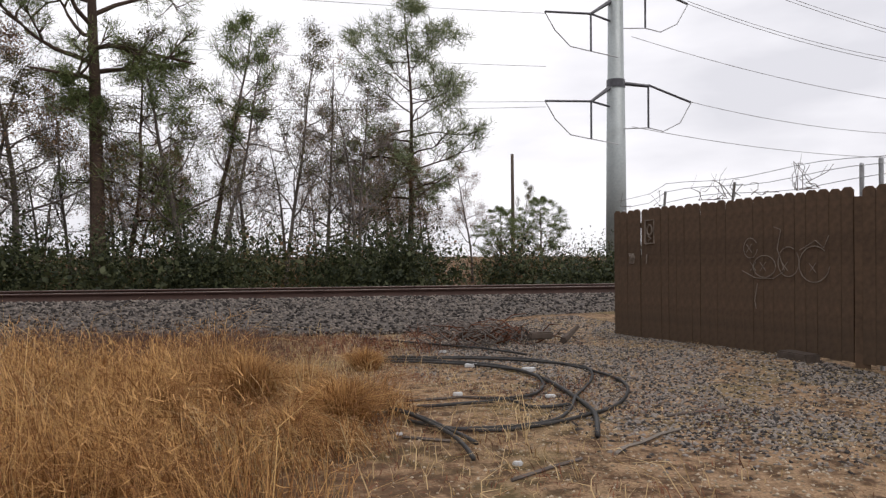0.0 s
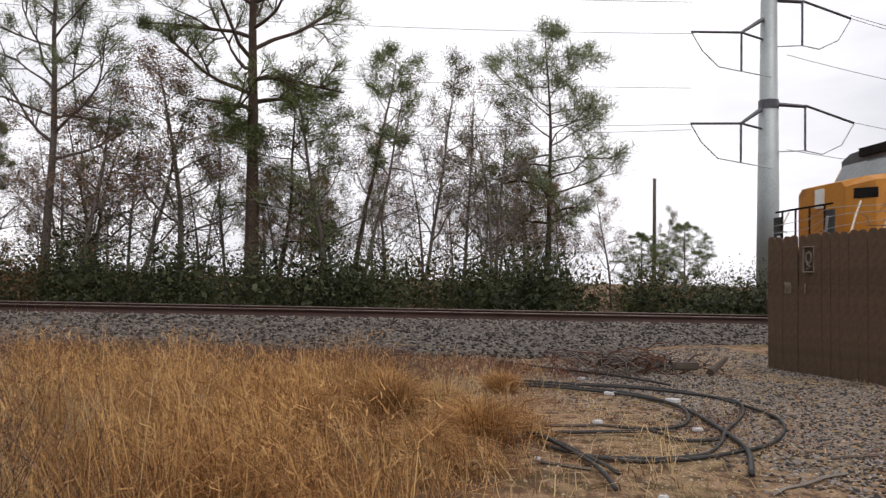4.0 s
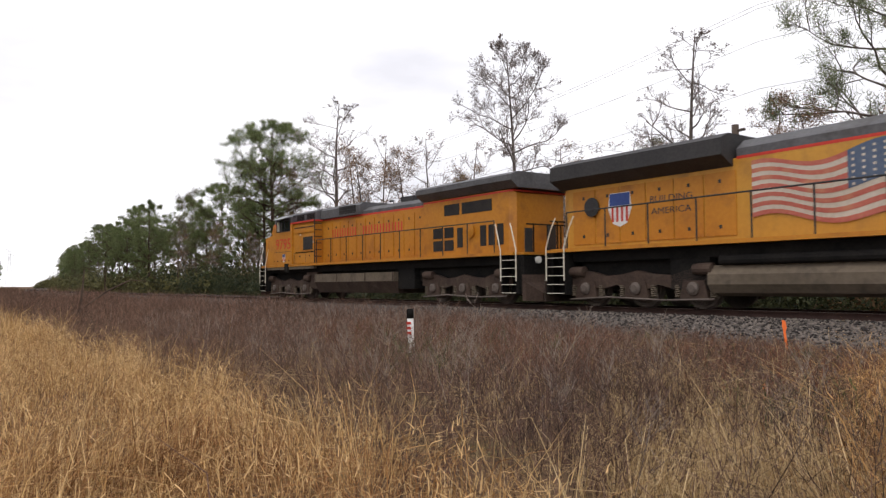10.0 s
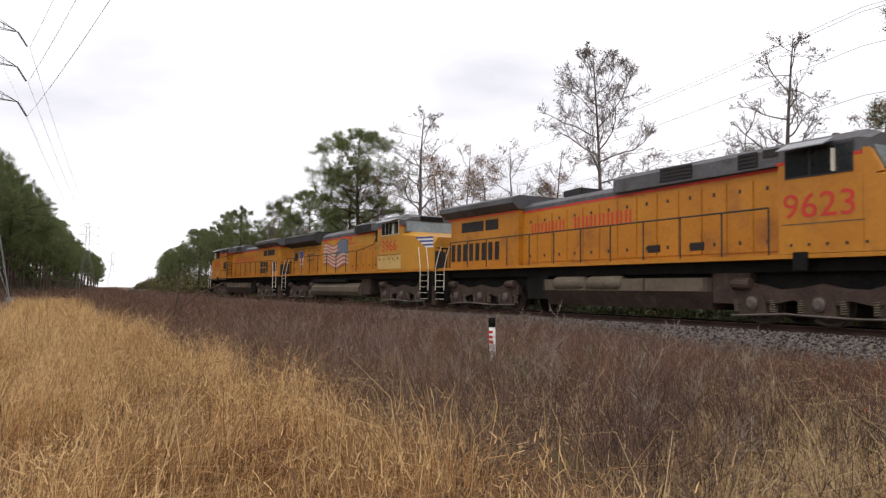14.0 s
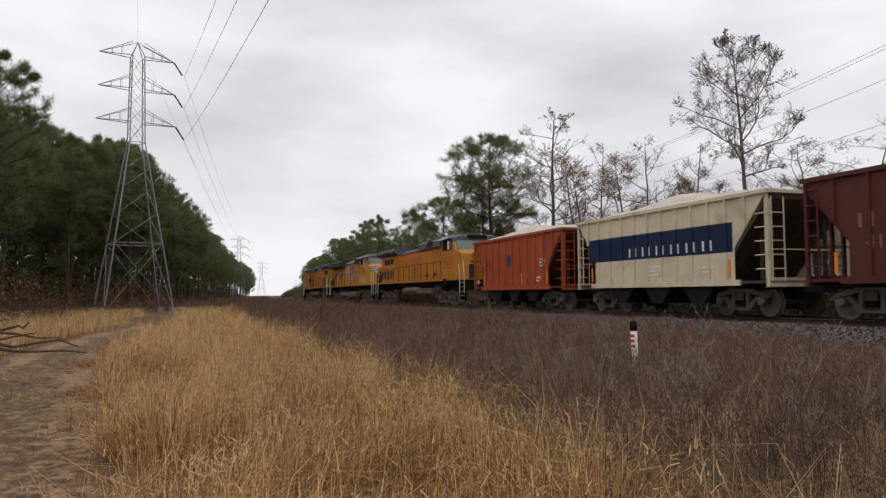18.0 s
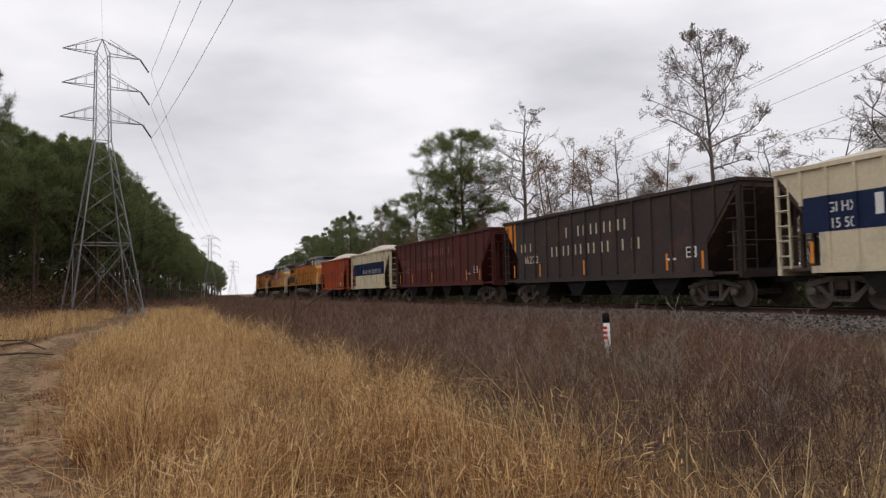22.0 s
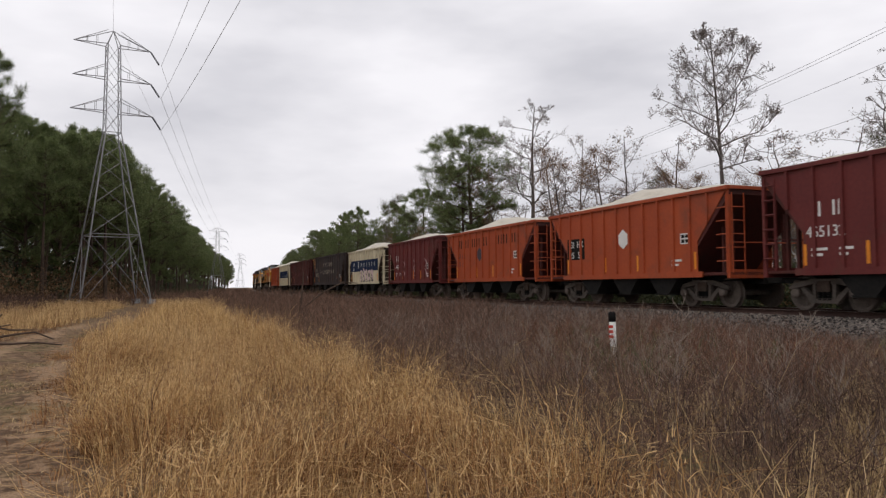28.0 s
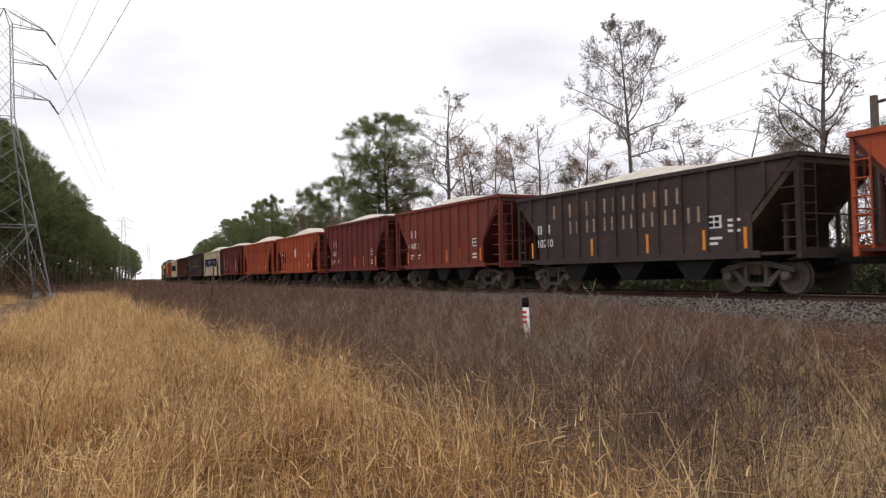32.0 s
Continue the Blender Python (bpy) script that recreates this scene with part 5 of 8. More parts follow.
def build_thickets():
    r = np.random.default_rng(11)

    def heaps(n, x, y, wide, tall):
        high = r.uniform(*tall, n) * (1 - 0.36 * ramp01(x - 0.30 * y, 0.0, 2.5) * (x < 30))      # low beside the yard
        return np.column_stack([x, y, np.full(n, 0.2)]), np.column_stack([r.uniform(*wide, n), r.uniform(wide[0], wide[1] * 0.8, n), high])
    n = 340
    thicket("evergreen_thicket", *heaps(n, r.uniform(-80, 26, n), r.uniform(23.2, 26.5, n), (0.9, 1.9), (2.1, 3.5)), 900, 0.085, M["leaf"], "dark evergreen thicket along the far side of the track")
    n = 170
    thicket("brown_thicket", *heaps(n, r.uniform(-80, 22, n), r.uniform(25.5, 33, n), (0.9, 1.9), (2.0, 3.7)), 420, 0.07, M["brown_leaf"], "thin brown undergrowth beneath the trees")
    n = 90
    thicket("olive_thicket", *heaps(n, r.uniform(-80, 22, n), r.uniform(25.0, 30, n), (0.8, 1.6), (1.8, 3.4)), 240, 0.075, M["olive_leaf"], "thin olive undergrowth beneath the trees")
    n = 330
    thicket("deep_thicket", *heaps(n, r.uniform(-85, 70, n), r.uniform(28, 46, n), (1.4, 2.8), (1.5, 2.5)), 330, 0.15, M["leaf"], "dense evergreen undergrowth deep in the wood")
    n = 120
    thicket("autumn_thicket", *heaps(n, r.uniform(-82, -9, n), r.uniform(25.0, 28.5, n), (1.0, 2.2), (2.2, 4.2)), 460, 0.075, M["brown_leaf"], "tall withered brush along the far side of the track")
    n = 44
    thicket("tall_thicket", *heaps(n, r.uniform(-84, -40, n), r.uniform(24.5, 27.0, n), (1.0, 2.0), (2.6, 4.6)), 420, 0.12, M["leaf"], "tall evergreen bushes along the far side of the track")
    n = 60
    thicket("east_thicket", *heaps(n, r.uniform(24, 75, n), r.uniform(24, 30, n), (1.4, 2.8), (2.0, 4.2)), 160, 0.26, M["leaf"], "evergreen thicket behind the yard")
    n = 200
    x = -r.uniform(60, 340, n)
    y = np.array([track_y(v) for v in x]) + r.uniform(5.5, 14, n)
    thicket("bend_thicket", *heaps(n, x, y, (1.8, 3.4), (2.4, 6.0)), 320, 0.24, M["olive_leaf"], "mixed brush along the outside of the bend")
    n = 46
    turn = np.linspace(79.5, 82.4, n)
    x = -r.uniform(470, 520, n)
    thicket("distant_wood", *heaps(n, x, -x / np.tan(np.radians(turn)), (3.0, 5.0), (2.0, 3.0)), 160, 0.7, M["leaf"], "low distant wood closing the view along the line")
    low = np.interp(turn, [79.5, 81.0, 82.4], [13, 10, 4.0])
    c = np.column_stack([x + 6, -x / np.tan(np.radians(turn)), low * 0.35])
    thicket("distant_trees", c, np.column_stack([np.full(n, 4.0), np.full(n, 3.6), low * 0.65]), 240, 0.7, M["olive_leaf"], "far trees at the end of the straight line")
    n = 150
    x = -r.uniform(66, 340, n)
    y = np.array([track_y(v) for v in x]) + r.uniform(8, 18, n)
    thicket("bend_wood", *heaps(n, x, y, (2.2, 3.8), (3.4, 6.4)), 330, 0.28, M["leaf"], "dark wood behind the brush on the bend")
    n = 300
    x = -np.concatenate([r.uniform(26, 120, 190), r.uniform(120, 470, 110)])
    y = np.array([wood_line(v) for v in x]) - r.uniform(0.3, 9, n)
    thicket("wood_edge_thicket", *heaps(n, x, y, (1.3, 2.8), (1.4, 4.0)), 330, 0.19, M["leaf"], "dark undergrowth at the foot of the pine wood")
    n = 330
    x = -np.concatenate([r.uniform(26, 120, 190), r.uniform(120, 470, 140)])
    y = np.array([wood_line(v) for v in x]) - r.uniform(4, 22, n)
    thicket("wood_interior", *heaps(n, x, y, (2.2, 4.0), (5.0, 9.5)), 420, 0.30, M["leaf"], "dense dark foliage inside the pine wood")
    n = 230
    x = -r.uniform(28, 110, n)
    y = np.array([wood_line(v) for v in x]) + r.uniform(-2.5, 0.8, n)
    thicket("withered_brush", *heaps(n, x, y, (0.8, 1.8), (1.0, 5.5)), 220, 0.11, M["brown_leaf"], "withered brown brush at the edge of the wood")


build_thickets()

# ---- the train ----
CACHE = {}
WHEELSETS = {0.53: [], -0.53: [], 0.46: []}      # a minus sign: the thing faces the other way


def piece(name, key, build, material, parent, m=None, label="", smooth=False):
    """A part that shares its mesh with all others of the same key and material."""
    k = (key, material.name)
    if k not in CACHE:
        bm = B()
        build(bm)
        bmesh.ops.recalc_face_normals(bm, faces=bm.faces)
        me = bpy.data.meshes.new(name)
        bm.to_mesh(me)
        bm.free()
        if smooth:
            for poly in me.polygons:
                poly.use_smooth = True
        me.materials.append(material)
        CACHE[k] = me
    ob = new(name, CACHE[k])
    ob.parent = parent
    if m is not None:
        ob.matrix_basis = m
    if label:
        ob["label"] = label
    return ob


def slab(name, x0, x1, y0, y1, z0, z1, material, parent, label="", bevel=0.0):
    """One box-shaped part with its own size, edges eased where asked."""
    return part(name, box(B(), x0, x1, y0, y1, z0, z1, bevel), material, parent, label)


def loft(bm, sections):
    """Rings of (x, outline of (y, z)) joined from end to end."""
    rings = [[bm.verts.new((x, y, z)) for y, z in o] for x, o in sections]
    k = len(rings[0])
    for a, b in zip(rings, rings[1:]):
        for i in range(k):
            bm.faces.new([a[i], a[(i + 1) % k], b[(i + 1) % k], b[i]])
    bm.faces.new(rings[0])
    bm.faces.new(list(reversed(rings[-1])))
    return bm


def words(name, text, x, y, z, size, side, material, parent, stretch=1.0, label=""):
    """Painted characters on a side wall. side: -1 reads from the south, 1 from the north."""
    cu = bpy.data.curves.new("t", "FONT")
    cu.body, cu.size, cu.align_x, cu.extrude = text, size, "CENTER", 0.004
    cu.resolution_u = 3
    tmp = bpy.data.objects.new("t", cu)
    scene.collection.objects.link(tmp)
    me = bpy.data.meshes.new_from_object(tmp.evaluated_get(bpy.context.evaluated_depsgraph_get()))
    bpy.data.objects.remove(tmp)
    me.materials.clear()
    me.materials.append(material)
    me.transform(Matrix.Diagonal((stretch, 1, 1, 1)))
    ob = new(name, me)
    ob.parent = parent
    ob.matrix_basis = pose(x, y, z, 90, 0, 0 if side < 0 else 180)
    if label:
        ob["label"] = label
    return ob


def bars(name, x0, x1, z0, z1, y, side, count, material, parent, gap=(), lean=0.0, fill=0.62):
    """Pairs of thin upright bars in place of painted letters; gap lists the blanks."""
    w = (x1 - x0) / count
    f = side * 0.004
    for k in range(count):
        if k not in gap:
            a = x0 + k * w + w * (1 - fill) / 2
            t = min(w * fill * 0.30, 0.085)
            for q in (a, a + w * fill - t):
                slab("letter_bar", q, q + t, min(y, y + f), max(y, y + f), z0, z1, material, parent)


def wheelset(radius, parent, m, facing=1):
    def build(bm):
        for s in (-1, 1):
            prof = [(0.10, 0.0), (radius * 0.42, -0.012), (radius * 0.78, 0.018), (radius * 0.86, -0.02), (radius, -0.02), (radius, 0.09), (radius + 0.028, 0.10), (radius + 0.028, 0.13), (radius * 0.8, 0.13), (0.10, 0.10)]
            if s > 0:
                prof = [(r, -w) for r, w in prof]
            turned(bm, prof, (0, s * 0.83, 0), "y", 22)
            for q in range(3):
                a = q * 2.1
                c = Vector((math.cos(a) * radius * 0.62, s * 0.835, math.sin(a) * radius * 0.62))
                box(bm, c.x - 0.035, c.x + 0.035, c.y - 0.012, c.y + 0.012, c.z - 0.035, c.z + 0.035)
        turned(bm, [(0.085, -0.9), (0.085, 0.9)], (0, 0, 0), "y", 10)
    ob = piece("wheelset", "wheelset%.2f" % radius, build, M["wheel"], parent, None, "")
    ob.matrix_parent_inverse = m
    WHEELSETS[radius * facing].append(ob)

    return ob


def freight_truck(car, x):
    tr = new("truck")
    tr.parent = car
    tr.matrix_basis = pose(x, 0, 0)
    top_bar = [(-1.14, 0.56), (-1.14, 0.66), (-0.95, 0.72), (-0.42, 0.84), (0.42, 0.84), (0.95, 0.72), (1.14, 0.66), (1.14, 0.56), (0.90, 0.60), (0.40, 0.70), (-0.40, 0.70), (-0.90, 0.60)]
    low_bar = [(-0.78, 0.585), (-0.66, 0.615), (-0.30, 0.33), (0.30, 0.33), (0.66, 0.615), (0.78, 0.585), (0.40, 0.20), (-0.40, 0.20)]

    def side_frame(bm, s):
        prism(bm, top_bar, s * 0.99, s * 1.11)
        prism(bm, low_bar, s * 0.985, s * 1.105)
        for q in (-1, 1):
            prism(bm, [(q * 0.26, 0.30), (q * 0.36, 0.30), (q * 0.36, 0.74), (q * 0.26, 0.74)], s * 1.0, s * 1.12)
    for s in (-1, 1):
        piece("side_frame", "sideframe%d" % s, lambda bm: side_frame(bm, s), M["truck_dust"], tr)
        for k in (-0.9, 0.9):
            piece("axle_box", "axlebox%d" % s, lambda bm: turned(bm, [(0.0, 0.0), (0.13, 0.0), (0.13, s * 0.10), (0.09, s * 0.14), (0.0, s * 0.14)], (0, s * 1.06, 0.46), "y", 12), M["wheel"], tr, pose(k, 0, 0))

        def spring(bm):
            rod(bm, [(0.055 * math.cos(a), s * 1.08 + 0.055 * math.sin(a), 0.26 + a * 0.0078) for a in (q * 0.9 for q in range(36))], 0.016, 4)
        for q in (-0.15, 0.0, 0.15):
            piece("coil_spring", "springs%d" % s, spring, M["black_steel"], tr, pose(q, 0, 0))
    piece("bolster", "bolster", lambda bm: box(bm, -0.2, 0.2, -1.15, 1.15, 0.50, 0.78), M["grime_and_shade"], tr)
    for k in (-0.9, 0.9):
        wheelset(0.46, tr, pose(k, 0, 0.46))
    return tr


def hopper(label, length, top, paint, ribs, load, decor):
    """An open-top hopper wagon; x runs from its front coupler (0) to its rear one, about its middle."""
    car = thing("hopper_car", label, "hopper wagon", "hopper wagons of the train")
    h = length / 2
    a, b = -h + 0.65, h - 0.65
    w, cut, low, mid = 1.50, 1.40, 1.05, 2.05
    bodyn = part("body", prism(B(), [(a, top), (b, top), (b - cut, mid), (b - cut, low), (a + cut, low), (a + cut, mid)], -w, -w + 0.03), paint, car)
    part("far_side", prism(B(), [(a, top), (b, top), (b - cut, mid), (b - cut, low), (a + cut, low), (a + cut, mid)], w - 0.03, w), paint, car)
    for s, e in ((-1, a), (1, b)):
        # recess sheets, platform and struts: rust plus end shade put into a darker colour
        part("slope_sheet", prism(B(), [(e, top), (e, top - 0.25), (e - s * (cut + 0.9), low - 0.1), (e - s * (cut + 1.0), low - 0.1), (e - s * 0.05, top)], -w + 0.032, w - 0.032), M["grime_and_shade"] if paint in (M["white_car"], M["dark_car"]) else M["rust_car_end_shade"], car)
        slab("end_platform", min(e, e - s * cut), max(e, e - s * cut), -w + 0.05, w - 0.05, low - 0.06, low + 0.02, M["grime_and_shade"] if paint in (M["white_car"], M["dark_car"]) else M["rust_car_end_shade"], car)
        slab("end_sill", min(e - s * 0.12, e), max(e - s * 0.12, e), -w, w, low - 0.16, low + 0.10, paint, car)
        for y in (-1, 1):
            slab("corner_post", min(e - s * 0.10, e - s * 0.005), max(e - s * 0.10, e - s * 0.005), min(y * w, y * (w - 0.09)), max(y * w, y * (w - 0.09)), low + 0.10, top - 0.02, paint, car)
            for q in (0.42, 0.78):
                slab("strut", e - s * q - 0.04, e - s * q + 0.04, min(y * 0.95, y * 1.05), max(y * 0.95, y * 1.05), low, top - 0.3 - q * 1.1, M["grime_and_shade"] if paint in (M["white_car"], M["dark_car"]) else M["rust_car_end_shade"], car)

        def ladder(bm):
            for z in np.arange(low + 0.35, top - 0.3, 0.40):
                rod(bm, [(0, -w - 0.015, z), (0.42, -w - 0.015, z)], 0.018, 5)
            rod(bm, [(0.42, -w - 0.015, low), (0.42, -w - 0.015, top - 0.25)], 0.025, 5)
        piece("side_ladder", "ladder%.2f" % top, ladder, paint, car, pose(e - s * 0.05, 0, 0) if s < 0 else pose(e - 0.5, 0, 0))

        def endladder(bm):
            for z in np.arange(low + 0.35, top - 0.3, 0.40):
                rod(bm, [(0, -w + 0.1, z), (0, -w + 0.55, z)], 0.018, 5)
            for y in (-w + 0.1, -w + 0.55):
                rod(bm, [(0, y, low), (0, y, top - 0.2)], 0.02, 5)
        piece("end_ladder", "endladder%.2f" % top, endladder, paint, car, pose(e + s * 0.03, 0, 0))
        part("brake_rail", rod(B(), [(e, -w + 0.06, low + 0.9), (e, w - 0.06, low + 0.9)], 0.02, 5), paint, car)
        coup = part("coupler", box(B(), min(e, s * h), max(e, s * h), -0.13, 0.13, 0.72, 0.98, 0.03), M["black_steel"], car)
    for y in (-1, 1):
        slab("top_chord", a - 0.02, b + 0.02, min(y * (w - 0.06), y * (w + 0.07)), max(y * (w - 0.06), y * (w + 0.07)), top - 0.10, top + 0.015, paint, car)
        slab("side_sill", a + cut - 0.25, b - cut + 0.25, min(y * (w - 0.02), y * (w + 0.05)), max(y * (w - 0.02), y * (w + 0.05)), low - 0.12, low + 0.06, paint, car)
    for e in (a, b):
        slab("end_chord", e - 0.06, e + 0.06, -w, w, top - 0.09, top + 0.01, paint, car)
    for y in (-1, 1):
        for k in range(ribs):
            x = a + cut * 0.35 + (b - a - cut * 0.7) * (k + 0.5) / ribs
            inset = max(0.0, (a + cut) - x, x - (b - cut))
            z0 = low + 0.06 if inset <= 0 else mid + (top - mid) * inset / cut + 0.03
            if top - 0.10 - z0 > 0.3:
                slab("rib", x - 0.045, x + 0.045, min(y * w, y * (w + 0.065)), max(y * w, y * (w + 0.065)), z0, top - 0.10, paint, car)
    # load: a long heap of crushed stone with uneven crest
    r = np.random.default_rng(int(length * 100) + ribs)
    nx, ny = 26, 7
    gx, gy = np.linspace(a + 0.12, b - 0.12, nx), np.linspace(-w + 0.06, w - 0.06, ny)
    u, v = np.meshgrid(np.linspace(0, 1, nx), np.linspace(-1, 1, ny), indexing="ij")
    hump = np.clip(np.minimum(u, 1 - u) * 5, 0, 1) * (0.75 + 0.25 * np.cos((u - 0.5) * 4 * math.pi))
    z = top - 0.12 + load * hump * (1 - np.abs(v) ** 2.4) + 0.11 * np.clip(np.minimum(u, 1 - u) * 9, 0, 1) + r.normal(0, 0.015, u.shape)
    X, Y = np.meshgrid(gx, gy, indexing="ij")
    i, j = np.meshgrid(np.arange(nx - 1), np.arange(ny - 1), indexing="ij")
    q = (i * ny + j).ravel()
    mesh_np("stone_load", np.stack([X, Y, z], -1).reshape(-1, 3), np.stack([q, q + ny, q + ny + 1, q + 1], -1), M["gravel_load"], car, "heaped pale crushed stone", smooth=True)
    # underframe
    slab("centre_sill", a, b, -0.25, 0.25, 0.72, low - 0.02, M["black_steel"], car)
    bays = 3 if length < 14 else 4
    for k in range(bays):
        x = a + cut + 0.7 + (b - a - 2 * cut - 1.4) * (k + 0.5) / bays
        piece("discharge_chute", "chute", lambda bm: loft(bm, [(-1.45, [(-0.85, 0), (-0.30, -0.62), (0.30, -0.62), (0.85, 0)]), (1.45, [(-0.85, 0), (-0.30, -0.62), (0.30, -0.62), (0.85, 0)])]), M["black_steel"], car, pose(x, 0, low - 0.02, 0, 0, 90))
        piece("chute_gate", "gate", lambda bm: box(bm, -0.33, 0.33, -1.5, 1.5, -0.06, 0.0), M["black_steel"], car, pose(x, 0, 0.43))
    part("brake_pipe", rod(B(), [(a, -0.9, 0.85), (a + 2, -1.0, 0.80), (b - 2, -1.0, 0.80), (b, -0.9, 0.85)], 0.025, 5), M["black_steel"], car)
    for x in (a + 1.65, b - 1.65):
        freight_truck(car, x)
    decor(car, a, b, top, -w - 0.004)
    return car


def tape(car, spots, y, z0=1.18, tall=0.55):
    for x in spots:
        slab("reflector", x - 0.05, x + 0.05, y - 0.004, y, z0, z0 + tall, M["amber"], car, "amber reflector strip")


def panel_marks(car, x, y, z):
    """The small consolidated stencil: a box with dark squares."""
    slab("stencil", x - 0.24, x + 0.24, y - 0.005, y, z, z + 0.34, M["white_paint"], car, "small white stencil panel")
    for k in range(2):
        for q in range(2):
            slab("stencil_square", x - 0.19 + k * 0.2, x - 0.03 + k * 0.2, y - 0.010, y - 0.006, z + 0.04 + q * 0.15, z + 0.15 + q * 0.15, M["black_steel"], car)


def lines_of_print(car, x, y, z, wide=0.7, rows=2):
    for k in range(rows):
        slab("small_print", x - wide / 2, x + wide / 2 - 0.15 * (k % 2), y - 0.004, y, z - k * 0.14, z - k * 0.14 + 0.07, M["white_paint"], car)


def emblem(car, x, y, z, material):
    part("emblem", prism(B(), [(x, z + 0.36), (x + 0.28, z + 0.16), (x + 0.28, z - 0.16), (x, z - 0.36), (x - 0.28, z - 0.16), (x - 0.28, z + 0.16)], y - 0.004, y), material, car, "plain hexagonal emblem")


def decor_orange(number, patch, longname=False):
    def go(car, a, b, top, y):
        if patch:
            slab("number_patch", a + 1.45, a + 2.75, y - 0.003, y, 1.72, 2.55, M["black_steel"], car, "dark number patch")
        for k, row in enumerate(number):
            for q in (0, 2):
                words("number", row[q:q + 2], a + 1.82 + 0.30 * q, y - 0.006, 2.20 - 0.42 * k, 0.36, -1, M["white_paint"] if patch else M["graffiti_dark"], car, 0.9)
        emblem(car, (a + b) / 2 + (-0.81 if longname else 0.0 if patch else -0.425), y, 2.35, M["white_paint"] if patch else M["graffiti_dark"])
        if longname:
            bars("lettering", a + 1.7, b - 1.9, 2.75, 3.20, y, -1, 12, M["black_steel"], car, (7,))
        panel_marks(car, b - 1.95, y, 2.0)
        tape(car, [a + 1.5, a + 4.2, a + 6.2, b - 1.5], y)
        lines_of_print(car, b - 2.4, y, 1.45, 0.5)
    return go


def decor_white(graffiti):
    def go(car, a, b, top, y):
        slab("navy_band", a + 0.9, b - 1.45, y - 0.002, y + 0.001, 1.95, 2.85, M["navy_band"], car, "navy blue band")
        for rib in [o for o in car.children if o.name.split(".")[0] == "rib" and o.data.vertices[0].co.y < 0]:
            cx = sum(q.co.x for q in rib.data.vertices) / len(rib.data.vertices)
            if a + 0.95 < cx < b - 1.5:
                slab("rib_band", cx - 0.048, cx + 0.048, y - 0.066, y - 0.0025, 1.95, 2.85, M["navy_band"], car)
        if graffiti:
            words("number", "GI HX", a + 2.1, y - 0.006, 2.42, 0.36, -1, M["white_paint"], car, 0.9)
            words("number", "15 50", a + 2.1, y - 0.006, 2.02, 0.36, -1, M["white_paint"], car, 0.9)
            slab("square_emblem", a + 3.0, a + 3.5, y - 0.006, y - 0.002, 2.25, 2.75, M["white_paint"], car)
            bars("lettering", a + 4.0, b - 2.2, 2.30, 2.62, y - 0.003, -1, 6, M["white_paint"], car, (), fill=0.52)
            spray(car, a + 3.9, b - 2.7, y - 0.012)
        else:
            slab("square_emblem", a + 2.6, a + 3.1, y - 0.006, y - 0.002, 2.15, 2.65, M["navy_band"], car)
            bars("lettering", a + 3.6, b - 2.2, 2.04, 2.36, y - 0.003, -1, 6, M["white_paint"], car, (), fill=0.55)
        tape(car, [a + 1.15, b - 1.6], y)
        lines_of_print(car, (a + b) / 2, y, 1.6, 0.8, 3)
        lines_of_print(car, b - 2.6, y, 1.5, 0.5, 2)
    return go


def spray(car, x0, x1, y):
    """A sprayed bubble tag: five swollen rounded shapes with dark rims and shading."""
    n = 5
    w = (x1 - x0) / n

    def blob(c, z, a, b, lean, k, m=20):
        out = []
        for q in range(m):
            an = 2 * math.pi * q / m
            cs, sn = math.cos(an), math.sin(an)
            r = (abs(cs) ** 3.2 + abs(sn) ** 3.2) ** (-1 / 3.2) * (1 + 0.07 * math.sin(3 * an + k * 1.7))
            out.append((c + a * r * cs + lean * r * sn, z + b * r * sn))
        return out
    for k in range(n):
        c = x0 + (k + 0.5) * w
        z, t, lean = 1.63 + 0.05 * math.sin(k * 2.1), 0.50 + 0.05 * math.sin(k * 1.3), 0.07 * math.sin(k * 2.9)
        part("spray_shadow", prism(B(), blob(c + 0.07, z - 0.07, w * 0.54, t, lean, k), y + 0.002, y + 0.005), M["graffiti_dark"], car, "dark sprayed shading")
        part("spray_outline", prism(B(), blob(c, z, w * 0.53, t, lean, k), y - 0.003, y), M["graffiti_dark"], car, "dark sprayed outline")
        part("spray_fill", prism(B(), blob(c, z, w * 0.47, t - 0.06, lean, k), y - 0.007, y - 0.004), M["graffiti_pink"], car, "pale pink sprayed fill")
        for dz, q in (((0.2, 0.11), (-0.2, 0.13)), ((0.24, 0.10), (-0.12, 0.09)), ((0.12, 0.10), (-0.3, 0.10)), ((0.0, 0.2), (0.0, 0.16)), ((-0.32, 0.12), (-0.1, 0.10)))[k]:
            part("spray_outline", prism(B(), blob(c, z + dz, q, q * 0.8, 0, k, 12), y - 0.011, y - 0.008), M["graffiti_dark"], car)


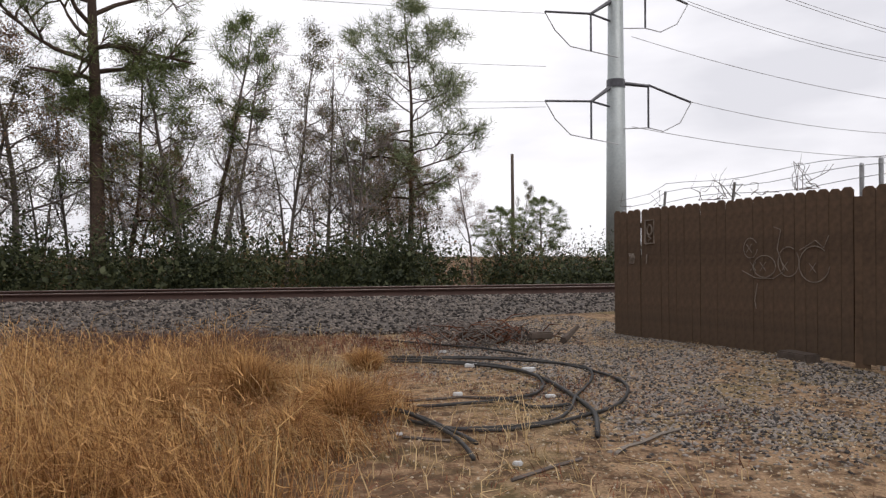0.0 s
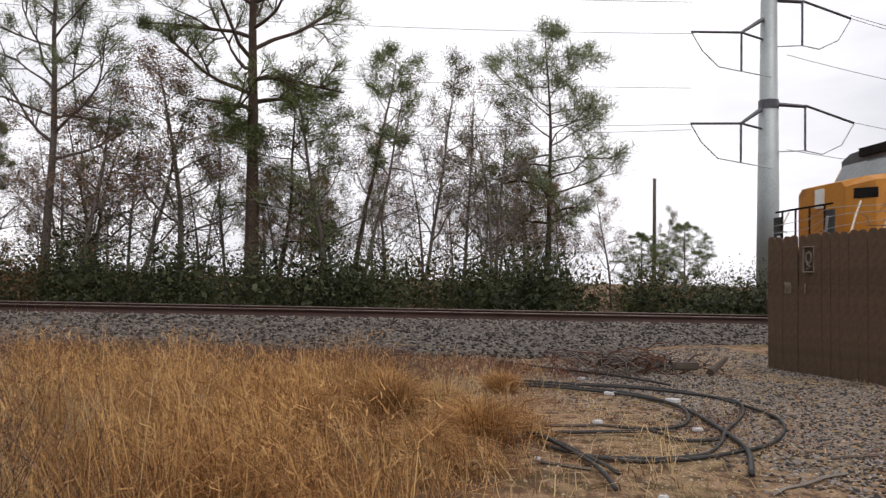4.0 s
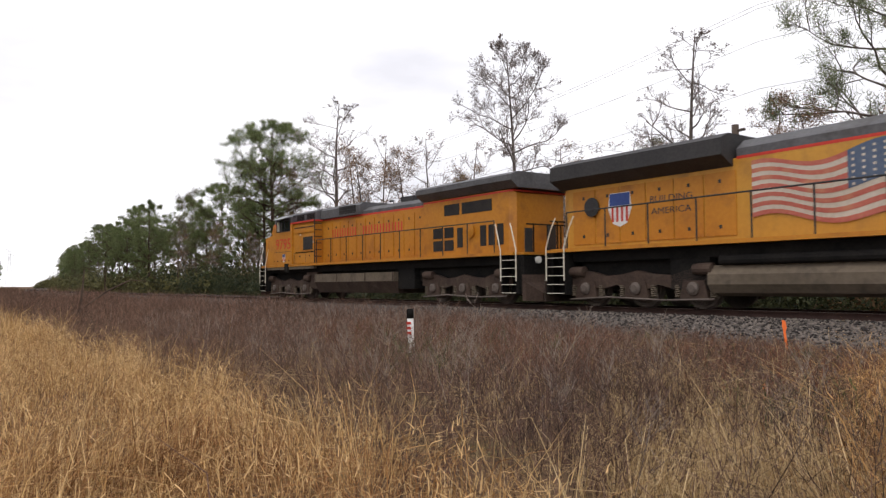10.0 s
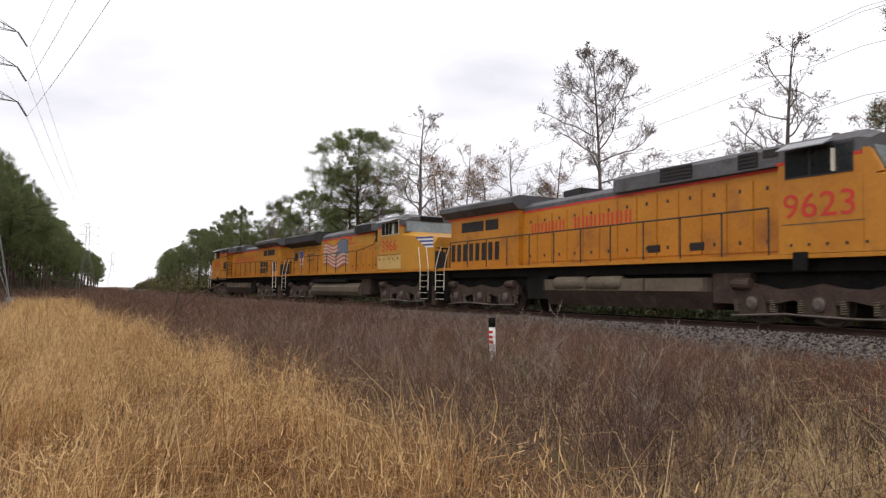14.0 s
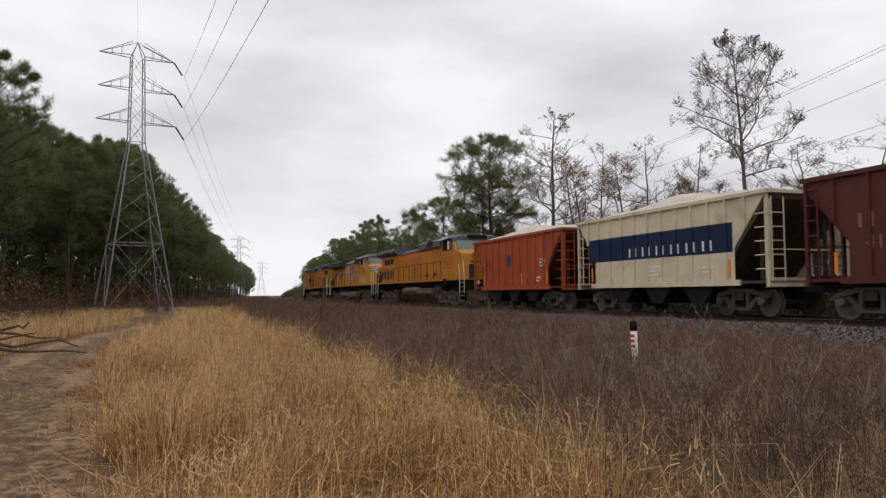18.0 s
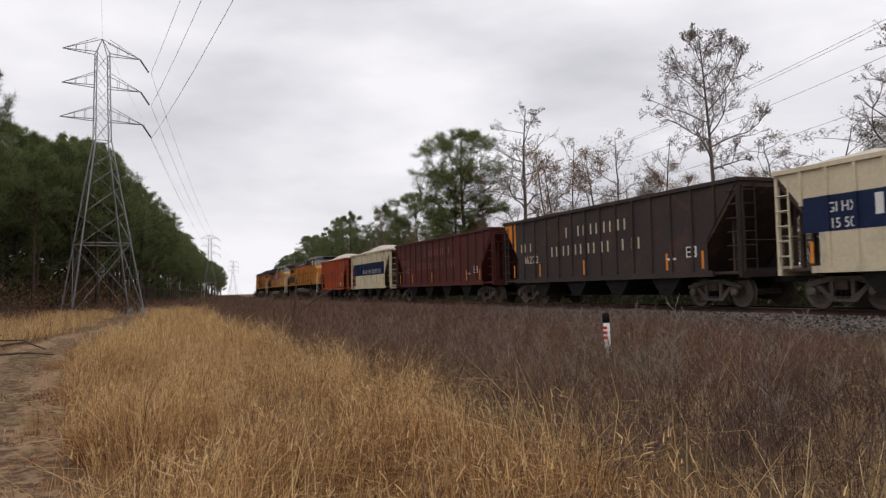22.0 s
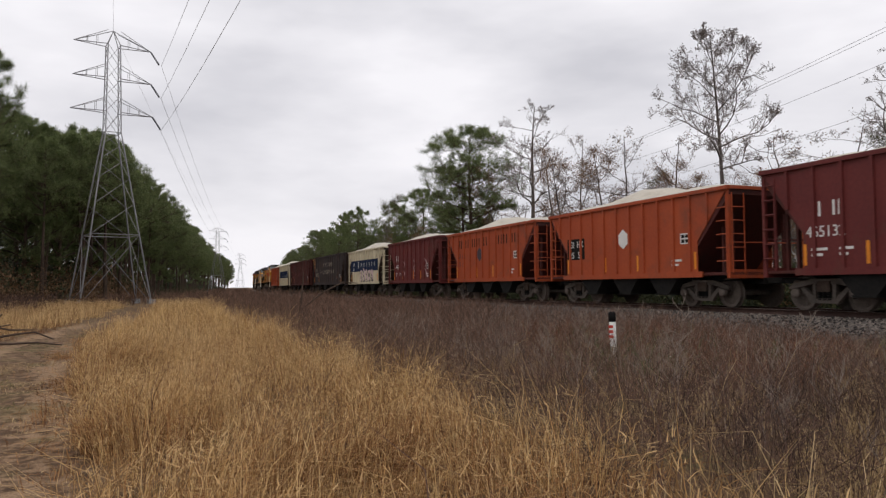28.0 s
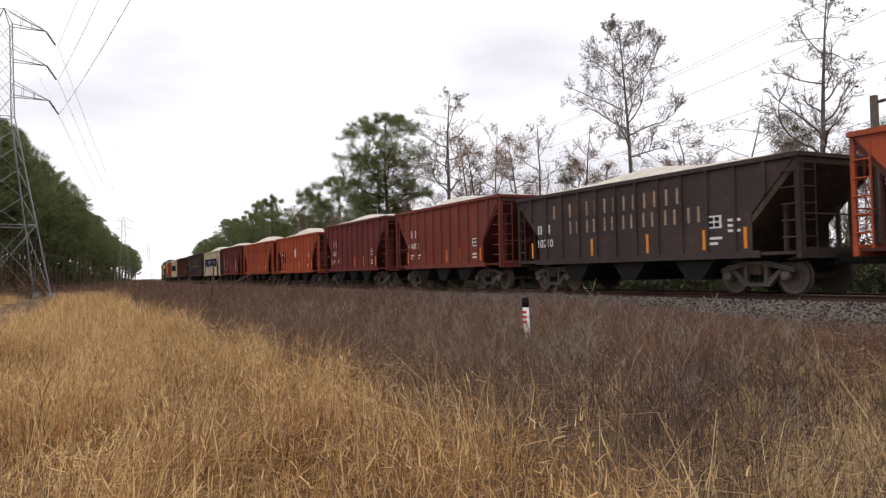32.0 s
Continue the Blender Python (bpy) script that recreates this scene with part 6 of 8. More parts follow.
def decor_long(number, ink, patch):
    def go(car, a, b, top, y):
        bars("lettering", a + 5.4, a + 9.9, 2.70, 3.10, y, -1, 5, ink, car, (), fill=0.52)
        bars("lettering", a + 4.2, a + 10.7, 1.98, 2.38, y, -1, 7, ink, car, (), fill=0.50)
        bars("lettering", a + 1.5, a + 3.2, 2.30, 2.66, y, -1, 2, ink, car, (), fill=0.5)
        words("number", number, a + 2.6, y - 0.004, 1.78, 0.46, -1, ink, car, 1.25)
        tape(car, [a + 1.0, a + 3.4, a + 6.9, b - 3.3, b - 1.6], y)
        panel_marks(car, b - 2.1, y, 1.55)
        lines_of_print(car, b - 3.1, y, 1.5, 0.5, 1)
        if patch:
            part("paint_patch", prism(B(), [(a + 0.04, top - 0.12), (a + 1.2, top - 0.12), (a + 1.2, 2.3)], y - 0.002, y + 0.001), M["amber"], car, "orange repaint on the end panel")
    return go


def decor_sp(number, extra=False):
    def go(car, a, b, top, y):
        bars("lettering", a + 1.55, a + 2.75, 2.42, 2.80, y, -1, 2, M["white_paint"], car, (), fill=0.4)
        words("number", number, a + 2.1, y - 0.004, 1.90, 0.40, -1, M["white_paint"], car, 1.0)
        tape(car, [a + 1.45, a + 3.3, a + 5.6, b - 3.4, b - 1.6], y)
        panel_marks(car, b - 2.0, y, 1.8)
        lines_of_print(car, a + 1.9, y, 1.55, 0.5)
        lines_of_print(car, a + 2.7, y, 1.55, 0.4)
        lines_of_print(car, b - 2.0, y, 1.45, 0.5, 2)
        if extra:
            for k in range(3):
                x = a + 3.6 + k * 2.2
                part("chalk_scrawl", rod(B(), [(x + 0.2 * math.sin(q * 1.3), y - 0.004, 1.4 + q * 0.13) for q in range(9)], 0.02, 4), M["graffiti_pink"], car, "pale sprayed scrawl")
    return go


def decor_wp(car, a, b, top, y):
    ink = surface("faded_cream_lettering", (0.20, 0.12, 0.08), (0.38, 0.28, 0.19), 3.0, 0.7, 0.0, 20)
    bars("lettering", a + 2.1, a + 8.5, 2.52, 2.98, y, -1, 7, ink, car, (), fill=0.56)
    bars("lettering", a + 3.0, a + 9.3, 1.95, 2.38, y, -1, 7, ink, car, (), fill=0.50)
    bars("lettering", a + 1.2, a + 2.2, 2.02, 2.34, y, -1, 2, M["white_paint"], car, (), fill=0.45)
    words("number", "10210", a + 1.75, y - 0.004, 1.55, 0.40, -1, M["white_paint"], car, 1.0)
    tape(car, [a + 0.95, a + 4.4, a + 7.0, a + 9.2, b - 1.6], y)
    panel_marks(car, b - 2.6, y, 1.75)
    lines_of_print(car, b - 2.6, y, 1.45, 0.5, 2)
    lines_of_print(car, b - 1.95, y, 1.9, 0.4, 3)


def loco_truck(loco, x, near):
    tr = new("truck")
    tr.parent = loco
    tr.matrix_basis = pose(x, 0, 0)
    out = [(-2.55, 0.62), (-2.55, 0.95), (-2.2, 1.06), (-1.55, 0.98), (-1.1, 0.86), (-0.5, 0.90), (0.0, 1.0), (0.5, 0.90), (1.1, 0.86), (1.55, 0.98), (2.2, 1.06), (2.55, 0.95), (2.55, 0.62), (2.2, 0.58), (1.75, 0.62), (1.25, 0.50), (0.7, 0.62), (0.35, 0.50), (-0.35, 0.50), (-0.7, 0.62), (-1.25, 0.50), (-1.75, 0.62), (-2.2, 0.58)]
    for s in (-1, 1):
        piece("truck_frame", "ltf%d" % s, lambda bm: prism(bm, out, s * 1.02, s * 1.20), M["grime_and_shade"], tr)
        for k in (-1.8, 0.0, 1.8):
            piece("pedestal", "ped%d" % s, lambda bm: prism(bm, [(-0.42, 0.22), (-0.30, 0.72), (0.30, 0.72), (0.42, 0.22)], s * 1.05, s * 1.24), M["grime_and_shade"], tr, pose(k, 0, 0))
            piece("axle_box", "laxle%d" % s, lambda bm: turned(bm, [(0.0, 0.0), (0.17, 0.0), (0.17, s * 0.05), (0.10, s * 0.09), (0.0, s * 0.09)], (0, s * 1.24, 0.52), "y", 14), M["wheel"], tr, pose(k, 0, 0))

            def coil(bm):
                rod(bm, [(0.085 * math.cos(a), s * 1.14 + 0.085 * math.sin(a), 0.28 + a * 0.0085) for a in (q * 0.9 for q in range(42))], 0.022, 4)
            for q in (-0.52, 0.52):
                piece("coil_spring", "lcoil%d" % s, coil, M["tank"], tr, pose(k + q, 0, 0))
        for k in (-2.1, 2.1):
            piece("brake_cylinder", "lbrk%d" % s, lambda bm: turned(bm, [(0.0, -0.28), (0.13, -0.28), (0.15, -0.1), (0.15, 0.25), (0.0, 0.28)], (0, s * 1.22, 1.0), "x", 12), M["grime_and_shade"], tr, pose(k, 0, 0))
    piece("brake_rod", "lrod", lambda bm: rod(bm, [(-2.4, -1.26, 0.20), (-0.9, -1.26, 0.28), (0.9, -1.26, 0.22), (2.4, -1.26, 0.26)], 0.03, 6), M["wheel"], tr, pose(0, 0, 0) if near < 0 else pose(0, 0, 0, 0, 0, 180))
    for k in (-1.8, 0.0, 1.8):
        wheelset(0.53, tr, pose(k, 0, 0.53), -1 if near > 0 else 1)


def loco_frame(loco, near, tank0, tank1, round_tank):
    """Deck, sill, steps, pilots, tank and handrails common to all three engines."""
    # set back and coloured black to stand for the deep shadow above the tank
    slab("deck_frame", -10.2, 10.2, -1.18, 1.18, 1.28, 1.575, M["black_steel"], loco, "set-back underframe sill, blackened for the shadow above the tank", 0.02)
    slab("sill_stripe", -10.15, 10.15, -1.50, 1.50, 1.58, 1.68, M["yellow"], loco, "yellow deck edge")
    for s in (-1, 1):
        slab("pilot", min(s * 10.2, s * 10.48), max(s * 10.2, s * 10.48), -1.35, 1.35, 0.35, 1.55, M["black_steel"], loco)
        slab("end_platform", min(s * 10.16, s * 10.52), max(s * 10.16, s * 10.52), -1.36, 1.36, 1.581, 1.66, M["yellow"], loco)
        for q in (-1.12, 1.12):
            slab("end_plate", min(s * 10.46, s * 10.49), max(s * 10.46, s * 10.49), q - 0.16, q + 0.16, 1.66, 2.42, M["loco_dark"], loco, "dark grey end plate")
        part("snow_plough", loft(B(), [(s * 10.49, [(-1.42, 0.14), (-1.42, 0.95), (1.42, 0.95), (1.42, 0.14)]), (s * 10.58, [(-1.36, 0.13), (-1.36, 0.70), (1.36, 0.70), (1.36, 0.13)]), (s * 10.88, [(-0.9, 0.10), (-0.9, 0.38), (0.9, 0.38), (0.9, 0.10)])]), M["grime_and_shade"], loco)
        slab("coupler", min(s * 10.3, s * 11.0), max(s * 10.3, s * 11.0), -0.16, 0.16, 0.74, 1.04, M["black_steel"], loco, "", 0.04)
        for y in (-1, 1):
            x = s * 9.95
            for k in range(5):
                st = slab("step", x - 0.34, x + 0.34, min(y * 1.12, y * 1.50), max(y * 1.12, y * 1.50), 0.365 + k * 0.26, 0.385 + k * 0.26, M["grime_and_shade"], loco)
                slab("nosing", x - 0.34, x + 0.34, min(y * 1.501, y * 1.525), max(y * 1.501, y * 1.525), 0.368 + k * 0.26, 0.384 + k * 0.26, M["cream"], st)
                slab("riser", x - 0.32, x + 0.32, min(y * 1.09, y * 1.12), max(y * 1.09, y * 1.12), 0.36 + k * 0.26, 0.60 + k * 0.26, M["black_steel"], loco)
            for q in (-0.37, 0.37):
                slab("step_side", x + q - 0.02, x + q + 0.02, min(y * 1.08, y * 1.50), max(y * 1.08, y * 1.50), 0.34, 1.57, M["black_steel"], loco)
                part("grab_rail", rod(B(), [(x + q, y * 1.53, 0.75), (x + q, y * 1.53, 1.72), (x + q - s * 0.18, y * 1.50, 2.25), (x + q - s * 0.34, y * 1.46, 2.60)], 0.019, 6), M["cream"], loco, "cream painted grab rail")
        for q in (-0.9, -0.3, 0.3, 0.9):
            part("end_rail", rod(B(), [(s * 10.47, q, 1.6), (s * 10.47, q, 2.55)], 0.025, 6), M["black_steel"], loco)
        part("end_rail", rod(B(), [(s * 10.47, -1.2, 2.55), (s * 10.47, 1.2, 2.55)], 0.025, 6), M["black_steel"], loco)
        for q in (-0.75, 0.75):
            part("ditch_lamp", turned(B(), [(0.0, -0.04), (0.11, -0.04), (0.12, 0.05), (0.0, 0.05)], (s * 10.52, q, 1.42), "x", 12), M["lamp_lit"] if near > 0 and s > 0 else M["lamp_off"], loco, "round ditch lamp")
    if round_tank:
        oc = [(-1.38, 0.62), (-1.25, 0.42), (-1.0, 0.34), (1.0, 0.34), (1.25, 0.42), (1.38, 0.62), (1.38, 0.86), (1.2, 1.08), (-1.2, 1.08), (-1.38, 0.86)]
    else:
        oc = [(-1.40, 0.80), (1.40, 0.80), (1.40, 1.16), (-1.40, 1.16)]
        # belly split off in a darker material: underside shade put into its colour
        part("tank_belly", loft(B(), [(tank0 + 0.01, [(-1.39, 0.795), (-1.12, 0.32), (1.12, 0.32), (1.39, 0.795)]), (tank1 - 0.01, [(-1.39, 0.795), (-1.12, 0.32), (1.12, 0.32), (1.39, 0.795)])]), M["grime_and_shade"], loco, "sloping tank belly, darkened for the shade beneath")
        for x in (tank0 + 0.02, tank0 + 2.2, tank1 - 2.3, tank1 - 0.10):
            slab("tank_strap", x, x + 0.08, -1.412, 1.412, 0.82, 1.165, M["grime_and_shade"], loco)
    part("fuel_tank", loft(B(), [(tank0, oc), (tank1, oc)]), M["tank"], loco, "dusty fuel tank")
    slab("under_equipment", tank1 + 0.05, tank1 + 1.2, -1.2, 1.2, 0.5, 1.28, M["grime_and_shade"], loco)
    slab("under_equipment", tank0 - 1.2, tank0 - 0.05, -1.2, 1.2, 0.5, 1.28, M["black_steel"], loco)
    slab("under_frame", -9.4, 9.4, -0.95, 0.95, 0.80, 1.28, M["black_steel"], loco)
    loco_truck(loco, 7.2, near)
    loco_truck(loco, -7.2, near)


def handrail(loco, x0, x1, step=1.45, drop=None):
    for y in (-1, 1):
        n = max(2, int(round((x1 - x0) / step)) + 1)
        for k in range(n):
            x = x0 + (x1 - x0) * k / (n - 1)
            part("rail_post", rod(B(), [(x, y * 1.47, 1.68), (x, y * 1.47, 2.72)], 0.022, 6), M["loco_dark"], loco)
        part("handrail", rod(B(), [(x0, y * 1.47, 2.72), (x1, y * 1.47, 2.72)], 0.022, 6), M["loco_dark"], loco)


def hood_doors(loco, x0, x1, count, half, z0=1.80, z1=3.45):
    w = (x1 - x0) / count
    for s in (-1, 1):
        for k in range(count):
            a = x0 + k * w
            d = slab("hood_door", a + 0.026, a + w - 0.026, min(s * half, s * (half + 0.030)), max(s * half, s * (half + 0.030)), z0, z1, M["yellow"], loco)
            for z in (z0 + 0.22, z1 - 0.22):
                slab("latch", a + w / 2 - 0.035, a + w / 2 + 0.035, min(s * (half + 0.031), s * (half + 0.045)), max(s * (half + 0.031), s * (half + 0.045)), z - 0.045, z + 0.045, M["loco_dark"], d)


def grille(loco, x0, x1, z0, z1, half, parent_name="grille", slats=0):
    for s in (-1, 1):
        g = slab(parent_name, x0, x1, min(s * half, s * (half + 0.012)), max(s * half, s * (half + 0.012)), z0, z1, M["louver"], loco, "dark louvred opening")
        for k in range(slats):
            z = z0 + (z1 - z0) * (k + 0.5) / slats
            slab("slat", x0 + 0.02, x1 - 0.02, min(s * (half + 0.012), s * (half + 0.03)), max(s * (half + 0.012), s * (half + 0.03)), z - 0.012, z + 0.012, M["loco_dark"], g)


def cab_windows(loco, x0, x1, half):
    """Side windows in a thin rim: sliding panes, a quarter light, a tilted sunshade and a mirror."""
    turned_cab = bool(loco.get("turned"))
    rim = M["cream"] if turned_cab else M["loco_dark"]
    for s in (-1, 1):
        w = slab("window", x0, x1, min(s * half, s * (half + 0.012)), max(s * half, s * (half + 0.012)), 3.28, 3.90, rim, loco, "cab side window")
        cuts = (0.0, 0.22, 0.44, 0.72, 1.0) if turned_cab else (0.0, 0.38, 0.76, 1.0)
        for k in range(len(cuts) - 1):
            p0, p1 = x0 + (x1 - x0) * cuts[k] + 0.03, x0 + (x1 - x0) * cuts[k + 1] - 0.03
            slab("pane", p0, p1, min(s * (half + 0.013), s * (half + 0.020)), max(s * (half + 0.013), s * (half + 0.020)), 3.32, 3.86, M["glass"], w)
        a, b = s * half, s * (half + 0.40)
        part("sunshade", prism(B(), [(a, 4.00), (b, 3.84), (b, 3.865), (a, 4.03)], x0 + 0.05, x1 - (0.1 if turned_cab else 0.45), "x"), M["galvanised"], loco, "pale tilted sunshade")
        q = x1 - (x1 - x0) * 0.24
        slab("mirror", q - 0.03, q + 0.01, min(s * (half + 0.03), s * (half + 0.14)), max(s * (half + 0.03), s * (half + 0.14)), 3.32, 3.78, M["cream"], loco)


def shield(loco, x, z, y, side, size):
    out = [(x - size * 0.42, z + size * 0.5), (x + size * 0.42, z + size * 0.5), (x + size * 0.5, z), (x + size * 0.30, z - size * 0.5), (x, z - size * 0.62), (x - size * 0.30, z - size * 0.5), (x - size * 0.5, z)]
    sh = part("shield_emblem", prism(B(), out, min(y, y + side * 0.004), max(y, y + side * 0.004)), M["white_paint"], loco, "plain blue, white and red shield shape")
    slab("shield_top", x - size * 0.42, x + size * 0.42, min(y + side * 0.005, y + side * 0.008), max(y + side * 0.005, y + side * 0.008), z + size * 0.08, z + size * 0.48, M["blue_paint"], sh)
    for k in range(4):
        c = x + (k - 1.5) * size * 0.2
        slab("shield_stripe", c - size * 0.045, c + size * 0.045, min(y + side * 0.005, y + side * 0.008), max(y + side * 0.005, y + side * 0.008), z - size * 0.45, z + size * 0.04, M["red_line"], sh)


def roofed(w, z0, z1, z2, cut):
    return [(-w, z0), (-w, z1), (-w + cut, z2), (w - cut, z2), (w, z1), (w, z0)]


def ge_loco(label, number, cr, near, aux):
    """Wide-cab six-axle engine, cab towards +x. cr: rear wall of the cab; aux: full-width cabinet behind it."""
    lo = thing("locomotive", label, "locomotive", "locomotives of the train")
    loco_frame(lo, near, -2.9, 4.1, False)
    wb = cr + 2.5
    side = near * 1.50
    hw = 0.98
    part("nose", loft(B(), [(wb - 0.44, [(-1.5, 1.69), (-1.5, 3.22), (-1.2, 3.36), (1.2, 3.36), (1.5, 3.22), (1.5, 1.69)]), (9.64, [(-1.48, 1.69), (-1.48, 3.06), (-1.15, 3.18), (1.15, 3.18), (1.48, 3.06), (1.48, 1.69)]), (10.02, [(-0.95, 1.69), (-0.95, 2.95), (-0.8, 3.08), (0.8, 3.08), (0.95, 2.95), (0.95, 1.69)])]), M["yellow"], lo)
    part("cab", loft(B(), [(cr, roofed(1.5, 1.69, 3.58, 3.60, 0.01)), (wb - 0.45, roofed(1.5, 1.69, 3.58, 3.60, 0.01))]), M["yellow"], lo)
    for s in (-1, 1):
        part("cab_pillar", prism(B(), [(wb - 0.448, 3.15), (wb - 0.02, 3.22), (wb - 0.30, 3.72), (wb - 0.448, 3.72)], min(s * 1.37, s * 1.499), max(s * 1.37, s * 1.499)), M["yellow"], lo)
    part("cab_roof", loft(B(), [(cr, roofed(1.49, 3.67, 3.95, 4.14, 0.35)), (wb - 0.55, roofed(1.49, 3.67, 3.95, 4.14, 0.35)), (wb - 0.28, roofed(1.44, 3.67, 3.90, 4.04, 0.35))]), M["loco_grey"], lo)
    part("windscreen", prism(B(), [(wb - 0.16, 3.28), (wb - 0.02, 3.30), (wb - 0.34, 3.90), (wb - 0.46, 3.90)], -1.36, 1.36), M["reflection_glass"], lo, "split windscreen")
    slab("number_board", wb - 0.42, wb - 0.20, -0.62, 0.62, 3.90, 4.10, M["black_steel"], lo)
    for s in (-1, 1):
        part("nose_number", prism(B(), [(0, 0), (0.5, 0), (0.5, 0.22), (0, 0.22)], 0, 0.03), M["black_steel"], lo, "small black number box").matrix_basis = pose(9.60, s * 1.50, 2.68, 0, 0, s * -52)
    slab("headlight", 10.0, 10.08, -0.16, 0.16, 2.55, 3.0, M["lamp_off"], lo, "twin headlight", 0.02)
    cab_windows(lo, cr + 0.18, cr + 1.85, 1.50)
    slab("red_stripe", cr - 0.05 if not aux else cr - 2.4, wb - 0.46, -1.503, 1.503, 3.60, 3.67, M["red_line"], lo)
    xh = cr
    if aux:
        xh = cr - 2.35
        part("blower_cabinet", loft(B(), [(xh, roofed(1.42, 1.69, 3.58, 3.60, 0.01)), (cr - 0.02, roofed(1.42, 1.69, 3.58, 3.60, 0.01))]), M["yellow"], lo)
        part("blower_roof", loft(B(), [(xh, roofed(1.30, 3.67, 4.05, 4.16, 0.25)), (cr - 0.02, roofed(1.30, 3.67, 4.05, 4.16, 0.25))]), M["loco_grey"], lo)
        grille(lo, cr - 1.0, cr - 0.22, 3.74, 4.02, 1.30, slats=4)
        grille(lo, cr - 2.1, cr - 1.3, 3.74, 4.02, 1.30, slats=4)
        grille(lo, cr - 2.2, cr - 1.2, 2.32, 2.92, 1.45, slats=0)
        for s in (-1, 1):
            slab("cabinet_panel", xh + 0.05, cr - 0.35, min(s * 1.42, s * 1.445), max(s * 1.42, s * 1.445), 2.25, 3.15, M["yellow"], lo)
            slab("access_panel", xh + 0.05, cr - 0.25, min(s * 1.42, s * 1.44), max(s * 1.42, s * 1.44), 1.72, 2.18, M["yellow"], lo)
            slab("panel_gap", xh + 0.05, cr - 0.30, min(s * 1.42, s * 1.43), max(s * 1.42, s * 1.43), 2.19, 2.24, M["black_steel"], lo)
            slab("drip_edge", xh + 0.05, cr - 0.30, min(s * 1.446, s * 1.48), max(s * 1.446, s * 1.48), 3.13, 3.16, M["yellow"], lo)
            slab("panel_seam", xh + 0.9, xh + 0.92, min(s * 1.441, s * 1.446), max(s * 1.441, s * 1.446), 1.74, 2.16, M["tank"], lo)
            for q in (0.45, 1.5):
                slab("latch", xh + q, xh + q + 0.08, min(s * 1.441, s * 1.456), max(s * 1.441, s * 1.456), 2.0, 2.08, M["loco_dark"], lo)
            slab("sill_band", xh, 9.5, min(s * 1.30, s * 1.475), max(s * 1.30, s * 1.475), 1.44, 1.575, M["tank"], lo, "dusty olive sill band")
            lv = slab("louvre", cr - 0.26, cr - 0.06, min(s * 1.42, s * 1.428), max(s * 1.42, s * 1.428), 1.80, 2.22, M["tank"], lo, "yellow ribbed vent")
            for k in range(8):
                slab("rib", cr - 0.27, cr - 0.05, min(s * 1.428, s * 1.452), max(s * 1.428, s * 1.452), 1.80 + k * 0.052, 1.832 + k * 0.052, M["yellow"], lv)
            for q in (cr - 0.95, cr - 2.28):
                slab("paper_label", q, q + 0.14, min(s * 1.446, s * 1.450), max(s * 1.446, s * 1.450), 2.62 if q < cr - 2 else 3.02, 2.72 if q < cr - 2 else 3.08, M["white_paint"], lo, "small white label")
            slab("rain_gutter", xh + 0.10, cr - 0.15, min(s * 1.42, s * 1.44), max(s * 1.42, s * 1.44), 3.36, 3.40, M["loco_dark"], lo)
            part("cab_ladder", rod(B(), [(xh - 0.08, s * 1.46, 1.7), (xh - 0.08, s * 1.46, 3.95), (cr - 0.1, s * 1.46, 3.98)], 0.03, 6), M["loco_dark"], lo)
            for k in range(6):
                part("ladder_rung", rod(B(), [(xh - 0.08, s * 1.46, 2.0 + k * 0.3), (xh - 0.08, s * 1.10, 2.0 + k * 0.3)], 0.02, 5), M["loco_dark"], lo)
    rx = -4.7
    part("hood", loft(B(), [(rx, roofed(hw, 1.69, 3.58, 3.60, 0.01)), (xh - 0.02, roofed(hw, 1.69, 3.58, 3.60, 0.01))]), M["yellow"], lo)
    part("hood_roof", loft(B(), [(rx, roofed(hw, 3.67, 3.80, 3.98, 0.3)), (xh - 0.02, roofed(hw, 3.67, 3.80, 3.98, 0.3))]), M["loco_grey"], lo)
    slab("red_stripe", rx, xh - 0.03, -hw - 0.004, hw + 0.004, 3.60, 3.67, M["red_line"], lo)
    part("brake_hump", loft(B(), [(0.25, roofed(1.12, 3.68, 4.05, 4.18, 0.2)), (xh - 0.04, roofed(1.12, 3.68, 4.05, 4.18, 0.2))]), M["loco_grey"], lo)
    if aux:
        grille(lo, 0.6, 2.1, 3.75, 4.08, 1.12, slats=3)
    else:
        grille(lo, 2.2, 3.4, 3.72, 4.08, 1.12, slats=4)
        grille(lo, 4.9, 5.5, 3.72, 4.08, 1.12, slats=4)
        grille(lo, 5.65, 6.15, 3.90, 4.08, 1.12)
        for q in (1.6, 3.2):
            grille(lo, q, q + 0.5, 1.90, 2.10, hw + 0.022, "vent", 3)
    slab("exhaust_hood", -3.0, -2.0, -0.5, 0.5, 3.99, 4.22, M["loco_dark"], lo, "", 0.03)
    for x in (-1.2, -3.9):
        part("horn_lift", rod(B(), [(x, 0.3, 3.95), (x, 0.3, 4.15), (x + 0.3, 0.3, 4.15)], 0.04, 6), M["loco_dark"], lo)
    hood_doors(lo, -4.6, xh - 0.25, 11 if aux else 13, hw)
    part("radiator_house", loft(B(), [(-9.85, roofed(1.05, 1.69, 3.60, 3.62, 0.01)), (-9.6, roofed(1.18, 1.69, 3.72, 3.74, 0.01)), (rx - 0.01, roofed(1.18, 1.69, 3.72, 3.74, 0.01))]), M["yellow"], lo)
    wing = [(-1.22, 3.76), (-1.50, 3.98), (-1.50, 4.16), (-1.2, 4.28), (1.2, 4.28), (1.50, 4.16), (1.50, 3.98), (1.22, 3.76)]
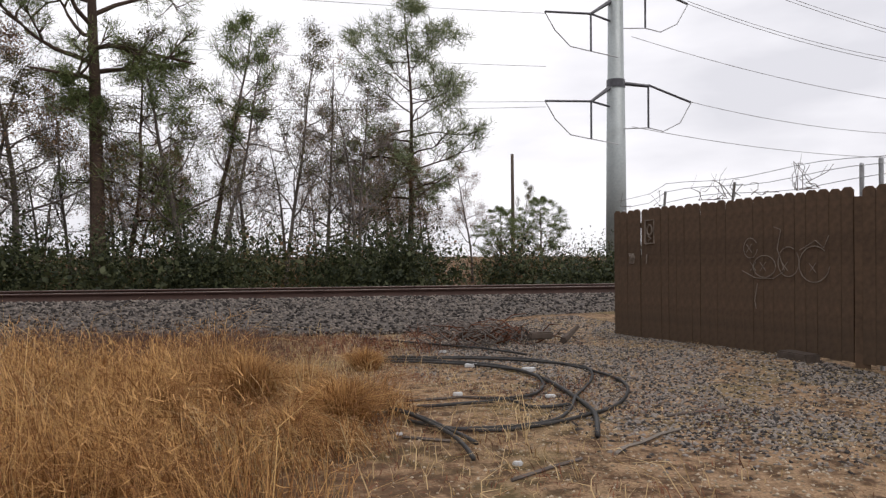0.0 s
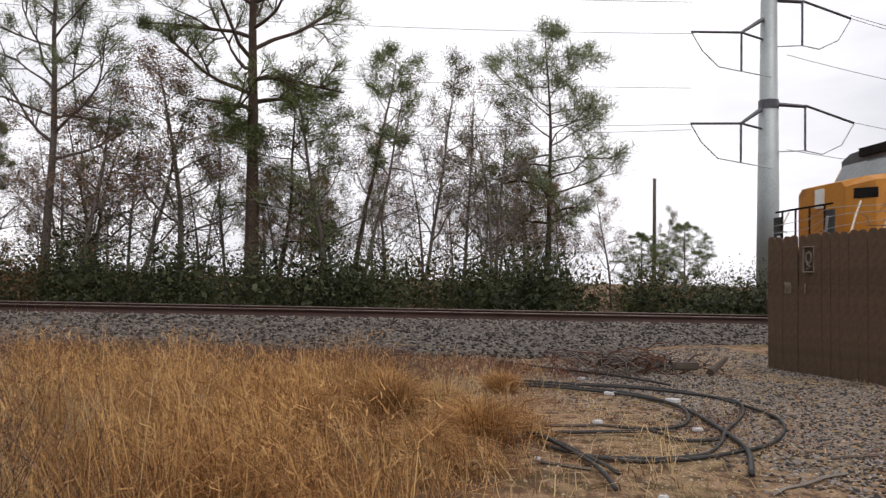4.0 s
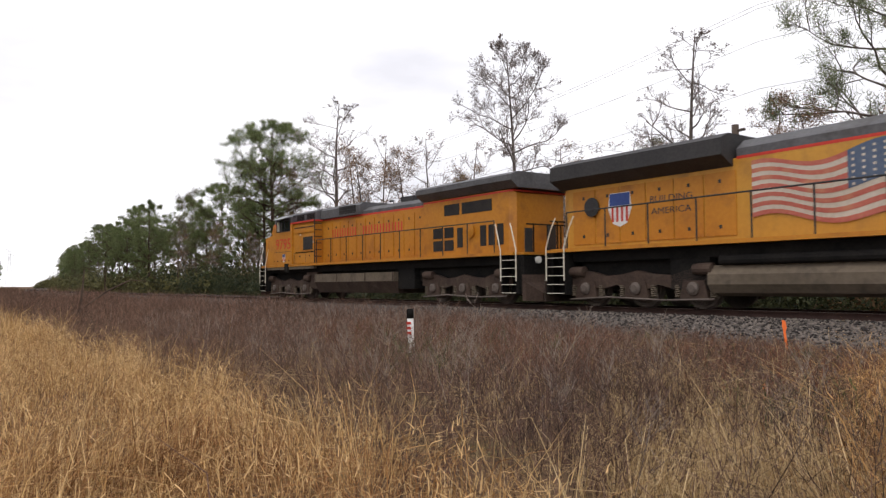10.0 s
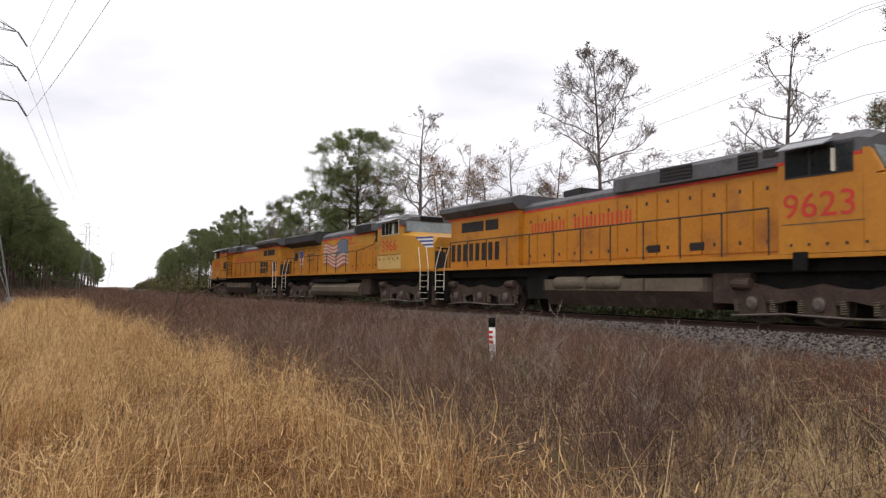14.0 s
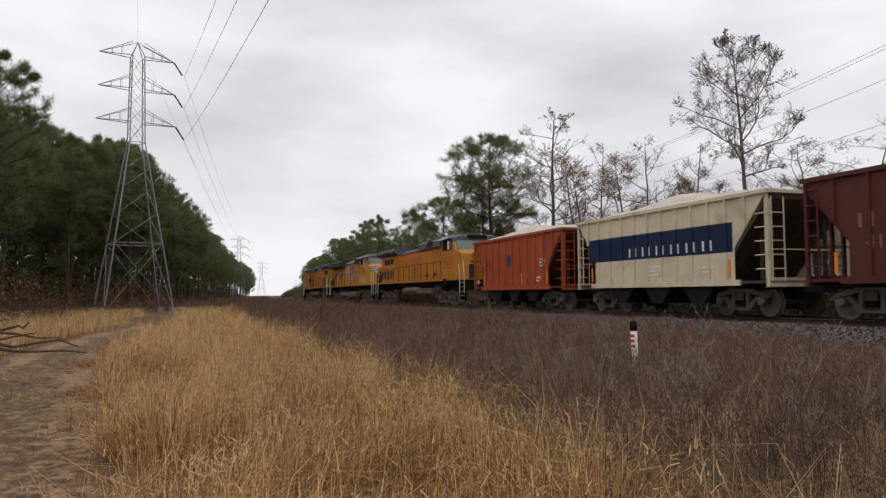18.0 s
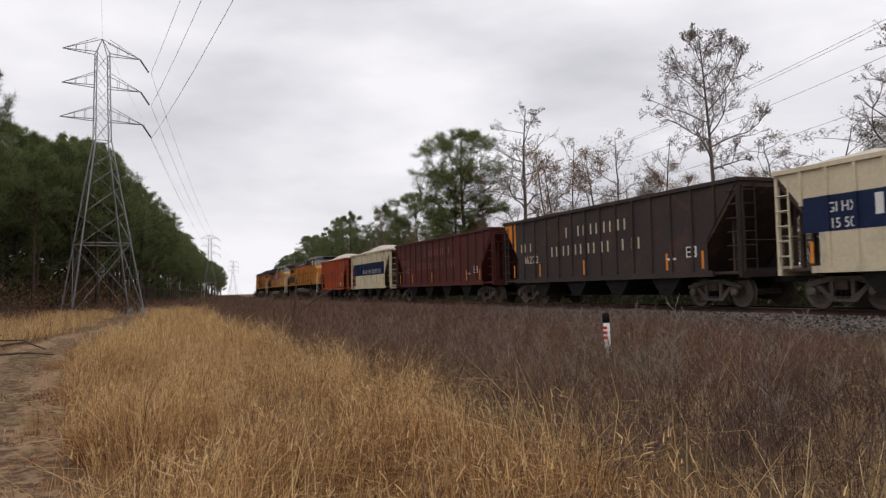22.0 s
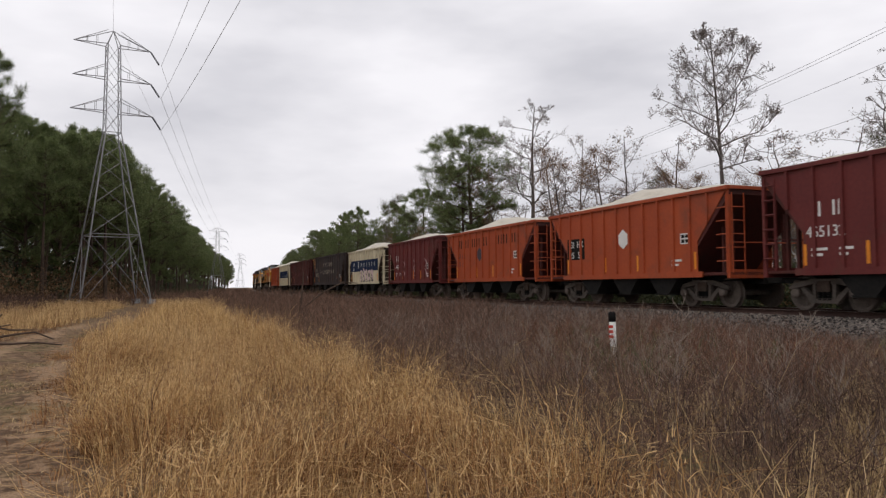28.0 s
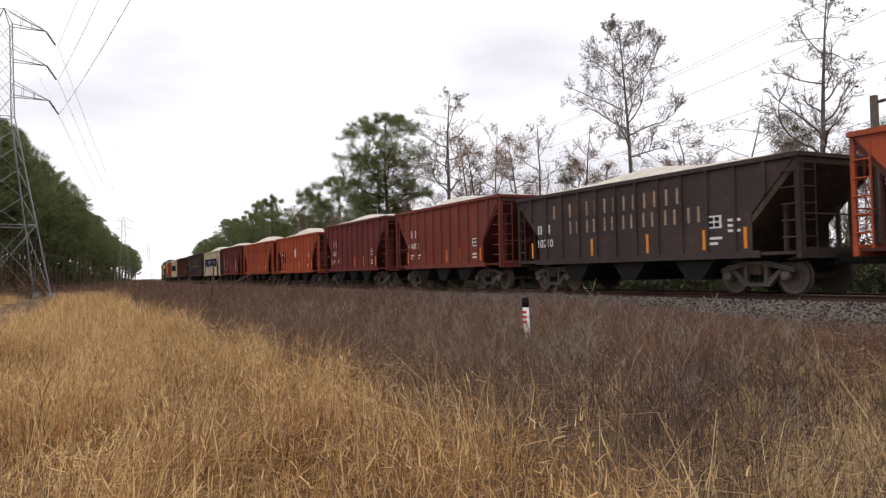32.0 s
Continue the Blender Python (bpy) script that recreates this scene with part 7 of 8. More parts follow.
    part("radiator_wing", loft(B(), [(-10.1, wing), (rx + 0.05, wing)]), M["loco_grey"], lo, "overhanging grey radiator roof")
    slab("red_stripe", -9.86, rx - 0.02, -1.19, 1.19, 3.66, 3.72, M["red_line"], lo)
    grille(lo, -6.95, -6.05, 3.12, 3.52, 1.18)
    grille(lo, -8.75, -7.1, 3.12, 3.52, 1.18)
    if aux:
        for x in (-5.6, -6.3):
            for z in (1.86, 2.32):
                grille(lo, x - 0.30, x + 0.25, z, z + 0.38, 1.18)
        for x in (-7.0, -8.3, -8.75, -9.2):
            grille(lo, x - 0.14, x + 0.18, 1.95, 2.65, 1.18)
        part("fan_cover", turned(B(), [(0.0, 0.0), (0.22, 0.0), (0.25, near * 0.06), (0.0, near * 0.09)], (-7.6, near * 1.19, 2.5), "y", 16), M["yellow"], lo)
    else:
        for k in range(8):
            grille(lo, -9.55 + k * 0.47, -9.27 + k * 0.47, 1.95, 2.65, 1.18)
    handrail(lo, -9.2, xh - 0.3)
    words("number", number, cr + 1.02, side + near * 0.006, 2.44, 0.74, near, M["lettering_red"], lo, 1.25, "red painted road number")
    bars("lettering", -3.05 if aux else -4.2, 3.05 if aux else 1.0, 2.76, 3.16, near * (hw + 0.034), near, 13 if aux else 13, M["lettering_red"], lo, (7,) if near > 0 else (5,), fill=0.66)
    if aux:
        shield(lo, cr + 0.95, 2.02, side, near, 0.36)
    for s in (-1, 1):
        slab("cab_door_line", cr + 0.1, cr + 2.1, min(s * 1.50, s * 1.508), max(s * 1.50, s * 1.508), 2.30, 2.32, M["tank"], lo)
        for k in range(5):
            slab("latch", cr + 0.3 + k * 0.45, cr + 0.36 + k * 0.45, min(s * 1.50, s * 1.515), max(s * 1.50, s * 1.515), 1.84, 1.90, M["loco_dark"], lo)
        slab("tread_box", cr + 0.4, cr + 0.75, min(s * 1.47, s * 1.56), max(s * 1.47, s * 1.56), 1.30, 1.72, M["black_steel"], lo)
    if not aux:
        for s in (-1, 1):
            for x in (-1.6, 0.1):
                part("air_tank", turned(B(), [(0.0, -0.8), (0.2, -0.78), (0.24, -0.6), (0.24, 0.6), (0.2, 0.78), (0.0, 0.8)], (x, s * 1.25, 1.02), "x", 14), M["tank"], lo, "ribbed air reservoir", True)
    return lo


def flag(loco, x0, x1, z0, z1, y, side):
    """A painted waving flag of thirteen bands and a starry canton."""
    def pt(u, v):
        sway = 0.13 * math.sin(u * 8.5 + 0.4 + v * 0.8) - 0.16 * u
        return x0 + (x1 - x0) * u, z0 + (z1 - z0) * (0.12 + 0.76 * v) + sway - 0.12 + 0.22 * u * v

    def band(bm, u0, u1, v0, v1, lift, n=16):
        lo, hi = [], []
        for k in range(n + 1):
            u = u0 + (u1 - u0) * k / n
            lo.append(pt(u, v0))
            hi.append(pt(u, v1))
        for k in range(n):
            vs = [bm.verts.new((q[0], y + side * lift, q[1])) for q in (lo[k], lo[k + 1], hi[k + 1], hi[k])]
            bm.faces.new(vs)
    fl = part("flag_field", (lambda b: (band(b, 0, 1, 0, 1, 0.004), b)[1])(B()), M["flag_white"], loco, "painted waving flag with red and white bands")
    for k in range(7):
        part("flag_stripe", (lambda b: (band(b, 0, 1, k * 2 / 13, (k * 2 + 1) / 13, 0.008), b)[1])(B()), M["flag_red"], fl)
    part("flag_canton", (lambda b: (band(b, 0.58, 1, 6 / 13, 1, 0.012), b)[1])(B()), M["flag_blue"], fl)
    bm = B()
    for r in range(6):
        for q in range(7):
            cx, cz = pt(0.61 + q * 0.057, 0.50 + r * 0.085)
            box(bm, cx - 0.03, cx + 0.03, min(y + side * 0.013, y + side * 0.016), max(y + side * 0.013, y + side * 0.016), cz - 0.025, cz + 0.025)
    part("flag_stars", bm, M["flag_white"], fl)


def emd_loco(label, number, near):
    lo = thing("locomotive", label, "locomotive", "locomotives of the train")
    lo["turned"] = 1
    loco_frame(lo, near, -4.9, 2.3, True)
    del lo["turned"]
    hw, side = 0.98, near * 1.50
    part("nose", loft(B(), [(7.6, [(-1.5, 1.69), (-1.5, 3.25), (-1.2, 3.42), (1.2, 3.42), (1.5, 3.25), (1.5, 1.69)]), (8.9, [(-1.35, 1.69), (-1.35, 3.10), (-1.0, 3.26), (1.0, 3.26), (1.35, 3.10), (1.35, 1.69)]), (9.9, [(-1.0, 1.69), (-1.0, 2.80), (-0.8, 3.05), (0.8, 3.05), (1.0, 2.80), (1.0, 1.69)])]), M["yellow_fresh"], lo)
    part("cab", loft(B(), [(4.9, roofed(1.5, 1.69, 3.58, 3.60, 0.01)), (7.62, roofed(1.5, 1.69, 3.58, 3.60, 0.01))]), M["yellow_fresh"], lo)
    part("cab_roof", loft(B(), [(4.9, roofed(1.49, 3.67, 3.95, 4.20, 0.4)), (7.3, roofed(1.49, 3.67, 3.95, 4.20, 0.4)), (7.75, roofed(1.42, 3.67, 3.88, 4.05, 0.4))]), M["loco_grey"], lo)
    part("windscreen", prism(B(), [(7.60, 3.36), (7.95, 3.38), (7.74, 3.88), (7.45, 3.88)], -1.36, 1.36), M["reflection_glass"], lo, "pale reflecting windscreen")
    slab("number_board", 7.6, 7.8, -0.6, 0.6, 3.90, 4.10, M["black_steel"], lo)
    slab("headlight", 9.88, 9.95, -0.14, 0.14, 2.65, 2.95, M["lamp_off"], lo, "twin headlight", 0.02)
    for s in (-1, 1):
        for k in range(6):
            part("nose_wing", prism(B(), [(k * 0.11, 0), (1.02, 0), (1.02, 0.075), (k * 0.11 - 0.05, 0.075)], 0, 0.006), M["blue_paint"] if k % 2 == 0 else M["white_paint"], lo, "painted blue wing emblem").matrix_basis = pose(8.88, s * 1.37, 3.00 - k * 0.078, 0, 0, -s * 19) if s > 0 else pose(8.88, s * 1.375, 3.00 - k * 0.078, 0, 0, 19)
    lo["turned"] = 1
    cab_windows(lo, 5.4, 7.3, 1.50)
    del lo["turned"]
    slab("red_stripe", 4.95, 7.55, -1.503, 1.503, 3.60, 3.67, M["red_line"], lo)
    part("hood", loft(B(), [(-10.15, roofed(hw - 0.12, 1.69, 3.58, 3.60, 0.01)), (-9.9, roofed(hw, 1.69, 3.58, 3.60, 0.01)), (4.88, roofed(hw, 1.69, 3.58, 3.60, 0.01))]), M["yellow_fresh"], lo)
    part("hood_roof", loft(B(), [(-4.3, roofed(hw, 3.67, 3.85, 4.08, 0.3)), (4.88, roofed(hw, 3.67, 3.85, 4.08, 0.3))]), M["loco_grey"], lo)
    slab("red_stripe", -4.3, 4.86, -hw - 0.004, hw + 0.004, 3.60, 3.67, M["red_line"], lo)
    wing = [(-1.0, 3.45), (-1.45, 3.70), (-1.45, 4.10), (-1.15, 4.24), (1.15, 4.24), (1.45, 4.10), (1.45, 3.70), (1.0, 3.45)]
    part("radiator_wing", loft(B(), [(-10.2, wing), (-4.4, wing)]), M["loco_dark"], lo, "flared black radiator housing")
    part("brake_hump", loft(B(), [(1.0, roofed(1.15, 3.68, 4.05, 4.16, 0.2)), (4.9, roofed(1.15, 3.68, 4.05, 4.16, 0.2))]), M["loco_grey"], lo)
    grille(lo, 1.2, 3.3, 3.70, 4.05, 1.15, slats=3)
    grille(lo, 3.6, 4.85, 3.10, 3.66, 1.0, slats=5)
    for x in (-6.0, -7.6, -9.2):
        part("roof_fan", turned(B(), [(0.0, 4.24), (0.6, 4.24), (0.6, 4.34), (0.0, 4.36)], (0, 0, 0), "y", 16), M["loco_grey"], lo).matrix_basis = pose(x, 0, 0, 90, 0, 0)
    hood_doors(lo, 0.2, 4.8, 6, hw, 1.80, 3.05)
    hood_doors(lo, -9.7, -4.3, 6, hw, 1.80, 3.35)
    part("red_flash", prism(B(), [(-0.2, 3.55), (0.5, 3.55), (0.15, 3.25), (0.9, 3.25), (0.9, 3.18), (0.0, 3.18), (0.35, 3.48), (-0.2, 3.48)], near * (hw + 0.02) - 0.002, near * (hw + 0.02) + 0.002), M["red_line"], lo)
    for s in (-1, 1):
        slab("cab_side_door", 4.98, 7.55, min(s * 1.50, s * 1.512), max(s * 1.50, s * 1.512), 1.75, 2.35, M["pale_panel"], lo, "bleached cream lower cab panel")
        for k in range(5):
            slab("latch", 5.2 + k * 0.5, 5.27 + k * 0.5, min(s * 1.513, s * 1.525), max(s * 1.513, s * 1.525), 2.16, 2.24, M["loco_dark"], lo)
        slab("number_lining", 5.05, 7.5, min(s * 1.50, s * 1.506), max(s * 1.50, s * 1.506), 2.38, 2.41, M["tank"], lo)
        part("rail_ramp", rod(B(), [(2.2, s * 1.47, 2.72), (4.4, s * 1.47, 2.95), (4.85, s * 1.47, 3.5)], 0.022, 6), M["loco_dark"], lo)
        part("intake_pipe", rod(B(), [(-4.6, s * 1.25, 1.2), (0.5, s * 1.25, 1.2)], 0.12, 10), M["black_steel"], lo)
    handrail(lo, -9.5, 2.2)
    flag(lo, -3.9, -0.1, 2.05, 3.70, near * (hw + 0.02), near)
    shield(lo, -7.9, 2.75, near * (hw + 0.034), near, 0.85)
    part("fan_cover", turned(B(), [(0.0, 0.0), (0.26, 0.0), (0.28, near * 0.06), (0.0, near * 0.08)], (-8.9, near * (hw + 0.034), 2.85), "y", 16), M["loco_dark"], lo)
    words("slogan", "BUILDING", -6.2, near * (hw + 0.034), 2.80, 0.24, near, M["graffiti_dark"], lo, 1.25, "worn black lettering")
    words("slogan", "AMERICA", -6.2, near * (hw + 0.034), 2.48, 0.24, near, M["graffiti_dark"], lo, 1.25, "worn black lettering")
    words("number", number, 6.25, side + near * 0.006, 2.56, 0.72, near, M["lettering_red"], lo, 1.2, "red painted road number")
    return lo


def raise_body(lo, k):
    """Raises the cab and the front of the hood above the deck; radiator, tanks and trucks stay."""
    def bend(ob, m):
        if ob.name.split(".")[0] == "truck":
            return
        m = m @ ob.matrix_basis
        if ob.data is not None:
            back = m.inverted()
            for v in ob.data.vertices:
                p = m @ v.co
                if p.z > 1.69:
                    p.z = 1.69 + (p.z - 1.69) * (1 + (k - 1) * min(max((p.x + 5) / 7, 0), 1))
                    v.co = back @ p
        for c in ob.children:
            bend(c, m)
    for c in lo.children:
        bend(c, Matrix())


TRAIN = []                     # (thing, place along the line at the reference moment, turn)
E1 = ge_loco("weathered yellow diesel locomotive with grey roof leading the train", "9795", 6.35, 1, True)
E2 = emd_loco("yellow diesel locomotive with a painted flag and black radiator", "3966", -1)
E3 = ge_loco("yellow diesel locomotive with wide grey radiator wings, cab trailing", "9623", 6.35, -1, False)
for engine, k in ((E1, 1.035), (E2, 1.06), (E3, 1.10)):
    raise_body(engine, k)
TRAIN += [(E1, -102.75, 180), (E2, -80.75, 0), (E3, -59.45, 0)]
CARS = [
    ("orange-red hopper wagon heaped with pale crushed stone", 11.63, 3.60, "orange_car", 11, 0.62, decor_orange(("GIHX", "1575"), False)),
    ("cream hopper wagon with a navy band and stone load", 12.04, 3.66, "white_car", 12, 0.60, decor_white(False)),
    ("long faded oxide-red hopper wagon with worn lettering", 16.72, 3.72, "rust_car_end_shade", 14, 0.05, decor_long("41077", surface("faded_red_lettering", (0.20, 0.075, 0.06), (0.27, 0.11, 0.09), 3.0, 0.7, 0.0, 20), False)),
    ("long blackish-brown hopper wagon with cream lettering", 16.50, 3.75, "dark_car", 14, 0.05, decor_long("46222", surface("cream_lettering", (0.42, 0.36, 0.26), (0.56, 0.50, 0.38), 3.0, 0.7, 0.0, 20), True)),
    ("cream hopper wagon with a navy band and sprayed graffiti", 11.96, 3.66, "white_car", 12, 0.62, decor_white(True)),
    ("maroon hopper wagon loaded with pale stone", 11.75, 3.72, "maroon_car", 11, 0.48, decor_sp("464436", True)),
    ("orange hopper wagon with dark lettering and heaped stone", 12.03, 3.62, "orange_car", 12, 0.62, decor_orange(("GIHX", "1556"), False, True)),
    ("orange hopper wagon with a pale emblem and stone load", 12.00, 3.62, "orange_car", 12, 0.62, decor_orange(("GIHX", "1554"), True)),
    ("dark red hopper wagon with white numbers and stone load", 11.71, 3.82, "maroon_car", 11, 0.50, decor_sp("465132")),
    ("red oxide hopper wagon with white numbers", 11.52, 3.78, "sp_car", 11, 0.48, decor_sp("464302")),
    ("black weathered hopper wagon with faded cream lettering", 13.48, 3.42, "dark_car", 12, 0.5, decor_wp),
    ("orange hopper wagon at the tail of the view", 13.5, 3.62, "orange_car", 12, 0.3, decor_orange(("GIHX", "1560"), False))]
FRONT = -48.27
for text, length, top, paint, ribs, load, decor in CARS:
    TRAIN.append((hopper(text, length, top, M[paint], ribs, load, decor), FRONT + length / 2, 0))
    FRONT += length

# ---- yard fence ----
FENCE_A, FENCE_B = (5.53, 10.29), (6.30, 6.45)     # far corner, steel post
fence_dir = Vector((FENCE_B[0] - FENCE_A[0], FENCE_B[1] - FENCE_A[1], 0)).normalized()
fence_turn = math.degrees(math.atan2(fence_dir.y, fence_dir.x))


def fence_at(s):
    """A place s metres along the fence from its far corner, on the ground."""
    p = Vector((FENCE_A[0], FENCE_A[1], 0)) + fence_dir * s
    return p.x, p.y, 0.14 + 0.016 * min(s, 5)


def build_fence():
    r = np.random.default_rng(3)
    fence = thing("board_fence", "tall brown dog-eared board fence with chalk scrawls", "fence")
    n = 0
    s = 0.0
    while s < 8.2:
        if 3.80 < s < 3.90:
            s = 3.93
        wide, tall = 0.138, 1.83 + r.uniform(-0.012, 0.012)
        x, y, z = fence_at(s + wide / 2)

        def board(bm, w=wide, t=1.83):
            prism(bm, [(-w / 2, 0), (w / 2, 0), (w / 2, t - 0.035), (w / 2 - 0.035, t), (-w / 2 + 0.035, t), (-w / 2, t - 0.035)], -0.009, 0.009)
        piece("board", "board", board, M["fence_wood"], fence, pose(x + r.uniform(-0.006, 0.006), y, z + r.uniform(-0.015, 0.012), r.uniform(-0.4, 0.4), r.uniform(-0.25, 0.25), fence_turn))
        s += wide + 0.004
        n += 1
    for z in (0.35, 1.0, 1.6):
        for a, b in ((0.0, 3.80), (3.95, 8.2)):
            p, q = fence_at(a), fence_at(b)
            nx, ny = fence_dir.y, -fence_dir.x
            part("fence_rail", rod(B(), [(p[0] + 0.055, p[1], p[2] + z), (q[0] + 0.055, q[1], q[2] + z)], 0.04, 4), M["fence_wood"], fence)
    x, y, z = fence_at(3.875)
    part("fence_post", rod(B(), [(x + 0.06, y, z - 0.1), (x + 0.06, y, z + 1.72)], 0.10, 4), M["fence_wood"], fence)
    steel = thing("fence_posts", "galvanised chain-link posts with barbed wire arms above the fence", "fence post")
    for s, top in ((3.84, 2.26), (4.05, 2.30), (0.05, 1.98), (6.2, 2.2)):
        x, y, z = fence_at(s)
        part("post", rod(B(), [(x + 0.10, y, z - 0.1), (x + 0.10, y, top), (x + 0.10, y, top + 0.02)], [0.024, 0.024, 0.014], 12), M["galvanised"], steel)
    for s in (0.95, 2.15):
        x, y, z = fence_at(s)
        part("wire_arm", rod(B(), [(x + 0.06, y, z + 1.70), (x + 0.02, y - 0.12, z + 2.04)], 0.018, 5), M["galvanised"], steel)
    for k, up in enumerate((1.90, 2.02, 2.12)):
        pts = []
        for q in range(25):
            s = q * 0.34
            x, y, z = fence_at(s)
            pts.append((x + 0.05, y, z + up - 0.03 * math.sin(q * 0.9 + k) - (0.10 if s < 1.0 else 0)))
        wire = part("barbed_wire", rod(B(), pts, 0.004, 4), M["galvanised"], steel)
    vine = thing("dry_vine", "tangle of dry vine caught on the barbed wire", "vine")
    for c, count, sp in ((1.95, 60, 0.22), (3.2, 60, 0.30), (2.6, 24, 0.4), (0.6, 20, 0.3)):
        for k in range(count // 6):
            x, y, z = fence_at(c + r.normal(0, sp))
            pts = [(x, y, z + 1.86)]
            for q in range(4):
                l = pts[-1]
                pts.append((l[0] + r.normal(0, 0.05), l[1] + r.normal(0, 0.10), max(z + 1.85, l[2] + r.normal(0.045, 0.08))))
            part("vine_stem", rod(B(), pts, [0.006, 0.005, 0.004, 0.003, 0.002], 4), M["bark"], vine)
    # chalk marks: thin strokes on the boards
    nx, ny = -fence_dir.y, fence_dir.x
    if nx > 0:
        nx, ny = -nx, -ny

    def stroke(pts, wide=0.006):
        vs = []
        for s, z in pts:
            x, y, g = fence_at(s)
            vs.append((x + nx * 0.022, y + ny * 0.022, g + z))
        part("chalk_stroke", rod(B(), vs, wide, 4), M["chalk"], fence, "pale chalk scrawl")

    def ring(s, z, a, b, start=0.0, turns=1.0, n=16):
        return [(s + a * math.cos(start + 2 * math.pi * turns * q / n), z + b * math.sin(start + 2 * math.pi * turns * q / n)) for q in range(n + 1)]
    stroke(ring(2.52, 1.22, 0.10, 0.12, 0.5, 0.9))
    stroke(ring(2.72, 1.00, 0.16, 0.13, 2.0, 1.2))
    stroke(ring(3.05, 1.05, 0.14, 0.17, 1.0, 0.95))
    stroke(ring(3.38, 1.02, 0.19, 0.20, 0.8, 0.85))
    stroke([(2.4, 0.95), (2.6, 0.86), (2.85, 0.86), (3.0, 0.95), (2.9, 1.2), (2.95, 1.42), (2.85, 1.46)])
    stroke([(3.2, 1.18), (3.4, 1.28), (3.5, 1.2), (3.56, 1.33)])
    stroke([(2.62, 0.8), (2.58, 0.6), (2.6, 0.5)])
    for s, z in ((2.5, 1.22), (2.7, 1.0), (3.0, 1.0), (3.36, 0.98), (2.56, 1.0)):
        stroke([(s - 0.04, z - 0.05), (s + 0.04, z + 0.05)], 0.005)
        stroke([(s - 0.04, z + 0.05), (s + 0.04, z - 0.05)], 0.005)
    stroke([(0.68, 1.33), (0.86, 1.33), (0.86, 1.66), (0.68, 1.66), (0.68, 1.33)], 0.016)
    stroke(ring(0.77, 1.52, 0.05, 0.07), 0.014)
    stroke([(0.74, 1.44), (0.80, 1.40), (0.74, 1.37)], 0.014)
    for k in range(4):
        stroke([(0.34 + k * 0.03, 1.05), (0.36 + k * 0.03, 1.14), (0.33 + k * 0.03, 1.20)], 0.010)
    stroke([(0.70, 1.05), (0.71, 1.18)], 0.010)


build_fence()

# ---- steel pole and its wires ----
MONO = (17.87, 33.5)


def wire_run(name, points, label, sag=0.6, radius=0.016, n=14):
    pts = []
    for a, b in zip(points, points[1:]):
        for k in range(n):
            u = k / n
            pts.append(tuple(a[i] + (b[i] - a[i]) * u for i in range(2)) + (a[2] + (b[2] - a[2]) * u - sag * 4 * u * (1 - u),))
    pts.append(points[-1])
    ob = part(name, rod(B(), pts, radius, 4), M["wire"])
    return tagged(ob, label, "power line", "overhead power lines")


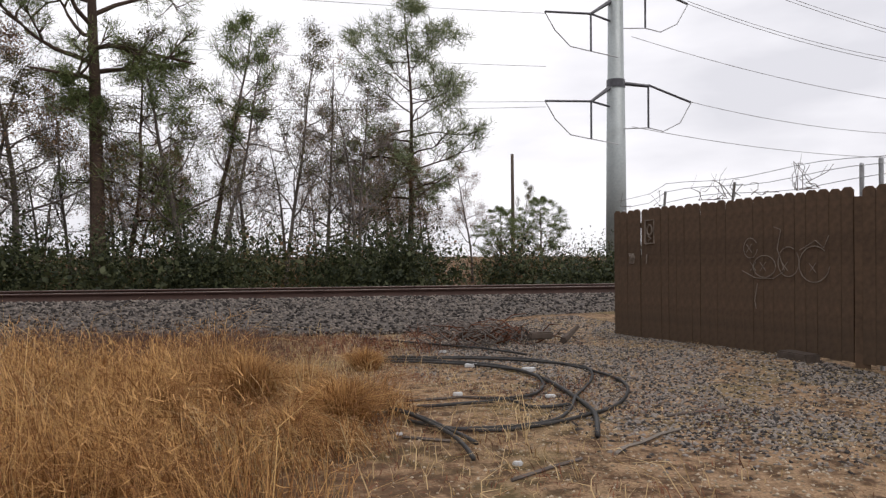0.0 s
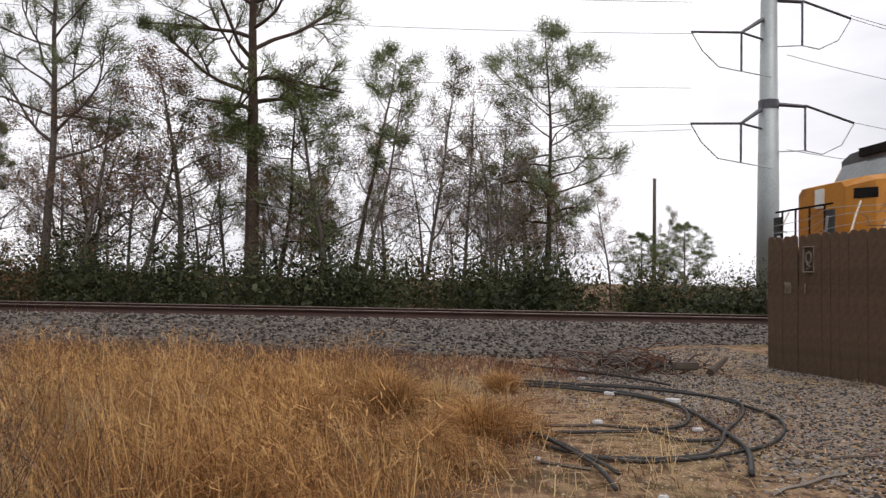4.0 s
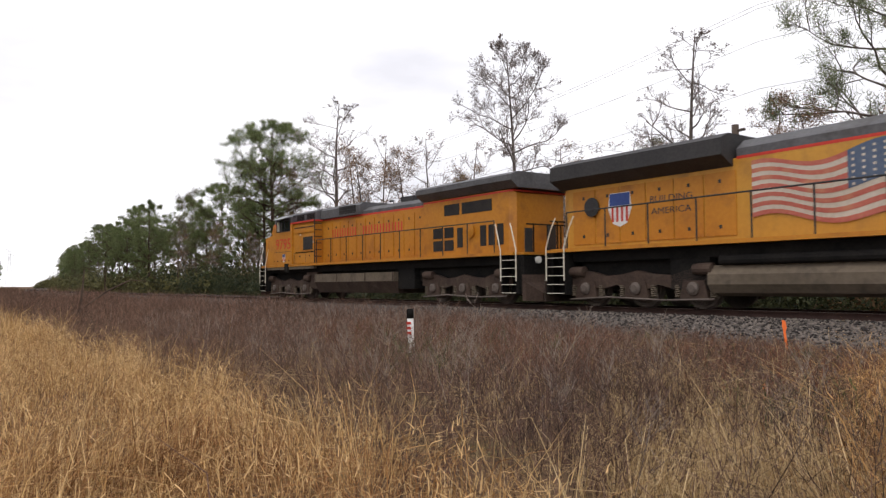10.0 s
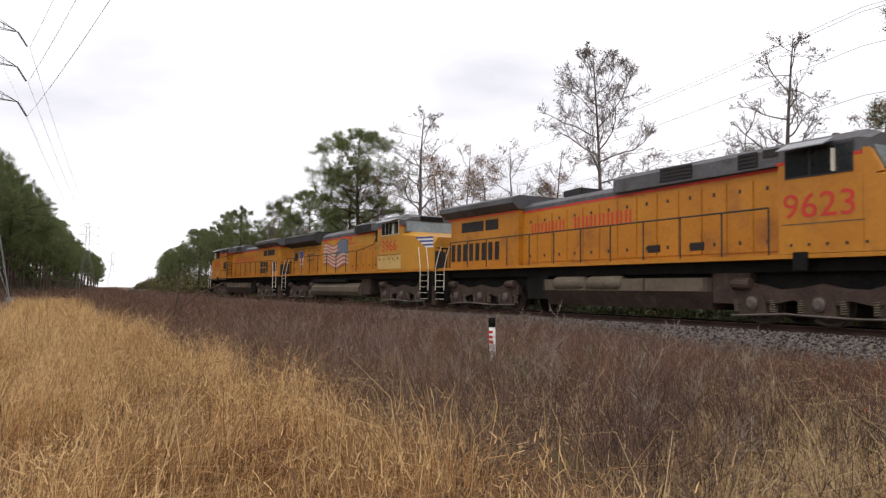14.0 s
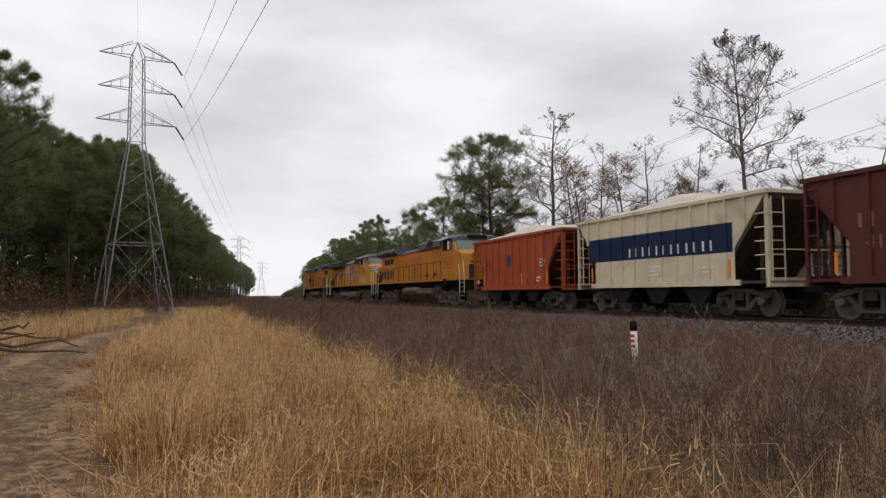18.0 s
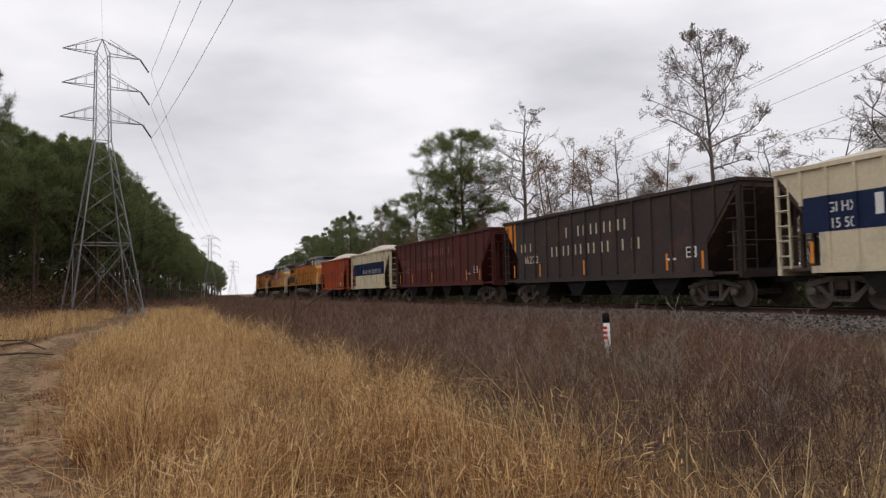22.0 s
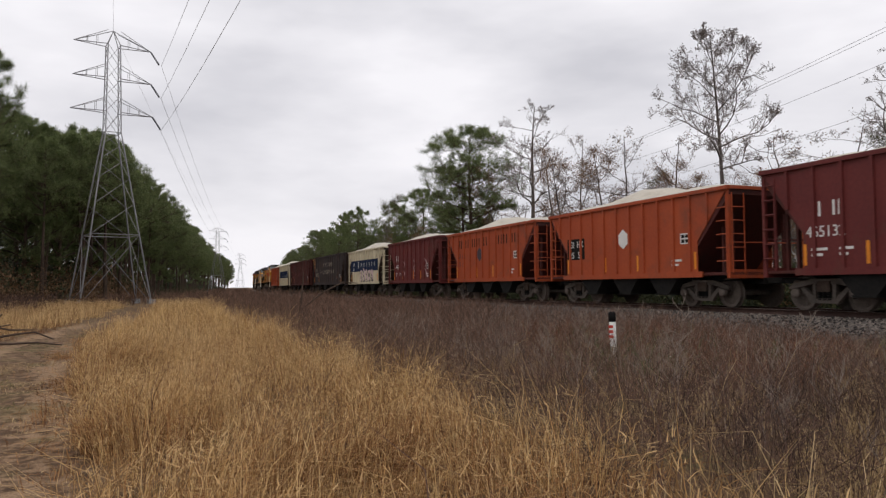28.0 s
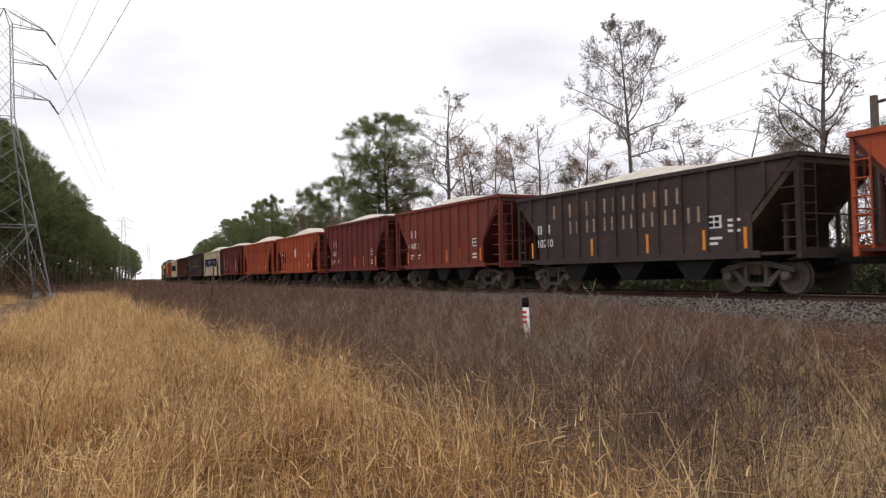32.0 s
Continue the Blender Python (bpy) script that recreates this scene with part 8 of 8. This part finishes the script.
def build_monopole():
    mx, my = MONO
    pole = thing("steel_power_pole", "tall tapered grey steel power pole with bracket arms", "power pole", m=pose(mx, my, 0))
    part("shaft", rod(B(), [(0, 0, -0.2), (0, 0, 9.8), (0, 0, 9.81), (0, 0, 17.5), (0, 0, 27)], [0.53, 0.43, 0.40, 0.34, 0.22], 16), M["pole_steel"], pole, smooth=True)
    part("band", rod(B(), [(0, 0, 9.55), (0, 0, 9.95)], [0.46, 0.45], 16), M["insulator"], pole)
    for z, dx, drop in ((8.7, -1.62, 1.8), (12.9, -1.62, 1.8), (17.3, -1.62, 1.8)):
        part("bracket_arm", rod(B(), [(-0.35, -0.1, z + 0.85), (dx, -0.6, z)], [0.11, 0.07], 6), M["insulator"], pole)
        part("bracket_arm", rod(B(), [(-0.35, -0.1, z - 0.1), (dx, -0.6, z)], [0.05, 0.05], 6), M["insulator"], pole)
        part("insulator_string", rod(B(), [(dx, -0.6, z), (dx, -0.6, z - drop)], 0.05, 6), M["insulator"], pole)
        part("dead_end_string", rod(B(), [(dx, -0.6, z), (dx - 2.4, -0.7, z - 0.12)], 0.055, 6), M["insulator"], pole)
        part("jumper_loop", rod(B(), [(dx - 2.4, -0.7, z - 0.15), (dx - 1.9, -0.7, z - 0.95), (dx - 1.1, -0.65, z - 1.65), (dx, -0.6, z - drop), (-0.2, -0.6, z - 2.0)], 0.028, 5), M["wire"], pole)
    for z, dx, drop in ((9.7, 1.55, 2.1), (14.6, 1.4, 2.1)):
        part("bracket_arm", rod(B(), [(0.3, -0.2, z + 0.05), (dx, -0.4, z - 0.05)], [0.10, 0.08], 6), M["insulator"], pole)
        part("insulator_string", rod(B(), [(dx, -0.4, z), (dx, -0.4, z - drop)], 0.05, 6), M["insulator"], pole)
        part("dead_end_string", rod(B(), [(dx, -0.4, z), (dx + 2.3, -0.5, z - 0.75)], 0.055, 6), M["insulator"], pole)
        part("jumper_loop", rod(B(), [(dx + 2.3, -0.5, z - 0.8), (dx + 1.7, -0.5, z - 1.8), (dx + 0.8, -0.45, z - 2.25), (dx, -0.4, z - drop), (0.2, -0.4, z - 2.2)], 0.028, 5), M["wire"], pole)
    for z, near, far in ((14.35, 14.3, 14.0), (14.15, 14.1, 13.8), (12.7, 12.5, 12.2), (10.2, 10.2, 10.0), (8.55, 7.7, 7.4), (8.3, 7.0, 6.8)):
        wire_run("power_line", [(mx - 4.0, my - 0.7, z), (-20, 33.3, near + 0.3), (-57, 40.0, near), (-170, 60, far)], "thin aluminium power line strung beyond the track", 0.35, 0.013)
    for z, end in ((17.0, 13.2), (16.85, 13.0), (14.0, 11.8), (13.85, 11.6), (12.0, 9.6), (9.0, 7.9), (7.6, 6.6)):
        wire_run("power_line", [(mx + (3.7 if z in (9.0, 14.0, 13.85) else 0.6), my - 0.5, z), (36, my - 0.5, end), (95, my, end + 1)], "thin aluminium power line running from the steel pole", 0.35)


build_monopole()


def timber_pole(name, x, y, height, r0, label, stub=True):
    po = thing(name, label, "pole", m=pose(x, y, 0))
    part("shaft", rod(B(), [(0, 0, -0.1), (0.02, 0, height * 0.5), (0.0, 0.02, height)], [r0, r0 * 0.85, r0 * 0.72], 10), M["rust_pole"], po, smooth=True)
    if stub:
        part("stub", rod(B(), [(0.0, 0, height - 0.25), (0.4, 0.05, height - 0.22)], 0.06, 6), M["rust_pole"], po)
    return po


timber_pole("broken_tree", *toward(32.7, 26.0), 7.3, 0.19, "dark broken trunk standing bare above the thicket")
timber_pole("utility_pole", *toward(-20.4, 34.0), 6.2, 0.10, "thin weathered utility pole by the wood", False)

# ---- lattice towers ----


def lattice_tower():
    tw = thing("lattice_tower", "tall lattice steel transmission tower with three cross-arms", "transmission tower", "transmission towers")
    half = lambda z: 2.75 + (0.62 - 2.75) * min(z, 14.6) / 14.6 if z < 14.6 else 0.62 + (0.5 - 0.62) * (z - 14.6) / 7.6
    levels = [0.0, 5.8, 8.4, 10.6, 12.3, 13.6, 14.6, 16.4, 17.8, 19.2, 20.7, 22.2]
    corner = lambda z, i: (half(z) * (1 if i in (0, 3) else -1), half(z) * (1 if i in (0, 1) else -1), z)
    for i in range(4):
        part("leg", rod(B(), [corner(z, i) for z in levels], [0.062 if z < 14 else 0.042 for z in levels], 4), M["lattice"], tw)
    for a, b in zip(levels, levels[1:]):
        for i in range(4):
            j = (i + 1) % 4
            rr = 0.022 if a < 14 else 0.017
            part("brace", rod(B(), [corner(a, i), corner(b, j)], rr, 4), M["lattice"], tw)
            if a < 5 or a > 14:
                part("brace", rod(B(), [corner(a, j), corner(b, i)], rr, 4), M["lattice"], tw)
    for z in (5.8, 14.6):
        for i in range(4):
            part("girt", rod(B(), [corner(z, i), corner(z, (i + 1) % 4)], 0.034, 4), M["lattice"], tw)
    for z, reach in ((22.2, 3.1), (19.3, 3.15), (16.4, 3.3)):
        for s in (-1, 1):
            tip = (0, s * reach, z)
            for x in (-0.5, 0.5):
                part("cross_arm", rod(B(), [(x, s * 0.5, z), tip], 0.036, 4), M["lattice"], tw)
                part("arm_tie", rod(B(), [(x, s * 0.5, z + 1.2), tip], 0.026, 4), M["lattice"], tw)
                for u in (0.3, 0.6):
                    part("arm_brace", rod(B(), [(x * (1 - u), s * (0.5 + (reach - 0.5) * u), z), (x * (1 - u), s * (0.5 + (reach - 0.5) * u), z + 1.2 * (1 - u))], 0.018, 4), M["lattice"], tw)
        part("insulator_string", rod(B(), [(0, reach, z), (0.4, reach + 0.62, z - 1.15)], 0.075, 6), M["insulator"], tw)
    for i in range(4):
        part("peak", rod(B(), [corner(22.2, i), (0, 0, 23.5)], 0.04, 4), M["lattice"], tw)
        slab("footing", *(lambda c: (c[0] - 0.3, c[0] + 0.3, c[1] - 0.3, c[1] + 0.3))(corner(0, i)), -0.2, 0.35, M["galvanised"], tw, "concrete footing")
    part("peak_tie", rod(B(), [(0, -3.1, 22.2), (0, 0, 23.5), (0, 3.1, 22.2)], 0.03, 4), M["lattice"], tw)
    return tw


TOWERS = [(-69.9, -3.6), (-290, 21.6), (-505, 52)]
first_tower = lattice_tower()
first_tower.matrix_basis = pose(*TOWERS[0], 0, 0, 0, 14)
for x, y in TOWERS[1:]:
    copy_thing(first_tower, pose(x, y, 0, 0, 0, 8))


def build_tower_lines():
    for z in (20.85, 17.95, 15.05):
        y0 = TOWERS[0][1] + 3.9
        pts = [(62, y0 + 9.5, z + 1.5), (TOWERS[0][0], y0, z), (TOWERS[1][0], TOWERS[1][1] + 3.8, z), (TOWERS[2][0], TOWERS[2][1] + 3.8, z)]
        wire_run("power_line", pts, "thin power line strung between the lattice towers", 3.0, 0.014)
    wire_run("power_line", [(62, TOWERS[0][1] + 6, 25), (TOWERS[0][0], TOWERS[0][1], 23.5), (TOWERS[1][0], TOWERS[1][1], 23.5)], "thin earth wire over the lattice towers", 2.5, 0.008)


build_tower_lines()

# ---- small things in the field ----


def build_marker_post():
    x, y = -10.35, 6.85
    po = thing("marker_post", "white marker post with a black cap and red marks", "marker post", m=pose(x, y, float(ground_z(x, y)), 1.0, -1.5, 30))
    part("post", rod(B(), [(0, 0, -0.1), (0, 0, 0.76)], 0.052, 12), M["white_paint"], po, smooth=True)
    part("cap", rod(B(), [(0, 0, 0.76), (0, 0, 0.90), (0, 0, 0.915)], [0.058, 0.058, 0.04], 12), M["black_steel"], po, smooth=True)
    for k, z in enumerate((0.66, 0.58, 0.50)):
        slab("mark", -0.045, 0.035, -0.056, -0.048, z, z + 0.045, M["red_line"], po, "faded red mark")


build_marker_post()


def build_stake(x, y, tall, label):
    st = thing("marker_stake", label, "marker stake", m=pose(x, y, float(ground_z(x, y)) + 0.02, 0, -6, 20))
    part("stake", box(B(), -0.02, 0.02, -0.012, 0.012, -0.05, tall), M["marker_orange"], st)
    part("flag", prism(B(), [(0.02, tall - 0.20), (0.045, tall - 0.14), (0.035, tall - 0.02), (-0.015, tall), (-0.03, tall - 0.12)], -0.016, 0.016), M["marker_orange"], st)


build_stake(-7.45, 13.05, 0.50, "small orange plastic marker stake by the ballast")
build_stake(-4.6, 7.6, 0.16, "short orange plastic stake hidden in weeds")


def small_tree(name, seed, x, y, height, reach, label, bark, lean=(0, 0), limbs=9, r0=0.0062):
    lines, ends = grow(seed, height, r0, 0.25, limbs, reach, 1.9, 2, 0.06, 4, lean, thin=0.0024)
    ob = tree(name, label, lines, None, bark, None, "sapling")
    ob.matrix_basis = pose(x, y, float(ground_z(x, y)))
    return ob


for k, (x, y, h, ln) in enumerate([(-8.05, 6.2, 1.25, (0.15, -0.1)), (-6.2, 6.0, 0.75, (-0.2, 0.1)), (-9.6, 5.2, 0.8, (0.3, 0)), (-5.0, 5.4, 0.7, (0.1, 0.2)), (-12.5, 9.0, 1.0, (0.1, 0)), (-4.6, 4.6, 0.6, (-0.3, 0.1)), (-6.9, 8.6, 0.9, (0.2, 0.1)), (-3.4, 6.6, 0.8, (-0.15, 0)), (-14.5, 7.4, 0.95, (0.2, 0.2)), (-4.3, 8.9, 0.85, (0.25, 0.0)), (-3.6, 4.3, 0.55, (0.2, 0.1)), (-7.4, 4.4, 0.6, (-0.1, 0.2)), (-7.2, 7.0, 1.15, (0.3, 0.1)), (-10.4, 6.4, 1.0, (-0.2, 0.1)), (-5.6, 6.9, 0.9, (0.2, -0.1)), (-8.8, 4.6, 0.75, (0.3, 0.1)), (-6.5, 4.9, 0.9, (0.25, 0.0)), (-11.6, 7.6, 1.0, (0.15, 0.1))]):
    small_tree("bare_sapling", 90 + k, x, y, h, 0.42, "bleached leafless sapling among dead weeds", M["weed_grey"], ln)


def build_branches():
    r = np.random.default_rng(21)
    heap = thing("dead_branches", "dark dead branches lying beside the lane", "branch")
    for k in range(9):
        p = np.array([-13.6 + r.normal(0, 0.5), -3.9 + r.normal(0, 0.3), 0.55 + 0.09 * k * 0.5])
        a = r.uniform(0.7, 1.9)
        pts, rad = [p], [0.035]
        for q in range(6):
            p = p + np.array([math.cos(a) * 0.30, math.sin(a) * 0.34, r.normal(0.0, 0.07)])
            a += r.normal(0, 0.25)
            pts.append(p)
            rad.append(0.035 * (1 - q / 7))
        part("branch", rod(B(), [tuple(v) for v in pts], rad, 6), M["pine_bark"], heap)
    part("branch", rod(B(), [(-14.2, -4.2, 0.0), (-13.9, -4.0, 0.6), (-13.4, -3.6, 0.75)], [0.05, 0.04, 0.03], 6), M["pine_bark"], heap)
    part("branch", rod(B(), [(-13.2, -4.4, 0.0), (-13.4, -4.0, 0.55), (-13.7, -3.5, 0.8)], [0.05, 0.04, 0.03], 6), M["pine_bark"], heap)
    lone = thing("broken_sapling", "dark broken sapling leaning in the weeds", "sapling", m=pose(-30.5, 5.4, 0))
    part("stem", rod(B(), [(0, 0, 0), (0.1, 0.1, 0.9), (-0.05, 0.2, 1.9)], [0.05, 0.04, 0.02], 6), M["pine_bark"], lone)
    part("branch", rod(B(), [(0.05, 0.1, 0.4), (0.1, 1.0, 1.1), (0.1, 1.8, 1.5), (0.1, 2.4, 1.45)], [0.04, 0.035, 0.025, 0.015], 6), M["pine_bark"], lone)


build_branches()


def build_cables():
    r = np.random.default_rng(33)

    def on_ground(pts, lift):
        return [(x, y, float(ground_z(x, y)) + lift + 0.006 * math.sin(i * 0.35)) for i, (x, y) in enumerate(pts)]

    runs = [[(1.32, 5.61), (1.57, 5.29), (1.88, 5.18), (2.25, 5.26), (2.64, 5.41), (2.97, 5.6), (3.32, 5.98), (3.61, 6.43), (3.75, 6.86), (3.76, 7.36), (3.69, 7.81), (3.5, 8.31), (3.16, 8.75), (2.79, 9.25), (2.4, 9.62), (1.9, 9.9)],
            [(1.56, 5.27), (1.89, 5.21), (2.23, 5.28), (2.5, 5.46), (2.75, 5.79), (2.97, 6.2), (3.27, 6.64), (3.57, 7.09), (3.74, 7.52), (3.7, 7.82), (3.47, 8.25), (3.0, 8.8), (2.3, 9.5)],
            [(1.7, 9.7), (2.27, 9.25), (2.59, 8.84), (2.9, 8.37), (3.04, 7.77), (3.08, 7.11), (3.0, 6.37), (2.89, 5.82), (2.75, 5.36), (2.48, 4.79)],
            [(1.8, 9.3), (2.25, 8.98), (2.72, 8.45), (2.97, 8.0), (3.07, 7.54), (3.0, 7.04), (2.81, 6.62), (2.58, 6.37), (2.37, 6.25), (2.16, 6.15), (1.5, 6.05)],
            [(2.1, 6.3), (2.33, 6.13), (2.39, 5.89), (2.54, 5.82), (2.75, 5.83)], [(2.0, 12.0), (2.46, 11.43), (2.82, 10.76), (3.16, 9.86), (3.36, 9.07), (3.47, 8.67)],
            [(1.26, 5.98), (1.39, 5.6), (1.48, 5.26), (1.52, 5.03), (1.51, 4.73), (1.48, 4.44)], [(1.30, 5.9), (1.42, 5.55), (1.52, 5.22), (1.58, 5.0), (1.60, 4.76)]]

    def eased(pts, n=5):
        """A smooth curve through the corners of a run."""
        q = [pts[0], *pts, pts[-1]]
        out = []
        for i in range(1, len(q) - 2):
            for j in range(n):
                u = j / n
                out.append(tuple(0.5 * (2 * q[i][d] + (q[i + 1][d] - q[i - 1][d]) * u + (2 * q[i - 1][d] - 5 * q[i][d] + 4 * q[i + 1][d] - q[i + 2][d]) * u * u + (3 * q[i][d] - q[i - 1][d] - 3 * q[i + 1][d] + q[i + 2][d]) * u ** 3) for d in (0, 1)))
        return out + [pts[-1]]
    for k, pts in enumerate(runs):
        ob = part("cable", rod(B(), on_ground(eased(pts), 0.022 + 0.004 * k), 0.020 if k == 2 else 0.015, 8), M["cable"], smooth=True)
        tagged(ob, "black plastic-coated cable coiled loosely on the soil", "cable", "discarded cables")
    heap = thing("brush_heap", "low heap of dead brush and broken timber on the soil", "brush heap")
    for k in range(190):
        p = np.array([3.55 + r.normal(0, 0.42), 10.45 + r.normal(0, 0.30), 0.08 + abs(r.normal(0, 0.07))])
        a = r.uniform(0, 2 * math.pi)
        d = np.array([math.cos(a), math.sin(a), r.uniform(-0.1, 0.5)]) * r.uniform(0.25, 0.6)
        part("twig", rod(B(), [tuple(p), tuple(p + d * 0.5 + np.array([0, 0, 0.08])), tuple(p + d)], [0.012, 0.009, 0.004], 4), M["weed_red"] if k % 3 == 0 else M["bark"], heap)
    part("timber", box(B(), 3.95, 4.30, 9.75, 9.87, 0.16, 0.26, 0.02), M["rust_pole"], heap, "splintered timber end")
    part("timber", rod(B(), [(4.35, 9.55, 0.16), (4.75, 9.95, 0.30)], [0.05, 0.03], 6), M["rust_pole"], heap, "splintered timber end")
    for x, y, s in [(2.7, 8.46, 0.11), (3.17, 7.82, 0.12), (2.01, 6.62, 0.07), (2.8, 6.35, 0.07), (1.19, 5.27, 0.04), (1.74, 4.37, 0.05), (2.75, 9.9, 0.07)]:
        z = float(ground_z(x, y))
        bm = B()
        prism(bm, [(x + s * 0.7 * math.cos(a) * (1 + 0.3 * math.sin(3 * a)), y + s * 0.5 * math.sin(a)) for a in (q * math.pi / 4 for q in range(8))], z + 0.005, z + 0.02 + s * 0.2, "z", 0.006)
        tagged(part("litter_scrap", bm, M["litter"]), "crumpled white litter scrap on the soil", "litter", "litter scraps")
    for pts in ([(2.4, 4.39), (2.55, 4.52), (2.7, 4.57), (2.91, 4.71), (3.12, 4.79)], [(3.3, 5.25), (3.9, 5.35)], [(1.6, 4.1), (1.9, 4.25), (2.15, 4.35)], [(0.9, 7.2), (1.2, 7.05), (1.5, 7.1)], [(1.5, 6.4), (2.0, 6.5), (2.6, 6.3)], [(1.2, 5.2), (1.5, 5.0)]):
        ob = part("stick", rod(B(), on_ground(pts, 0.012), 0.012, 5), M["pale_bark"] if pts[0] == (2.4, 4.39) else M["bark"])
        tagged(ob, "weathered broken stick lying on the soil", "stick", "sticks on the soil")
    bricks = thing("timber_offcut", "dark timber offcut against the foot of the fence", "timber")
    x, y, z = fence_at(3.35)
    part("block", box(B(), x - 0.28, x - 0.08, y - 0.2, y + 0.25, z - 0.05, z + 0.06, 0.015), M["rust_pole"], bricks)


build_cables()


def train_shift(t):
    """Metres along the line at t seconds; the train slows a little as it goes."""
    u = (t - 19.0) / 13.0
    return -107.805 * u + 1.421 * u * u + 1.967 * u ** 3


def motions():
    times = [k * 1.0 for k in range(33)]
    for ob, place, turn in TRAIN:
        rows = []
        for t in times:
            x = place + train_shift(t)
            rows.append((t, pose(x, track_y(x), RAIL_Z, 0, 0, turn + track_turn(x))))
        walk(ob, rows)
    steps = [k / 15.0 for k in range(481)]
    for radius, sets in WHEELSETS.items():
        rows = [(t, pose(0, 0, 0, 0, math.degrees((train_shift(t) - train_shift(0)) / radius), 0)) for t in steps]
        first = sets[0]
        walk(first, rows)
        for ob in sets[1:]:
            ob.rotation_mode = "QUATERNION"
            keys = ob.animation_data_create()
            keys.action = first.animation_data.action
            keys.action_slot = first.animation_data.action_slot


motions()
